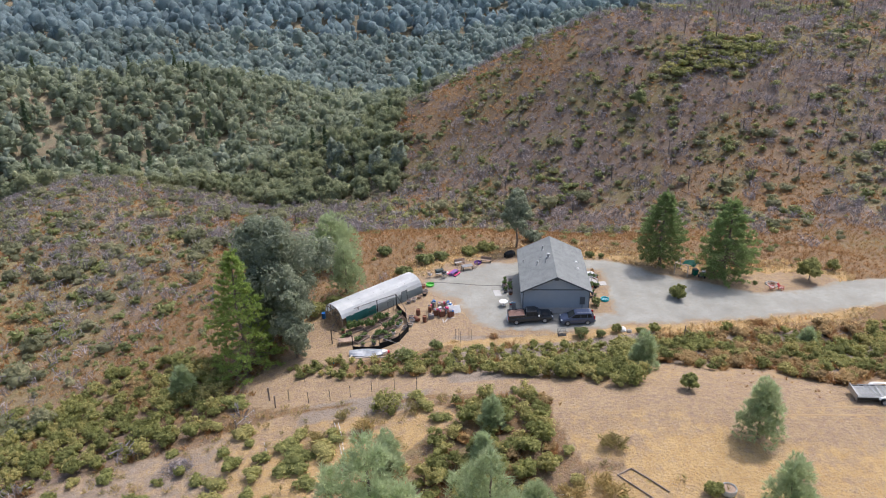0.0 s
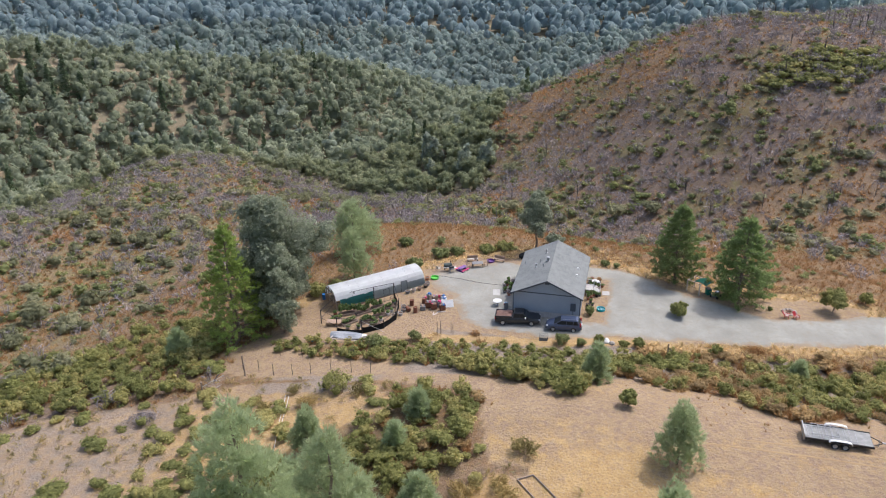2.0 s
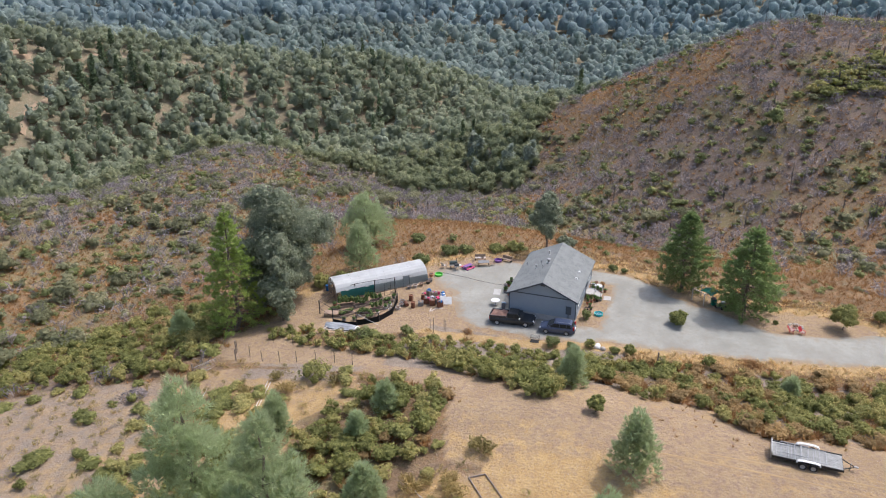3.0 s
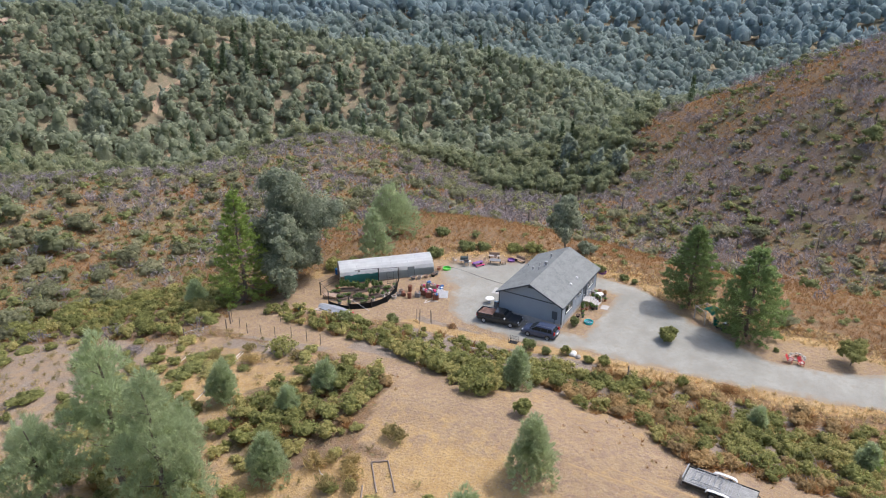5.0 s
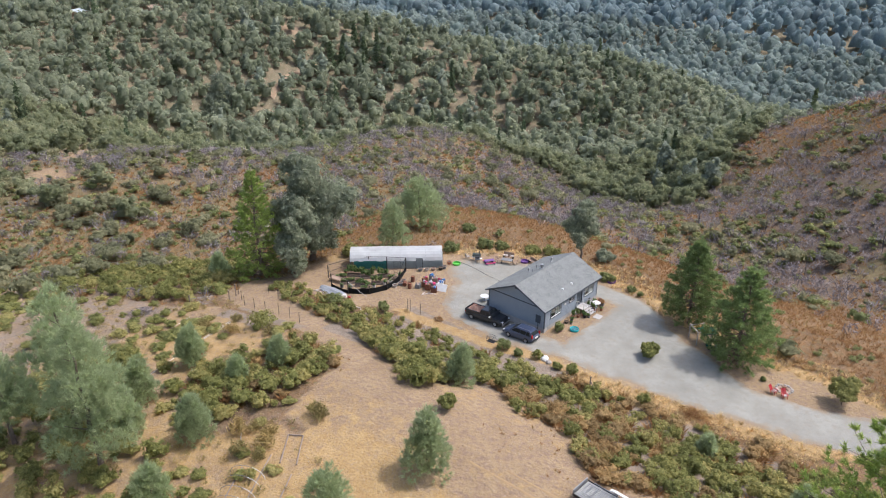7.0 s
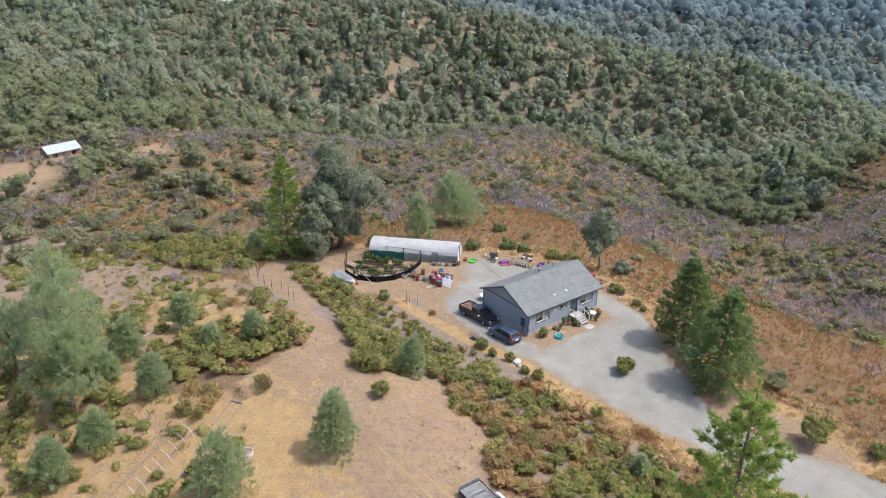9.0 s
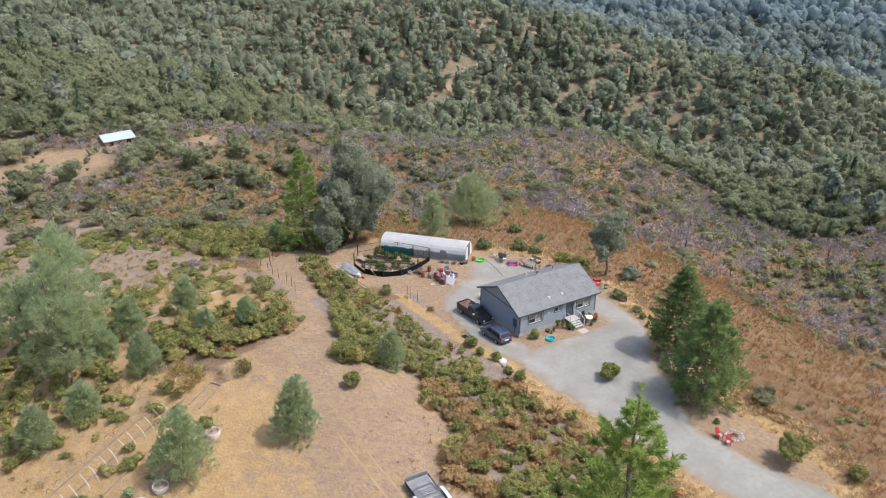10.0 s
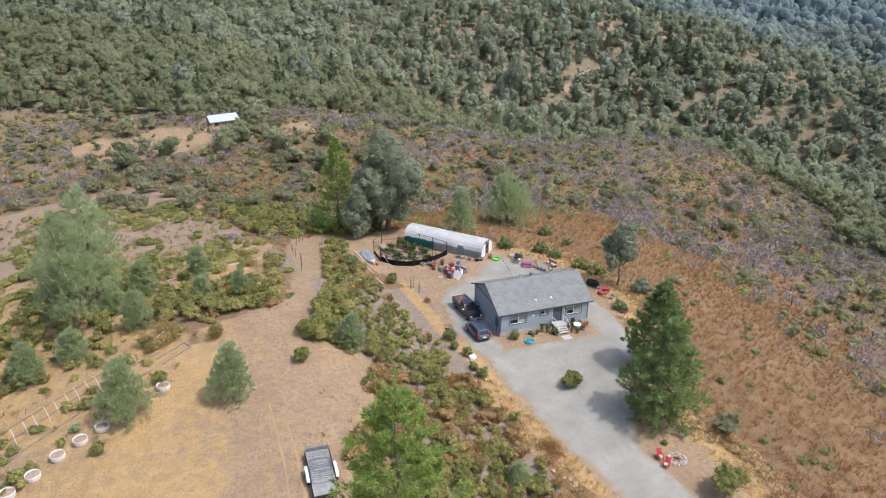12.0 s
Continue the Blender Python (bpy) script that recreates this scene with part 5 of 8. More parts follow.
tree("small_evergreen_tree", (-4.4, 22.8), 10.0, "slim grey-green tree with a bare trunk behind the house", lobed_crown([(0, 0, 0.78, 0.2), (0.1, 0.05, 0.6, 0.18), (-0.1, -0.08, 0.62, 0.17), (0.05, -0.12, 0.45, 0.15), (0, 0.1, 0.9, 0.12)], 8500, 0.14, 1.1, 1.0, 0.5), EUCALYPT, 0.2, 0.85, "tree", 6, 206)
boughed_pine("dense_pine", (17, 15), 12.3, "dense dark green conical pine beside the driveway", FIR, 4.5, 0.24, 20, 8, 0.13, 1.5, 22, 19, 0.40, 207, 0.05, 0.2, "driveway pines")
boughed_pine("dense_pine", (25.3, 10.4), 12.5, "dense dark green pine shading the driveway's edge", FIR, 5.1, 0.26, 19, 8, 0.07, 1.8, 23, 19, 0.42, 208, 0.05, 0.28, "driveway pines")
boughed_pine("ponderosa_pine", (47.8, -24.2), 22.3, "tall open-crowned green pine with long needles", PINE, 7.9, 0.3, 21, 6, 0.08, 1.35, 22, 22, 0.44, 209, 0.22, 0.45)
for k, (x, y, h, r) in enumerate([(37.2, 9.6, 3.9, 2.3), (17.2, 4, 2.3, 1.6), (11, -25.3, 2.2, 1.15), (42, 13, 2.2, 1.2), (33, 118, 6.4, 3.3)]):
    tree("round_bush", (x, y), h, ("rounded bright green bush on bare earth", "rounded green bush in the gravel court", "small round green bush on the field", "low green bush beside the driveway", "lone rounded green tree on the burnt hillside")[k], lobed_crown([(0, 0, 0.5, r / h * 0.72), (0.2 * r / h, 0.2 * r / h, 0.62, r / h * 0.5), (-0.3 * r / h, 0.1, 0.45, r / h * 0.55), (0.1, -0.35 * r / h, 0.45, r / h * 0.5)], 2200, 0.11, 1.1, 0.8, 0.85), BRIGHT_SCRUB if k == 4 else MANZANITA, 0.08, 0.5, "bush", 3, 220 + k, bare=0.15)

# ---- the house ----
SIDING = surface("blue_grey_siding", (0.305, 0.350, 0.392), (0.330, 0.375, 0.416), 0.75, scale=0.8, fine=26, bump=0.1)
TRIM = surface("dark_slate_trim", (0.075, 0.090, 0.105), (0.095, 0.110, 0.122), 0.6, scale=2, fine=30, bump=0.05)
WHITE = surface("white_paint", (0.72, 0.72, 0.70), (0.62, 0.61, 0.58), 0.5, scale=2.5, fine=30, bump=0.05)
CONCRETE = surface("pale_concrete", (0.48, 0.46, 0.43), (0.38, 0.36, 0.33), 0.9, scale=1.6, fine=22, bump=0.2)
WOOD = surface("weathered_wood", (0.30, 0.24, 0.19), (0.20, 0.16, 0.13), 0.85, scale=2.2, fine=34, bump=0.3)
STEEL = surface("grey_steel", (0.42, 0.43, 0.44), (0.30, 0.30, 0.30), 0.45, 0.8, scale=3, fine=40, bump=0.05)
BLACK = surface("black_paint", (0.02, 0.02, 0.022), (0.035, 0.033, 0.03), 0.5, scale=3, fine=40, bump=0.05)
RUST = surface("rusty_steel", (0.17, 0.07, 0.045), (0.26, 0.12, 0.07), 0.85, 0.2, scale=4, fine=40, bump=0.2)


def glass(name, tint=(0.75, 0.82, 0.85), rough=0.03):
    m, nodes, links, b = shader(name, rough, 0, 0.5)
    b.inputs["Base Color"].default_value = (*tint, 1)
    b.inputs["Transmission Weight"].default_value = 1.0
    return m


GLASS = glass("window_glass")
BLIND = surface("pale_window_blind", (0.55, 0.53, 0.48), (0.48, 0.46, 0.42), 0.8, scale=3, fine=30)
# near-black colour that stands in for the darkness of unlit rooms
DARK_ROOM = surface("unlit_room_black", (0.05, 0.048, 0.045), (0.06, 0.055, 0.05), 0.9)


def shingles():
    m, nodes, links, b = shader("grey_asphalt_shingles", 0.92, 0, 0.2)
    geo = nodes.new("ShaderNodeNewGeometry")
    sep = nodes.new("ShaderNodeSeparateXYZ")
    links.new(geo.outputs["Position"], sep.inputs[0])
    com = nodes.new("ShaderNodeCombineXYZ")
    links.new(sep.outputs[1], com.inputs[0])
    links.new(sep.outputs[0], com.inputs[1])
    brick = put(nodes, "ShaderNodeTexBrick", Scale=1.0, Mortar_Size=0.008, Brick_Width=0.32, Row_Height=0.128, Bias=0.0)
    brick.inputs["Color1"].default_value, brick.inputs["Color2"].default_value = (0.156, 0.164, 0.156, 1), (0.206, 0.214, 0.204, 1)
    brick.inputs["Mortar"].default_value = (0.11, 0.115, 0.115, 1)
    links.new(com.outputs[0], brick.inputs["Vector"])
    c = mixed(nodes, links, noisy(nodes, links, 0.9, 5, 0.4, 0.75), brick.outputs["Color"], (0.220, 0.228, 0.217))
    links.new(c, b.inputs["Base Color"])
    bumped(nodes, links, b, brick.outputs["Fac"], -0.3, 0.02)
    return m


SHINGLES = shingles()
HOUSE_X, HOUSE_Y0, HOUSE_Y1, EAVE_X, RIDGE_Z, PITCH = 4.49, 0.43, 12.83, 4.775, 5.23, 0.469


def wall_with_openings(y0, y1, z0, z1, openings, x0, x1):
    """A wall along y, from x0 to x1 thick, in one piece, with square openings (y0, y1, z0, z1) cut through."""
    bm = bmesh.new()
    ys = sorted({y0, y1, *(o[0] for o in openings), *(o[1] for o in openings)})
    zs = sorted({z0, z1, *(o[2] for o in openings), *(o[3] for o in openings)})
    made = {}

    def corner(x, i, k):
        if (x, i, k) not in made:
            made[x, i, k] = bm.verts.new((x, ys[i], zs[k]))
        return made[x, i, k]

    solid = {(i, k) for i in range(len(ys) - 1) for k in range(len(zs) - 1) if not any(o[0] <= ys[i] < o[1] and o[2] <= zs[k] < o[3] for o in openings)}
    for i, k in solid:
        for x in (x0, x1):
            bm.faces.new([corner(x, i, k), corner(x, i + 1, k), corner(x, i + 1, k + 1), corner(x, i, k + 1)])
        for (di, dk), (a, b) in (((-1, 0), ((i, k), (i, k + 1))), ((1, 0), ((i + 1, k), (i + 1, k + 1))), ((0, -1), ((i, k), (i + 1, k))), ((0, 1), ((i, k + 1), (i + 1, k + 1)))):
            if (i + di, k + dk) not in solid:
                bm.faces.new([corner(x0, *a), corner(x1, *a), corner(x1, *b), corner(x0, *b)])
    bmesh.ops.recalc_face_normals(bm, faces=bm.faces)
    return bm


def house_window(house, wall_x, out, y0, y1, z0, z1, panes=2):
    """A sliding window on a wall across x; out: +1 or -1, the way it faces."""
    w = part("window_frame", bmesh.new(), TRIM, house, "white sliding window with dark slate trim")
    bm = bmesh.new()
    a, b = wall_x - 0.02 * out, wall_x + 0.045 * out
    t = 0.11
    for q in ((y0 - t, z0 - t, y1 + t, z0), (y0 - t, z1, y1 + t, z1 + t), (y0 - t, z0, y0, z1), (y1, z0, y1 + t, z1)):
        box(bm, a, q[0], q[1], b, q[2], q[3])
    bm.to_mesh(w.data)
    bm.free()
    bm = bmesh.new()
    a, b, t = wall_x - 0.06 * out, wall_x + 0.02 * out, 0.05
    for q in ((y0, z0, y1, z0 + t), (y0, z1 - t, y1, z1), (y0, z0, y0 + t, z1), (y1 - t, z0, y1, z1)):
        box(bm, a, q[0], q[1], b, q[2], q[3])
    for k in range(1, panes):
        y = y0 + (y1 - y0) * k / panes
        box(bm, a, y - 0.035, z0 + t, b, y + 0.035, z1 - t)
    part("sash", bm, WHITE, w)
    for k in range(panes):
        ya, yb = y0 + (y1 - y0) * k / panes, y0 + (y1 - y0) * (k + 1) / panes
        p = part("pane", boxed(wall_x - 0.035 * out, ya + 0.04, z0 + 0.04, wall_x - 0.027 * out, yb - 0.04, z1 - 0.04), GLASS, w)
        p.visible_shadow = False
        bm = bmesh.new()
        for j in range(int((z1 - z0 - 0.1) / 0.06)):
            z = z0 + 0.06 + j * 0.06
            if k == panes - 1 or j > 6:
                box(bm, wall_x - 0.13 * out, ya + 0.05, z, wall_x - 0.115 * out, yb - 0.05, z + 0.052)
        part("blind", bm, BLIND, w)


def build_house():
    h = thing("house", "single-storey blue-grey house with a grey shingle gable roof", "house")
    X, Y0, Y1 = HOUSE_X, HOUSE_Y0, HOUSE_Y1
    top = RIDGE_Z - 0.14 - PITCH * X
    east = [(1.8, 4.0, 1.3, 2.68), (6.0, 7.05, 1.9, 2.66), (7.9, 8.95, 0.62, 2.68), (9.62, 11.8, 1.36, 2.72)]
    west = [(2.2, 3.8, 1.5, 2.6), (5.6, 6.6, 0.62, 2.68), (8.5, 10.3, 1.4, 2.68)]
    part("wall", wall_with_openings(Y0, Y1, 0.35, top, east, X - 0.14, X), SIDING, h)
    part("wall", wall_with_openings(Y0, Y1, 0.35, top, west, -X, -X + 0.14), SIDING, h)
    gable = [(-X + 0.14, 0.35), (X - 0.14, 0.35), (X - 0.14, top), (0, RIDGE_Z - 0.16), (-X + 0.14, top)]
    part("wall", extruded(gable, 0.14, "y", at=Y0), SIDING, h)
    part("wall", extruded(gable, 0.14, "y", at=Y1 - 0.14), SIDING, h)
    part("foundation", boxed(-X + 0.02, Y0 + 0.02, -1.2, X - 0.02, Y1 - 0.02, 0.36), CONCRETE, h, "grey concrete footing")
    # solid dark box added behind the windows in place of unlit rooms
    part("unlit_room_box", boxed(-X + 0.5, Y0 + 0.3, 0.42, X - 0.5, Y1 - 0.3, 2.9), DARK_ROOM, h, "near-black box standing in for unlit rooms behind the windows")
    # roof: two slabs with fascia, ridge cap
    for s in (-1, 1):
        e = EAVE_X
        outline = [(0, RIDGE_Z), (s * e, RIDGE_Z - PITCH * e), (s * e, RIDGE_Z - PITCH * e - 0.13), (0, RIDGE_Z - 0.13)]
        part("roof", extruded(outline, 13.43, "y"), SHINGLES, h, "grey asphalt shingle slope")
        part("eave_board", boxed(s * (e - 0.005), 0.02, RIDGE_Z - PITCH * e - 0.2, s * (e + 0.03), 13.41, RIDGE_Z - PITCH * e - 0.015), TRIM, h)
        for y in (-0.03, 13.40):
            board = [(0, RIDGE_Z + 0.0), (s * (e + 0.03), RIDGE_Z - PITCH * (e + 0.03)), (s * (e + 0.03), RIDGE_Z - PITCH * (e + 0.03) - 0.2), (0, RIDGE_Z - 0.2)]
            part("barge_board", extruded(board, 0.06, "y", at=y), TRIM, h)
    cap = [(-0.16, RIDGE_Z - 0.065), (0, RIDGE_Z + 0.018), (0.16, RIDGE_Z - 0.065), (0.16, RIDGE_Z - 0.09), (-0.16, RIDGE_Z - 0.09)]
    part("ridge_cap", extruded(cap, 13.43, "y"), SHINGLES, h)
    # trim: corner boards, band across the gables, gable vent
    for sx in (-1, 1):
        for y in (Y0, Y1):
            sy = -1 if y == Y0 else 1
            bm = boxed(sx * (X - 0.1), y + sy * 0.025, 0.3, sx * (X + 0.025), y - sy * 0.001, top + 0.02)
            box(bm, sx * (X + 0.025), y - sy * 0.001, 0.3, sx * (X + 0.001), y - sy * 0.11, top - 0.05)
            part("corner_board", bm, TRIM, h)
    part("gable_band", boxed(-X - 0.03, Y0 - 0.035, 3.02, X + 0.03, Y0 - 0.002, 3.16), TRIM, h)
    part("gable_band", boxed(-X - 0.03, Y1 + 0.002, 3.02, X + 0.03, Y1 + 0.035, 3.16), TRIM, h)
    vent = part("gable_vent", boxed(-0.3, Y0 - 0.04, 4.48, 0.3, Y0 - 0.002, 4.86), TRIM, h, "dark louvred gable vent")
    for k in range(5):
        part("slat", boxed(-0.26, Y0 - 0.06, 4.51 + 0.065 * k, 0.26, Y0 - 0.042, 4.555 + 0.065 * k, m=None), TRIM, vent)
    # vertical grooves of the panel siding as thin battens
    for k in range(29):
        x = -4.2 + 0.3 * k
        ztop = RIDGE_Z - 0.22 - PITCH * abs(x)
        part("batten", boxed(x - 0.012, Y0 - 0.008, 0.36, x + 0.012, Y0 - 0.001, min(3.0, ztop)), SIDING, h)
    for k in range(40):
        y = Y0 + 0.2 + 0.305 * k
        if not any(o[0] - 0.14 < y < o[1] + 0.14 for o in east):
            part("batten", boxed(X + 0.001, y - 0.012, 0.36, X + 0.008, y + 0.012, top - 0.02), SIDING, h)
    for o in (east[0], east[1], east[3]):
        house_window(h, X, 1, *o)
    for o in (west[0], west[2]):
        house_window(h, -X, -1, *o)
    for out, o in ((1, east[2]), (-1, west[1])):
        x = out * X
        bm = bmesh.new()
        for q in ((o[0] - 0.1, o[2], o[0], o[3]), (o[1], o[2], o[1] + 0.1, o[3]), (o[0] - 0.1, o[3], o[1] + 0.1, o[3] + 0.1)):
            box(bm, x - 0.05 * out, q[0], q[1], x + 0.035 * out, q[2], q[3])
        part("door_frame", bm, TRIM, h)
        d = part("door", boxed(x - 0.1 * out, o[0] + 0.01, o[2], x - 0.05 * out, o[1] - 0.01, o[3] - 0.01, bevel=0.008), TRIM, h, "dark slate front door")
        part("door_handle", tubed([(x - 0.05 * out, o[0] + 0.12, 1.6), (x + 0.01 * out, o[0] + 0.12, 1.6), (x + 0.01 * out, o[0] + 0.2, 1.6)], 0.018), STEEL, d)
    # electrical panel on the south gable, porch lamp, wall ornament
    p = part("meter_box", boxed(3.2, Y0 - 0.16, 0.95, 3.9, Y0 - 0.002, 2.05, bevel=0.02), TRIM, h, "dark electrical panel")
    part("conduit", tubed([(3.55, Y0 - 0.07, 0.0), (3.55, Y0 - 0.07, 0.95)], 0.04), TRIM, p)
    lamp = part("porch_lamp", boxed(X, 9.2, 2.2, X + 0.05, 9.3, 2.42), BLACK, h)
    part("lamp_glass", lathe([(0.0, 2.08), (0.06, 2.1), (0.08, 2.28), (0.03, 2.36), (0, 2.37)], 8, at=(X + 0.11, 9.25, 0)), WHITE, lamp)
    part("wall_ornament", extruded([(4.97 - 0.2, 2.1), (4.97, 1.9), (4.97 + 0.2, 2.1), (4.97, 2.3)], 0.03, "x", at=X + 0.01), WHITE, h, "small pale diamond ornament")
    part("gas_pipe", tubed([(X + 0.08, 1.1, 0.0), (X + 0.08, 1.1, 0.75), (X, 1.1, 0.75)], 0.02), STEEL, h)
    # roof vents and flue caps
    def on_roof(x, y):
        return RIDGE_Z - PITCH * abs(x)
    for x, y, r, tall in ((-1.24, 9.9, 0.09, 0.5), (-0.66, 6.8, 0.17, 0.45), (-1.75, 7.2, 0.05, 0.35), (-2.2, 6.0, 0.09, 0.4), (-1.15, 5.4, 0.05, 0.3), (-4.0, 8.4, 0.05, 0.25)):
        z = on_roof(x, y)
        v = part("roof_vent", lathe([(r * 1.9, z - 0.12), (r * 1.9, z + 0.06), (r, z + 0.1), (r, z + tall), (r * 1.5, z + tall), (r * 1.5, z + tall + 0.12), (0, z + tall + 0.18)], 10, at=(x, y, 0)), STEEL, h, "galvanised roof vent")
    for y in (5.7, 7.85):
        z = on_roof(3.45, y)
        part("roof_vent", boxed(3.3, y - 0.14, z - 0.1, 3.6, y + 0.14, z + 0.14, bevel=0.03), WHITE, h, "small white roof vent")
    return h


build_house()


# ---- vehicles ----
def car_paint(name, colour):
    m, nodes, links, b = shader(name, 0.28, 0.2, 0.5)
    c = mixed(nodes, links, noisy(nodes, links, 3, 4, 0.45, 0.8), colour, tuple(min(1, 1.4 * v + 0.004) for v in colour))
    links.new(c, b.inputs["Base Color"])
    b.inputs["Coat Weight"].default_value = 0.6
    return m


TYRE = surface("black_rubber", (0.022, 0.022, 0.022), (0.04, 0.038, 0.035), 0.85, scale=4, fine=40)
RIM = surface("silver_wheel", (0.52, 0.53, 0.54), (0.42, 0.42, 0.42), 0.35, 0.7, scale=6, fine=40, bump=0.02)
DARK_GLASS = surface("tinted_vehicle_glass", (0.020, 0.024, 0.026), (0.026, 0.030, 0.032), 0.22, scale=2, fine=20, bump=0.0, spec=0.35)
RED_LENS = surface("red_lens", (0.42, 0.02, 0.02), (0.36, 0.015, 0.015), 0.2, scale=8, fine=30, bump=0.0)
CLEAR_LENS = surface("clear_lens", (0.75, 0.76, 0.76), (0.66, 0.67, 0.68), 0.12, scale=8, fine=30, bump=0.0)


def loft(sections, bm=None):
    """Rings of corners, joined ring to ring and capped."""
    bm = bm or bmesh.new()
    rings = [[bm.verts.new(p) for p in s] for s in sections]
    for a, b in zip(rings, rings[1:]):
        for k in range(len(a)):
            q = (k + 1) % len(a)
            bm.faces.new((a[k], a[q], b[q], b[k]))
    bm.faces.new(rings[0][::-1])
    bm.faces.new(rings[-1])
    bmesh.ops.recalc_face_normals(bm, faces=bm.faces)
    return bm


def hull(stations):
    """A car body: stations along x of (x, half width low, half width high, z low, z shoulder, z top)."""
    rings = []
    for x, a, b, z0, z1, z2 in stations:
        rings.append([(x, -a, z0), (x, -b, z1), (x, -b * 0.9, z2), (x, b * 0.9, z2), (x, b, z1), (x, a, z0)])
    return loft(rings)


def wheel(parent, x, y, r, w, out):
    t = part("tyre", bmesh.new(), TYRE, parent)
    bm = lathe([(r * 0.62, -w / 2), (r * 0.9, -w / 2), (r, -w * 0.32), (r, w * 0.32), (r * 0.9, w / 2), (r * 0.62, w / 2), (r * 0.62, -w / 2)], 20)
    bm.transform(Matrix.Translation((x, y, r)) @ Matrix.Rotation(radians(90), 4, "X"))
    bm.to_mesh(t.data)
    bm.free()
    bm = lathe([(0, w * 0.34), (r * 0.16, w * 0.36), (r * 0.2, w * 0.24), (r * 0.5, w * 0.3), (r * 0.64, w * 0.42), (r * 0.64, -w * 0.42), (0, -w * 0.42)], 20)
    bm.transform(Matrix.Translation((x, y, r)) @ Matrix.Rotation(radians(-90 * out), 4, "X"))
    part("rim", bm, RIM, t, "silver alloy rim")


def panel(parent, name, corners, material, label="", thick=0.012):
    """A thin plate through four corners, with a little thickness outwards."""
    bm = bmesh.new()
    p = [Vector(c) for c in corners]
    n = (p[1] - p[0]).cross(p[2] - p[0]).normalized() * thick
    loft([[q - n for q in p], [q + n for q in p]], bm)
    return part(name, bm, material, parent, label)


def build_pickup():
    t = thing("pickup_truck", "black extended-cab pickup truck with a brown tarp in its bed", "pickup truck", (-3.5, -1.0, land_at(-3.5, -1.0)), 3.5)
    t.matrix_world = t.matrix_world @ pose(0, 0, 0, 0, -2.6, 0)
    paint = car_paint("black_car_paint", (0.014, 0.015, 0.018))
    part("body", hull([(-3.0, 0.86, 0.93, 0.5, 0.72, 0.8), (-2.85, 0.92, 0.98, 0.4, 0.85, 1.08), (-0.5, 0.94, 1.0, 0.36, 0.88, 1.1), (1.3, 0.94, 1.0, 0.36, 0.88, 1.12), (2.55, 0.92, 0.97, 0.38, 0.85, 1.04), (2.95, 0.84, 0.9, 0.45, 0.72, 0.86)]), paint, t)
    part("cab", loft([[(-0.62, -0.9, 1.08), (-0.62, 0.9, 1.08), (1.5, 0.92, 1.1), (1.5, -0.92, 1.1)], [(-0.5, -0.76, 1.72), (-0.5, 0.76, 1.72), (0.75, 0.74, 1.74), (0.75, -0.74, 1.74)], [(-0.4, -0.68, 1.79), (-0.4, 0.68, 1.79), (0.6, 0.66, 1.8), (0.6, -0.66, 1.8)]]), paint, t)
    for s in (-1, 1):
        panel(t, "side_window", [(-0.5, s * 0.885, 1.17), (0.3, s * 0.885, 1.17), (0.3, s * 0.785, 1.64), (-0.42, s * 0.785, 1.66)], DARK_GLASS)
        panel(t, "side_window", [(0.36, s * 0.885, 1.17), (1.2, s * 0.89, 1.17), (0.76, s * 0.785, 1.64), (0.36, s * 0.785, 1.65)], DARK_GLASS)
        part("mirror", boxed(1.0, s * 0.95, 1.14, 1.18, s * 1.2, 1.34, bevel=0.03), WHITE if s < 0 else paint, t)
        part("bed_rail", boxed(-2.95, s * 0.86, 1.08, -0.64, s * 0.99, 1.38, bevel=0.02), paint, t)
        for x in (-1.95, 1.85):
            wheel(t, x, s * 0.905, 0.39, 0.26, s)
        part("headlight", boxed(2.78, s * 0.56, 0.74, 2.955, s * 0.86, 0.92, bevel=0.03), CLEAR_LENS, t)
        part("tail_light", boxed(-3.02, s * 0.78, 0.8, -2.9, s * 0.94, 1.25, bevel=0.02), RED_LENS, t)
    panel(t, "windscreen", [(1.42, -0.8, 1.14), (1.42, 0.8, 1.14), (0.8, 0.68, 1.69), (0.8, -0.68, 1.69)], DARK_GLASS)
    panel(t, "rear_window", [(-0.62, 0.7, 1.2), (-0.62, -0.7, 1.2), (-0.53, -0.62, 1.66), (-0.53, 0.62, 1.66)], DARK_GLASS)
    part("tailgate", boxed(-3.02, -0.86, 0.75, -2.93, 0.86, 1.36, bevel=0.02), paint, t)
    part("bumper", boxed(-3.16, -0.92, 0.48, -2.98, 0.92, 0.68, bevel=0.03), STEEL, t, "chrome bumper")
    part("bumper", boxed(2.9, -0.9, 0.42, 3.06, 0.9, 0.66, bevel=0.04), STEEL, t, "chrome bumper")
    part("grille", boxed(2.92, -0.5, 0.68, 2.99, 0.5, 0.95, bevel=0.02), BLACK, t)
    tarp = thing("tarp", "crumpled pinkish-brown tarp over a load in the truck bed", "tarp", (-3.5, -1.0, land_at(-3.5, -1.0)), 3.5)
    tarp.matrix_world = tarp.matrix_world @ pose(0, 0, 0, 0, -2.6, 0)
    bm = bmesh.new()
    rows = []
    for i in range(12):
        row = []
        for j in range(9):
            x, y = -2.86 + 2.1 * i / 11, -0.82 + 1.64 * j / 8
            z = 1.30 + 0.22 * noise.noise((x * 1.6, y * 1.8, 4)) + 0.24 * math.sin(math.pi * i / 11) * math.sin(math.pi * j / 8)
            row.append(bm.verts.new((x, y, z)))
        rows.append(row)
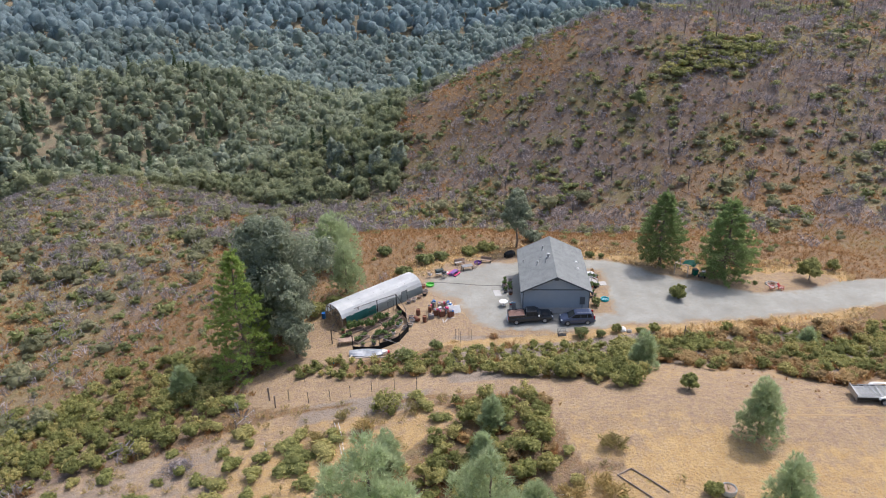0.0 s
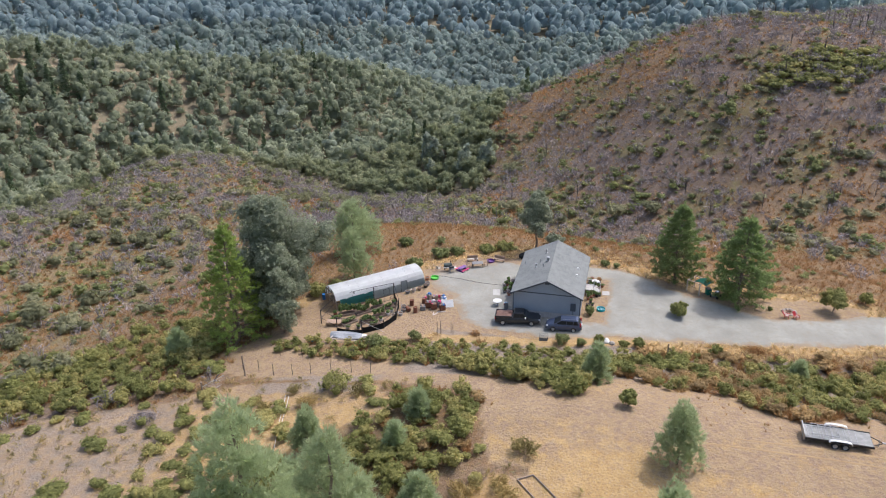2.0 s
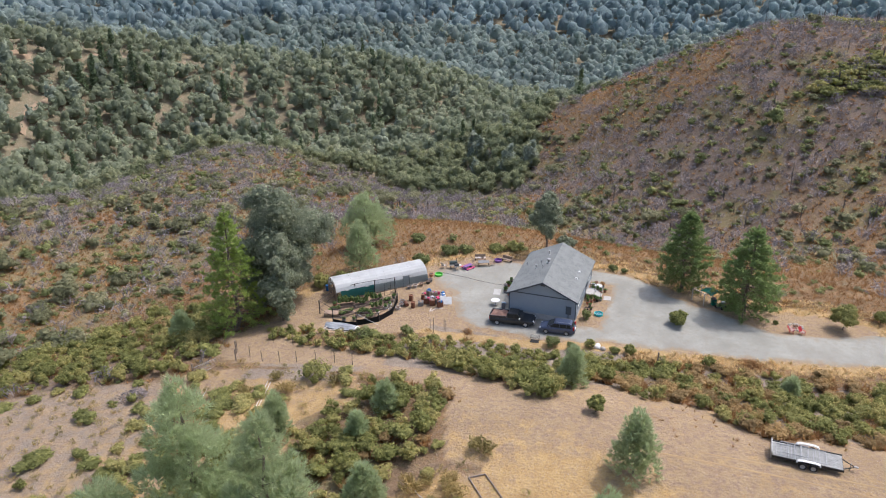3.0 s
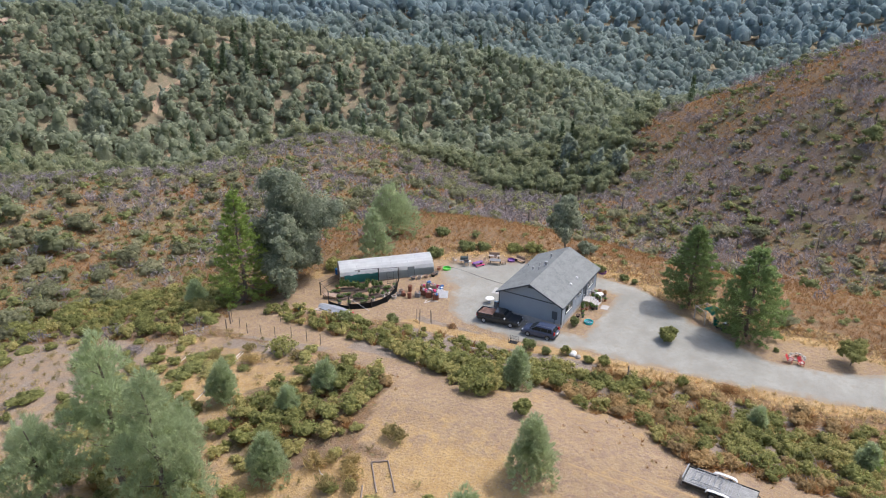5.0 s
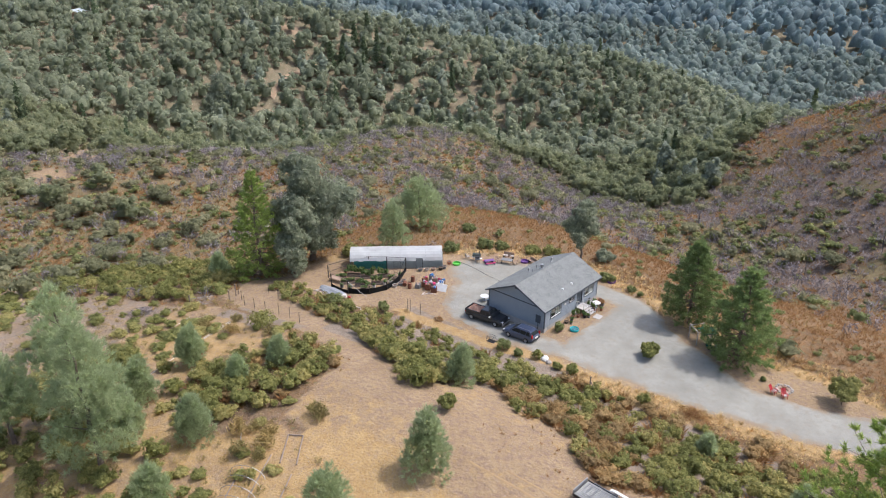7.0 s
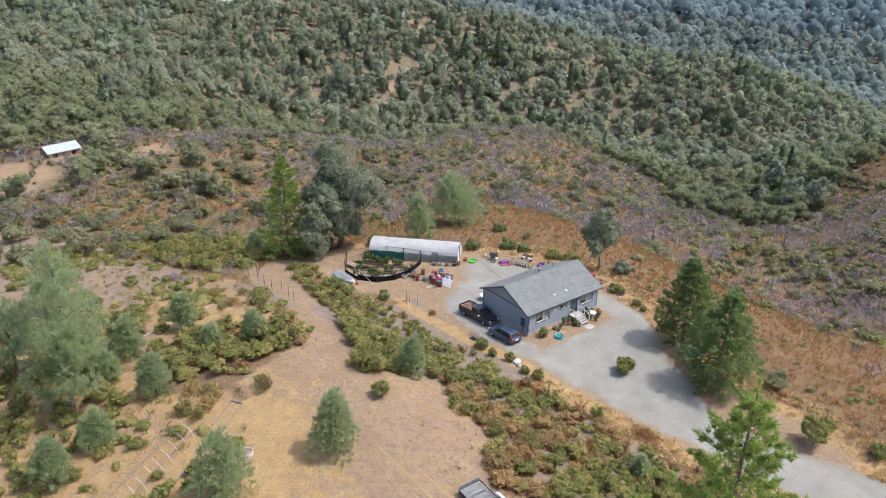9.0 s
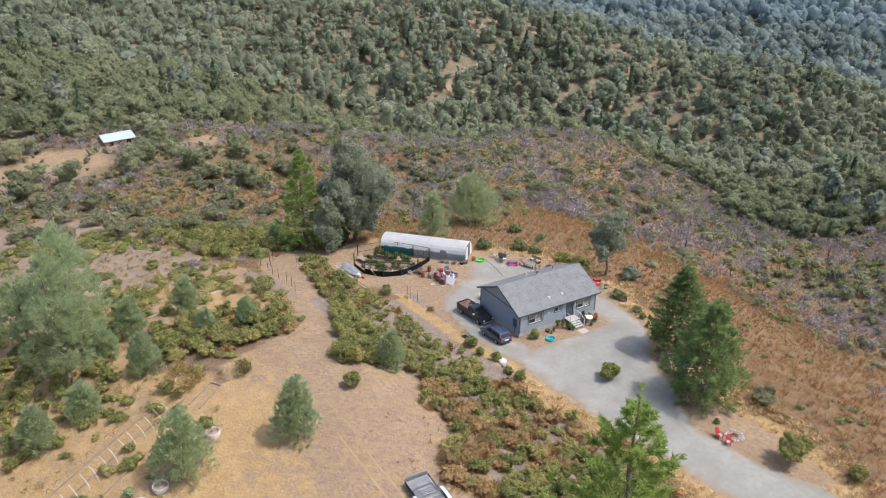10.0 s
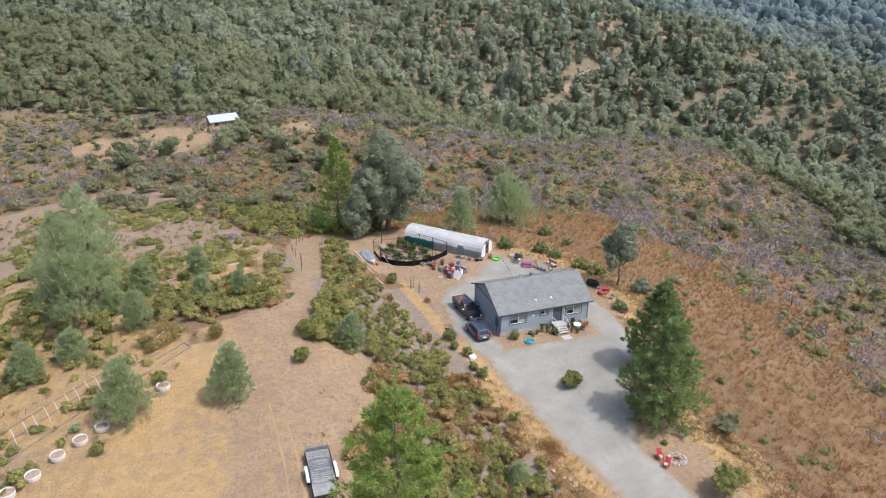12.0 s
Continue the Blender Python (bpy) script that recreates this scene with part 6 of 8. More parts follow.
    for a, b in zip(rows, rows[1:]):
        for k in range(8):
            bm.faces.new((a[k], b[k], b[k + 1], a[k + 1]))
    bmesh.ops.solidify(bm, geom=bm.faces[:], thickness=0.12)
    part("cover", bm, surface("pinkish_brown_tarp", (0.42, 0.25, 0.19), (0.50, 0.32, 0.25), 0.7, scale=2, fine=18, bump=0.3), tarp)


def build_suv():
    t = thing("sport_utility_car", "dark blue-grey sport utility car parked by the house", "car", (2.64, -1.92, land_at(2.64, -1.92)), 182.0)
    t.matrix_world = t.matrix_world @ pose(0, 0, 0, 0, 1.6, 0)
    paint = car_paint("slate_blue_car_paint", (0.050, 0.066, 0.115))
    part("body", hull([(-2.28, 0.78, 0.85, 0.5, 0.75, 0.92), (-2.1, 0.86, 0.9, 0.34, 0.85, 1.02), (-0.6, 0.88, 0.92, 0.28, 0.9, 1.06), (0.9, 0.88, 0.92, 0.28, 0.86, 1.03), (1.75, 0.85, 0.89, 0.3, 0.78, 0.93), (2.15, 0.76, 0.82, 0.34, 0.64, 0.78), (2.28, 0.62, 0.7, 0.4, 0.56, 0.66)]), paint, t)
    part("cabin", loft([[(-2.22, -0.86, 1.0), (-2.22, 0.86, 1.0), (1.25, 0.86, 1.02), (1.25, -0.86, 1.02)], [(-1.85, -0.68, 1.56), (-1.85, 0.68, 1.56), (0.3, 0.7, 1.58), (0.3, -0.7, 1.58)], [(-1.6, -0.58, 1.64), (-1.6, 0.58, 1.64), (0.1, 0.6, 1.66), (0.1, -0.6, 1.66)]]), paint, t)
    for s in (-1, 1):
        for a, b, c, d in ((-1.88, -1.28, -1.34, -1.72), (-1.22, -0.42, -0.42, -1.28), (-0.36, 0.95, 0.3, -0.36)):
            panel(t, "side_window", [(a, s * 0.852, 1.08), (b, s * 0.855, 1.08), (c, s * 0.725, 1.52), (d, s * 0.72, 1.52)], DARK_GLASS)
        part("mirror", boxed(0.75, s * 0.9, 1.04, 0.92, s * 1.05, 1.2, bevel=0.03), paint, t)
        part("roof_rail", tubed([(-1.7, s * 0.56, 1.66), (-1.6, s * 0.56, 1.71), (0.0, s * 0.57, 1.72), (0.1, s * 0.57, 1.67)], 0.022), STEEL, t, "silver roof rail")
        for x in (-1.32, 1.32):
            wheel(t, x, s * 0.85, 0.35, 0.23, s)
        part("headlight", boxed(1.95, s * 0.52, 0.68, 2.2, s * 0.8, 0.82, bevel=0.04), CLEAR_LENS, t)
        part("tail_light", boxed(-2.29, s * 0.68, 0.86, -2.1, s * 0.9, 1.3, bevel=0.03), RED_LENS, t, "tall red tail light")
    panel(t, "windscreen", [(1.2, -0.76, 1.06), (1.2, 0.76, 1.06), (0.38, 0.62, 1.55), (0.38, -0.62, 1.55)], DARK_GLASS)
    panel(t, "rear_window", [(-2.17, 0.7, 1.1), (-2.17, -0.7, 1.1), (-1.92, -0.58, 1.5), (-1.92, 0.58, 1.5)], DARK_GLASS)
    part("bumper", boxed(-2.36, -0.84, 0.42, -2.2, 0.84, 0.66, bevel=0.05), BLACK, t)
    part("bumper", boxed(2.12, -0.76, 0.32, 2.32, 0.76, 0.52, bevel=0.05), BLACK, t)
    part("plate_blank", boxed(-2.38, -0.26, 0.72, -2.285, 0.26, 0.86), WHITE, t)


GREY_DECK = surface("grey_weathered_deck", (0.33, 0.33, 0.31), (0.24, 0.24, 0.23), 0.85, scale=2.2, fine=30, bump=0.2)


def build_trailer():
    z = land_at(29.5, -26.6)
    t = thing("flatbed_trailer", "flat twin-axle car trailer with a wooden deck and loose steel frames", "trailer", (29.5, -26.6, z), -2.0)
    part("chassis", boxed(-2.9, -1.03, 0.52, 2.75, 1.03, 0.62, bevel=0.02), BLACK, t)
    for k in range(10):
        y = -1.0 + 0.2 * k
        part("plank", boxed(-2.85, y + 0.006, 0.622, 2.7, y + 0.194, 0.662), GREY_DECK, t)
    for s in (-1, 1):
        part("side_rail", boxed(-2.9, s * 1.04, 0.5, 2.75, s * 1.1, 0.72), BLACK, t)
        f = part("mudguard", extruded([(-0.98, 0.66), (-0.86, 0.86), (-0.5, 0.94), (0.5, 0.94), (0.86, 0.86), (0.98, 0.66), (0.93, 0.64), (0.8, 0.8), (0.48, 0.88), (-0.48, 0.88), (-0.8, 0.8), (-0.93, 0.64)], s * 0.26, "y", at=s * 1.1), WHITE, t, "white mudguard")
        for x in (-0.42, 0.42):
            wheel(t, x, s * 1.23, 0.34, 0.2, s)
    part("drawbar", tubed([(2.7, -0.7, 0.56), (3.7, 0, 0.5), (2.7, 0.7, 0.56)], 0.05), BLACK, t)
    part("coupler", boxed(3.6, -0.07, 0.46, 3.95, 0.07, 0.58, bevel=0.02), STEEL, t)
    part("jack", tubed([(3.35, 0, 0.0), (3.35, 0, 0.85)], 0.04), STEEL, t)
    part("tail_ramp", boxed(-2.99, -1.0, 0.3, -2.91, 1.0, 1.0), STEEL, t)
    for k, (x0, x1, y0, y1, dz) in enumerate(((-2.6, -0.9, -0.8, 0.75, 0.0), (-1.6, 0.6, -0.95, 0.9, 0.06), (-0.6, 1.4, -0.9, 0.85, 0.12), (-2.2, 0.0, -0.6, 0.95, 0.18))):
        zz = 0.69 + dz
        f = part("gate_panel", tubed([(x0, y0, zz), (x1, y0, zz), (x1, y1, zz), (x0, y1, zz), (x0, y0, zz)], 0.028), STEEL, t, "galvanised steel panel lying on the deck")
        for j in range(3):
            x = x0 + (x1 - x0) * (j + 1) / 4
            part("cross_bar", tubed([(x, y0, zz), (x, y1, zz)], 0.02), STEEL, f)


build_pickup()
build_suv()
build_trailer()

# ---- hoop house and fenced garden ----
def film(name, colour, through, rough=0.5):
    """Milky plastic film that lets part of the light pass."""
    m, nodes, links, b = shader(name, rough, 0, 0.4)
    c = mixed(nodes, links, noisy(nodes, links, 0.8, 5), colour, tuple(0.86 * v for v in colour))
    links.new(c, b.inputs["Base Color"])
    tr = nodes.new("ShaderNodeBsdfTranslucent")
    links.new(c, tr.inputs[0])
    mix = nodes.new("ShaderNodeMixShader")
    mix.inputs[0].default_value = through
    links.new(b.outputs[0], mix.inputs[1])
    links.new(tr.outputs[0], mix.inputs[2])
    links.new(mix.outputs[0], nodes["Material Output"].inputs[0])
    return m


FILM = film("milky_greenhouse_film", (0.80, 0.81, 0.80), 0.12)
CLOUDY = film("cloudy_clear_film", (0.42, 0.47, 0.47), 0.5)
TEAL_CLOTH = film("teal_shade_cloth", (0.05, 0.22, 0.20), 0.3, 0.8)
BLACK_CLOTH = film("black_shade_cloth", (0.016, 0.018, 0.019), 0.1, 0.9)
GREEN_TARP = film("green_tarp", (0.02, 0.20, 0.14), 0.25, 0.5)
BLUE = surface("blue_plastic", (0.02, 0.12, 0.34), (0.03, 0.15, 0.38), 0.4, scale=4, fine=30, bump=0.03)
TERRACOTTA = surface("terracotta", (0.34, 0.13, 0.07), (0.42, 0.20, 0.12), 0.85, scale=5, fine=30)
GREYPOT = surface("grey_plastic", (0.24, 0.24, 0.24), (0.16, 0.16, 0.16), 0.6, scale=5, fine=30)
SOIL = surface("potting_soil", (0.09, 0.06, 0.045), (0.14, 0.10, 0.07), 0.95, scale=6, fine=40)
PINK = surface("pink_plastic", (0.62, 0.06, 0.16), (0.55, 0.05, 0.14), 0.45, scale=4, fine=30, bump=0.03)
PURPLE = surface("purple_plastic", (0.16, 0.07, 0.24), (0.20, 0.10, 0.28), 0.5, scale=4, fine=30, bump=0.03)
RED = surface("red_paint", (0.48, 0.03, 0.04), (0.40, 0.03, 0.035), 0.5, scale=4, fine=30, bump=0.03)
CLAY = surface("dusty_brown_fabric", (0.30, 0.21, 0.15), (0.38, 0.28, 0.21), 0.9, scale=3, fine=24)
STONE = surface("pale_field_stone", (0.46, 0.42, 0.37), (0.34, 0.31, 0.28), 0.9, scale=5, fine=30, vary=0.25)


def build_hoop_house():
    L, W, H = 13.95, 4.3, 2.6
    t = thing("hoop_house", "long arched greenhouse of milky white plastic film", "greenhouse", (-28.7, -2.8, -1.15), 44.0)

    def arch(x, grow=0.0, n=12, a0=0.0, a1=math.pi):
        pts = []
        for k in range(n + 1):
            a = a0 + (a1 - a0) * k / n
            c, s = math.cos(a), math.sin(a)
            pts.append((x, W / 2 + (W / 2 + grow) * math.copysign(abs(c) ** 0.8, c) * -1, (H + grow) * abs(s) ** 0.75))
        return pts

    def skin(x0, x1, a0, a1, grow, n=10, steps=9):
        bm = bmesh.new()
        rows = []
        for i in range(steps + 1):
            x = x0 + (x1 - x0) * i / steps
            rows.append([bm.verts.new(p) for p in arch(x, grow + 0.012 * math.sin(i * 2.4), n, a0, a1)])
        for a, b in zip(rows, rows[1:]):
            for k in range(n):
                bm.faces.new((a[k], b[k], b[k + 1], a[k + 1]))
        bmesh.ops.solidify(bm, geom=bm.faces[:], thickness=0.02)
        return bm

    part("cover", skin(0, L, 0.42, math.pi - 0.15, 0.03), FILM, t, "milky white film over the hoops")
    part("side_film", skin(5.6, L, 0.02, 0.44, 0.03, 4), CLOUDY, t, "cloudy clear lower side film")
    part("shade_cloth", skin(0.6, 5.6, 0.02, 0.46, 0.035, 4), TEAL_CLOTH, t, "teal shade cloth on the lower side")
    for k in range(12):
        part("hoop", tubed(arch(L * k / 11), 0.025, 5), STEEL, t)
    part("baseboard", boxed(0, -0.05, -0.4, L, 0.0, 0.22), WOOD, t)
    part("baseboard", boxed(0, W, -0.4, L, W + 0.05, 0.22), WOOD, t)
    part("ridge_bar", tubed([(0, W / 2, H - 0.03), (L, W / 2, H - 0.03)], 0.025), STEEL, t)
    for x, name in ((0.0, "west"), (L, "east")):
        for y in (0.7, 1.6, 2.8, 3.7):
            top = H * (1 - (abs(y - W / 2) / (W / 2)) ** 2.4) ** 0.5
            part("stud", boxed(x - 0.045, y - 0.045, 0, x + 0.045, y + 0.045, top - 0.03), WOOD, t)
        part("cross_rail", boxed(x - 0.05, 0.15, 0.95, x + 0.04, W - 0.15, 1.05), WOOD, t)
        part("cross_rail", boxed(x - 0.05, 0.5, 1.95, x + 0.04, W - 0.5, 2.05), WOOD, t)
    part("end_board", boxed(-0.07, 0.1, 0.0, -0.05, 1.55, 0.9), CLAY, t)
    part("end_board", boxed(-0.07, 2.85, 0.0, -0.05, W - 0.1, 0.9), CLAY, t)
    # sheeted half of the far end
    e = arch(L, -0.02, 12)
    part("end_film", extruded([(p[1], p[2]) for p in e[:5]] + [(1.55, 2.3), (1.55, 0.0)], 0.015, "x", at=L + 0.05), FILM, t)
    part("end_film", extruded([(2.85, 0.0), (2.85, 2.3)] + [(p[1], p[2]) for p in e[8:]], 0.015, "x", at=L + 0.05), FILM, t)
    d = part("door", boxed(10.0, -0.16, 0.02, 10.95, -0.11, 1.9), CLOUDY, t, "film-covered side door")
    part("door_frame", tubed([(10.0, -0.18, 0.02), (10.0, -0.18, 1.9), (10.95, -0.18, 1.9), (10.95, -0.18, 0.02)], 0.03), BLACK, d)


build_hoop_house()


def pot(name, x, y, r, h, material, label, plant=None, plant_h=0.6, seed=0, base=None, group=""):
    t = thing(name, label, "pot", (x, y, land_at(x, y) if base is None else base), 37.0 * seed, group)
    part("body", lathe([(0, 0.0), (r * 0.74, 0.0), (r, h * 0.92), (r * 1.08, h * 0.93), (r * 1.08, h), (r * 0.92, h), (r * 0.9, h * 0.84), (0, h * 0.84)], 14), material, t)
    part("soil", lathe([(0, h * 0.845), (r * 0.88, h * 0.845), (r * 0.88, h * 0.87), (0, h * 0.885)], 14), SOIL, t)
    if plant:
        rng = np.random.default_rng(300 + seed)
        v, f = bushy(rng, 90, 0.11, 5, 0.9)
        v = v * np.array([r * 2.6, r * 2.6, plant_h]) + np.array([0, 0, h * 0.86])
        from_arrays("plant", v, f, plant, np.full(len(v), 0.5), t)
    return t


def drum(x, y, material, label, lying=False, turn=0.0, z=0.0):
    t = thing("steel_drum", label, "drum", (x, y, land_at(x, y) + z), turn, "drums")
    bm = lathe([(0, 0.0), (0.27, 0.0), (0.29, 0.02), (0.29, 0.28), (0.305, 0.3), (0.29, 0.32), (0.29, 0.58), (0.305, 0.6), (0.29, 0.62), (0.29, 0.86), (0.27, 0.86), (0.27, 0.8), (0, 0.8)], 16)
    if lying:
        bm.transform(Matrix.Translation((0, 0, 0.3)) @ Matrix.Rotation(radians(90), 4, "X"))
    part("body", bm, material, t)
    return t


def build_garden():
    t = thing("garden_fence", "black post-and-rail garden cage with shade cloth round it", "fence", (0, 0, 0))
    corners = [(-29.3, -2.1), (-29.6, -6.3), (-26.5, -8.3), (-23.1, -8.1), (-20.7, -6.2), (-19.8, -3.7), (-20.4, -0.5), (-22.0, 2.4), (-24.5, 0.9), (-26.9, -0.6)]
    tall = [1.8, 2.1, 2.3, 2.1, 1.3, 1.3, 1.6, 2.3, 2.3, 2.2]
    for (x, y), h in zip(corners, tall):
        z = land_at(x, y)
        part("post", boxed(x - 0.05, y - 0.05, z - 0.1, x + 0.05, y + 0.05, z + h), BLACK, t)
    for k, ((a, b), (c, d)) in enumerate(zip(corners, corners[1:] + corners[:1])):
        za, zb = land_at(a, b), land_at(c, d)
        ha, hb = tall[k], tall[(k + 1) % len(tall)]
        part("rail", tubed([(a, b, za + ha - 0.03), (c, d, zb + hb - 0.03)], 0.035, 5), BLACK if k not in (2, 5) else WOOD, t)
        if k in (2, 3, 4, 5, 6):
            bm = bmesh.new()
            n = 8
            low = [bm.verts.new((a + (c - a) * i / n, b + (d - b) * i / n, za + 0.03)) for i in range(n + 1)]
            high = [bm.verts.new((a + (c - a) * i / n, b + (d - b) * i / n, za + (0.95 if k > 2 else 0.7) - 0.14 * math.sin(math.pi * i / n))) for i in range(n + 1)]
            for i in range(n):
                bm.faces.new((low[i], low[i + 1], high[i + 1], high[i]))
            bmesh.ops.solidify(bm, geom=bm.faces[:], thickness=0.015)
            part("shade_cloth", bm, BLACK_CLOTH, t, "black shade cloth skirt")
        elif k in (0, 1, 8, 9):
            part("rail", tubed([(a, b, za + 0.9), (c, d, zb + 0.9)], 0.025, 5), BLACK, t)
    part("brace", tubed([(-23.1, -8.1, land_at(-23.1, -8.1) + 1.9), (-20.4, -7.1, land_at(-20.4, -7.1) + 0.05)], 0.02, 5), WHITE, t)
    part("brace", tubed([(-26.5, -8.3, land_at(-26.5, -8.3) + 0.9), (-20.7, -6.2, land_at(-20.7, -6.2) + 0.9)], 0.03, 5), WOOD, t)
    gate = thing("garden_gate", "black steel garden gate frame beside the hoop house", "gate", (-23.0, 0.9), 44)
    part("gate_frame", tubed([(0, 0, 0.02), (0, 0, 1.9), (0.95, 0, 1.9), (0.95, 0, 0.02), (0, 0, 0.06)], 0.03, 5), BLACK, gate)
    part("gate_rail", tubed([(0, 0, 1.0), (0.95, 0, 1.0)], 0.025, 5), BLACK, gate)
    rng = np.random.default_rng(77)
    beds = [(-26.9, -3.3, 2.6, 1.3), (-24.8, -2.6, 2.4, 1.5), (-25.8, -5.7, 2.2, 0.8), (-23.5, -5.1, 2.0, 0.8), (-22.3, -3.2, 1.8, 1.1), (-23.3, -0.9, 1.9, 1.3), (-21.7, -0.6, 1.4, 0.6), (-22.1, -5.8, 1.4, 0.5), (-28.0, -5.2, 1.6, 0.5)]
    for k, (x, y, w, h) in enumerate(beds):
        b = thing("garden_bed", "raised wooden bed with leafy vegetable plants", "garden bed", (x, y, land_at(x, y)), 35 + 8 * (k % 3), "garden beds")
        part("box", boxed(-w / 2, -0.45, -0.05, w / 2, 0.45, 0.3, bevel=0.015), WOOD, b)
        part("soil", boxed(-w / 2 + 0.05, -0.4, 0.29, w / 2 - 0.05, 0.4, 0.315), SOIL, b)
        vs, fs, n = [], [], 0
        for j in range(int(w / 0.5)):
            v, f = bushy(rng, 70, 0.11, 5, 0.9)
            vs.append(v * np.array([0.85, 0.85, 1.25 * h * rng.uniform(0.6, 1.3)]) + np.array([-w / 2 + 0.3 + 0.5 * j, rng.uniform(-0.15, 0.15), 0.3]))
            fs.append(f + n)
            n += len(v)
        v = np.concatenate(vs)
        from_arrays("greenery", v, np.concatenate(fs), FLOWERS, np.repeat(rng.uniform(0, 1, len(v) // 3 + 1), 3)[: len(v)], b)
    for k, (x, y, m, r) in enumerate([(-21.3, -2.6, WHITE, 0.3), (-21.0, -1.8, WHITE, 0.26), (-21.7, -4.4, WHITE, 0.25), (-24.0, -6.9, GREYPOT, 0.3), (-25.4, -7.3, GREYPOT, 0.28), (-21.4, 0.5, GREYPOT, 0.3), (-28.6, -3.7, TERRACOTTA, 0.3)]):
        pot("plant_pot", x, y, r, 0.4, m, "round garden pot with a leafy plant", FLOWERS, 0.5, k, group="garden pots")
    for k, (x, y, m) in enumerate([(-19.6, -2.3, CONCRETE), (-19.5, -1.3, GREYPOT), (-19.7, -0.4, GREYPOT), (-20.3, -3.1, CONCRETE)]):
        pot("fabric_pot", x, y, 0.35, 0.42, m, "squat grey planting tub outside the garden", None, 0, 20 + k, group="tubs by the garden")
    b = thing("work_table", "low brown table inside the garden cage", "table", (-27.7, -6.4, land_at(-27.7, -6.4)), 10)
    part("tabletop", boxed(-1.0, -0.5, 0.55, 1.0, 0.5, 0.6, bevel=0.01), CLAY, b)
    for x in (-0.9, 0.9):
        for y in (-0.42, 0.42):
            part("leg", boxed(x - 0.04, y - 0.04, 0, x + 0.04, y + 0.04, 0.55), WOOD, b)


build_garden()


# ---- loose things about the yard ----
def pool(x, y, r, material, label, water=True):
    t = thing("paddling_pool", label, "paddling pool", (x, y, land_at(x, y) + 0.03), 0, "paddling pools")
    part("wall", lathe([(0, 0.01), (r * 0.86, 0.01), (r * 0.93, 0.26), (r, 0.27), (r, 0.24), (r * 0.98, 0.0), (0, 0.0)], 24), material, t)
    if water:
        m, nodes, links, b = shader("pool_water", 0.05, 0, 0.5)
        b.inputs["Base Color"].default_value = (0.25, 0.55, 0.58, 1)
        b.inputs["Transmission Weight"].default_value = 0.7
        part("water", lathe([(0, 0.13), (r * 0.895, 0.13), (r * 0.88, 0.06), (0, 0.06)], 24), m, t)


TEAL = surface("turquoise_plastic", (0.02, 0.42, 0.48), (0.03, 0.50, 0.55), 0.4, scale=4, fine=30, bump=0.03)
LIME = surface("lime_plastic", (0.14, 0.52, 0.08), (0.12, 0.45, 0.08), 0.4, scale=4, fine=30, bump=0.03)
pool(7.1, 3.4, 0.58, TEAL, "round turquoise plastic paddling pool on the gravel")
pool(-17.7, 9.1, 0.62, LIME, "round lime green plastic paddling pool", False)
pool(3.3, 19.1, 0.62, PURPLE, "round purple plastic paddling pool behind the house", False)
pool(-10.7, 17.0, 0.6, PURPLE, "dark purple plastic paddling pool by the benches", False)
pool(-28.4, -12.3, 0.4, TEAL, "small turquoise basin on the bare earth", False)

drum(-18.8, 0.6, RUST, "upright rusty brown steel drum")
drum(-17.8, -1.1, RUST, "upright rusty steel drum with a cut top")
drum(-19.2, -0.6, RUST, "rusty steel drum lying on its side", True, 40)
drum(-32.0, 0.5, BLUE, "blue plastic drum beside the hoop house")


def chair(x, y, turn, material, label, adirondack=False, group=""):
    t = thing("garden_chair", label, "chair", (x, y, land_at(x, y)), turn, group)
    s, lean = (0.36, 0.35) if adirondack else (0.44, 0.15)
    part("seat", boxed(-0.26, -0.26, s - 0.03, 0.26, 0.26, s, bevel=0.008), material, t)
    for k in range(5):
        x0 = -0.25 + 0.102 * k
        part("back_slat", loft([[(x0, 0.24, s), (x0 + 0.085, 0.24, s), (x0 + 0.085, 0.265, s), (x0, 0.265, s)], [(x0, 0.24 + lean, s + 0.55), (x0 + 0.085, 0.24 + lean, s + 0.55), (x0 + 0.085, 0.265 + lean, s + 0.55), (x0, 0.265 + lean, s + 0.55)]]), material, t)
    for a in (-0.26, 0.22):
        for b in (-0.26, 0.22):
            part("leg", boxed(a, b, 0, a + 0.04, b + 0.04, s - 0.03), material, t)
        part("armrest", boxed(a - 0.03, -0.3, s + 0.2, a + 0.09, 0.28, s + 0.225), material, t)
        part("arm_post", boxed(a, -0.26, s, a + 0.04, -0.22, s + 0.2), material, t)


def table(x, y, turn, length, width, height, top, label, legs=None):
    t = thing("table", label, "table", (x, y, land_at(x, y)), turn)
    part("tabletop", boxed(-length / 2, -width / 2, height - 0.04, length / 2, width / 2, height, bevel=0.01), top, t)
    for a in (-1, 1):
        for b in (-1, 1):
            part("leg", boxed(a * (length / 2 - 0.08) - 0.035, b * (width / 2 - 0.08) - 0.035, 0, a * (length / 2 - 0.08) + 0.035, b * (width / 2 - 0.08) + 0.035, height - 0.04), legs or top, t)
    return t


def round_table(x, y, r, top, label):
    t = thing("round_table", label, "table", (x, y, land_at(x, y)), 0)
    part("tabletop", lathe([(0, 0.70), (r, 0.70), (r, 0.735), (0, 0.74)], 20), top, t)
    part("pedestal", lathe([(0, 0), (0.26, 0), (0.24, 0.04), (0.05, 0.08), (0.05, 0.7), (0, 0.7)], 10), STEEL, t)


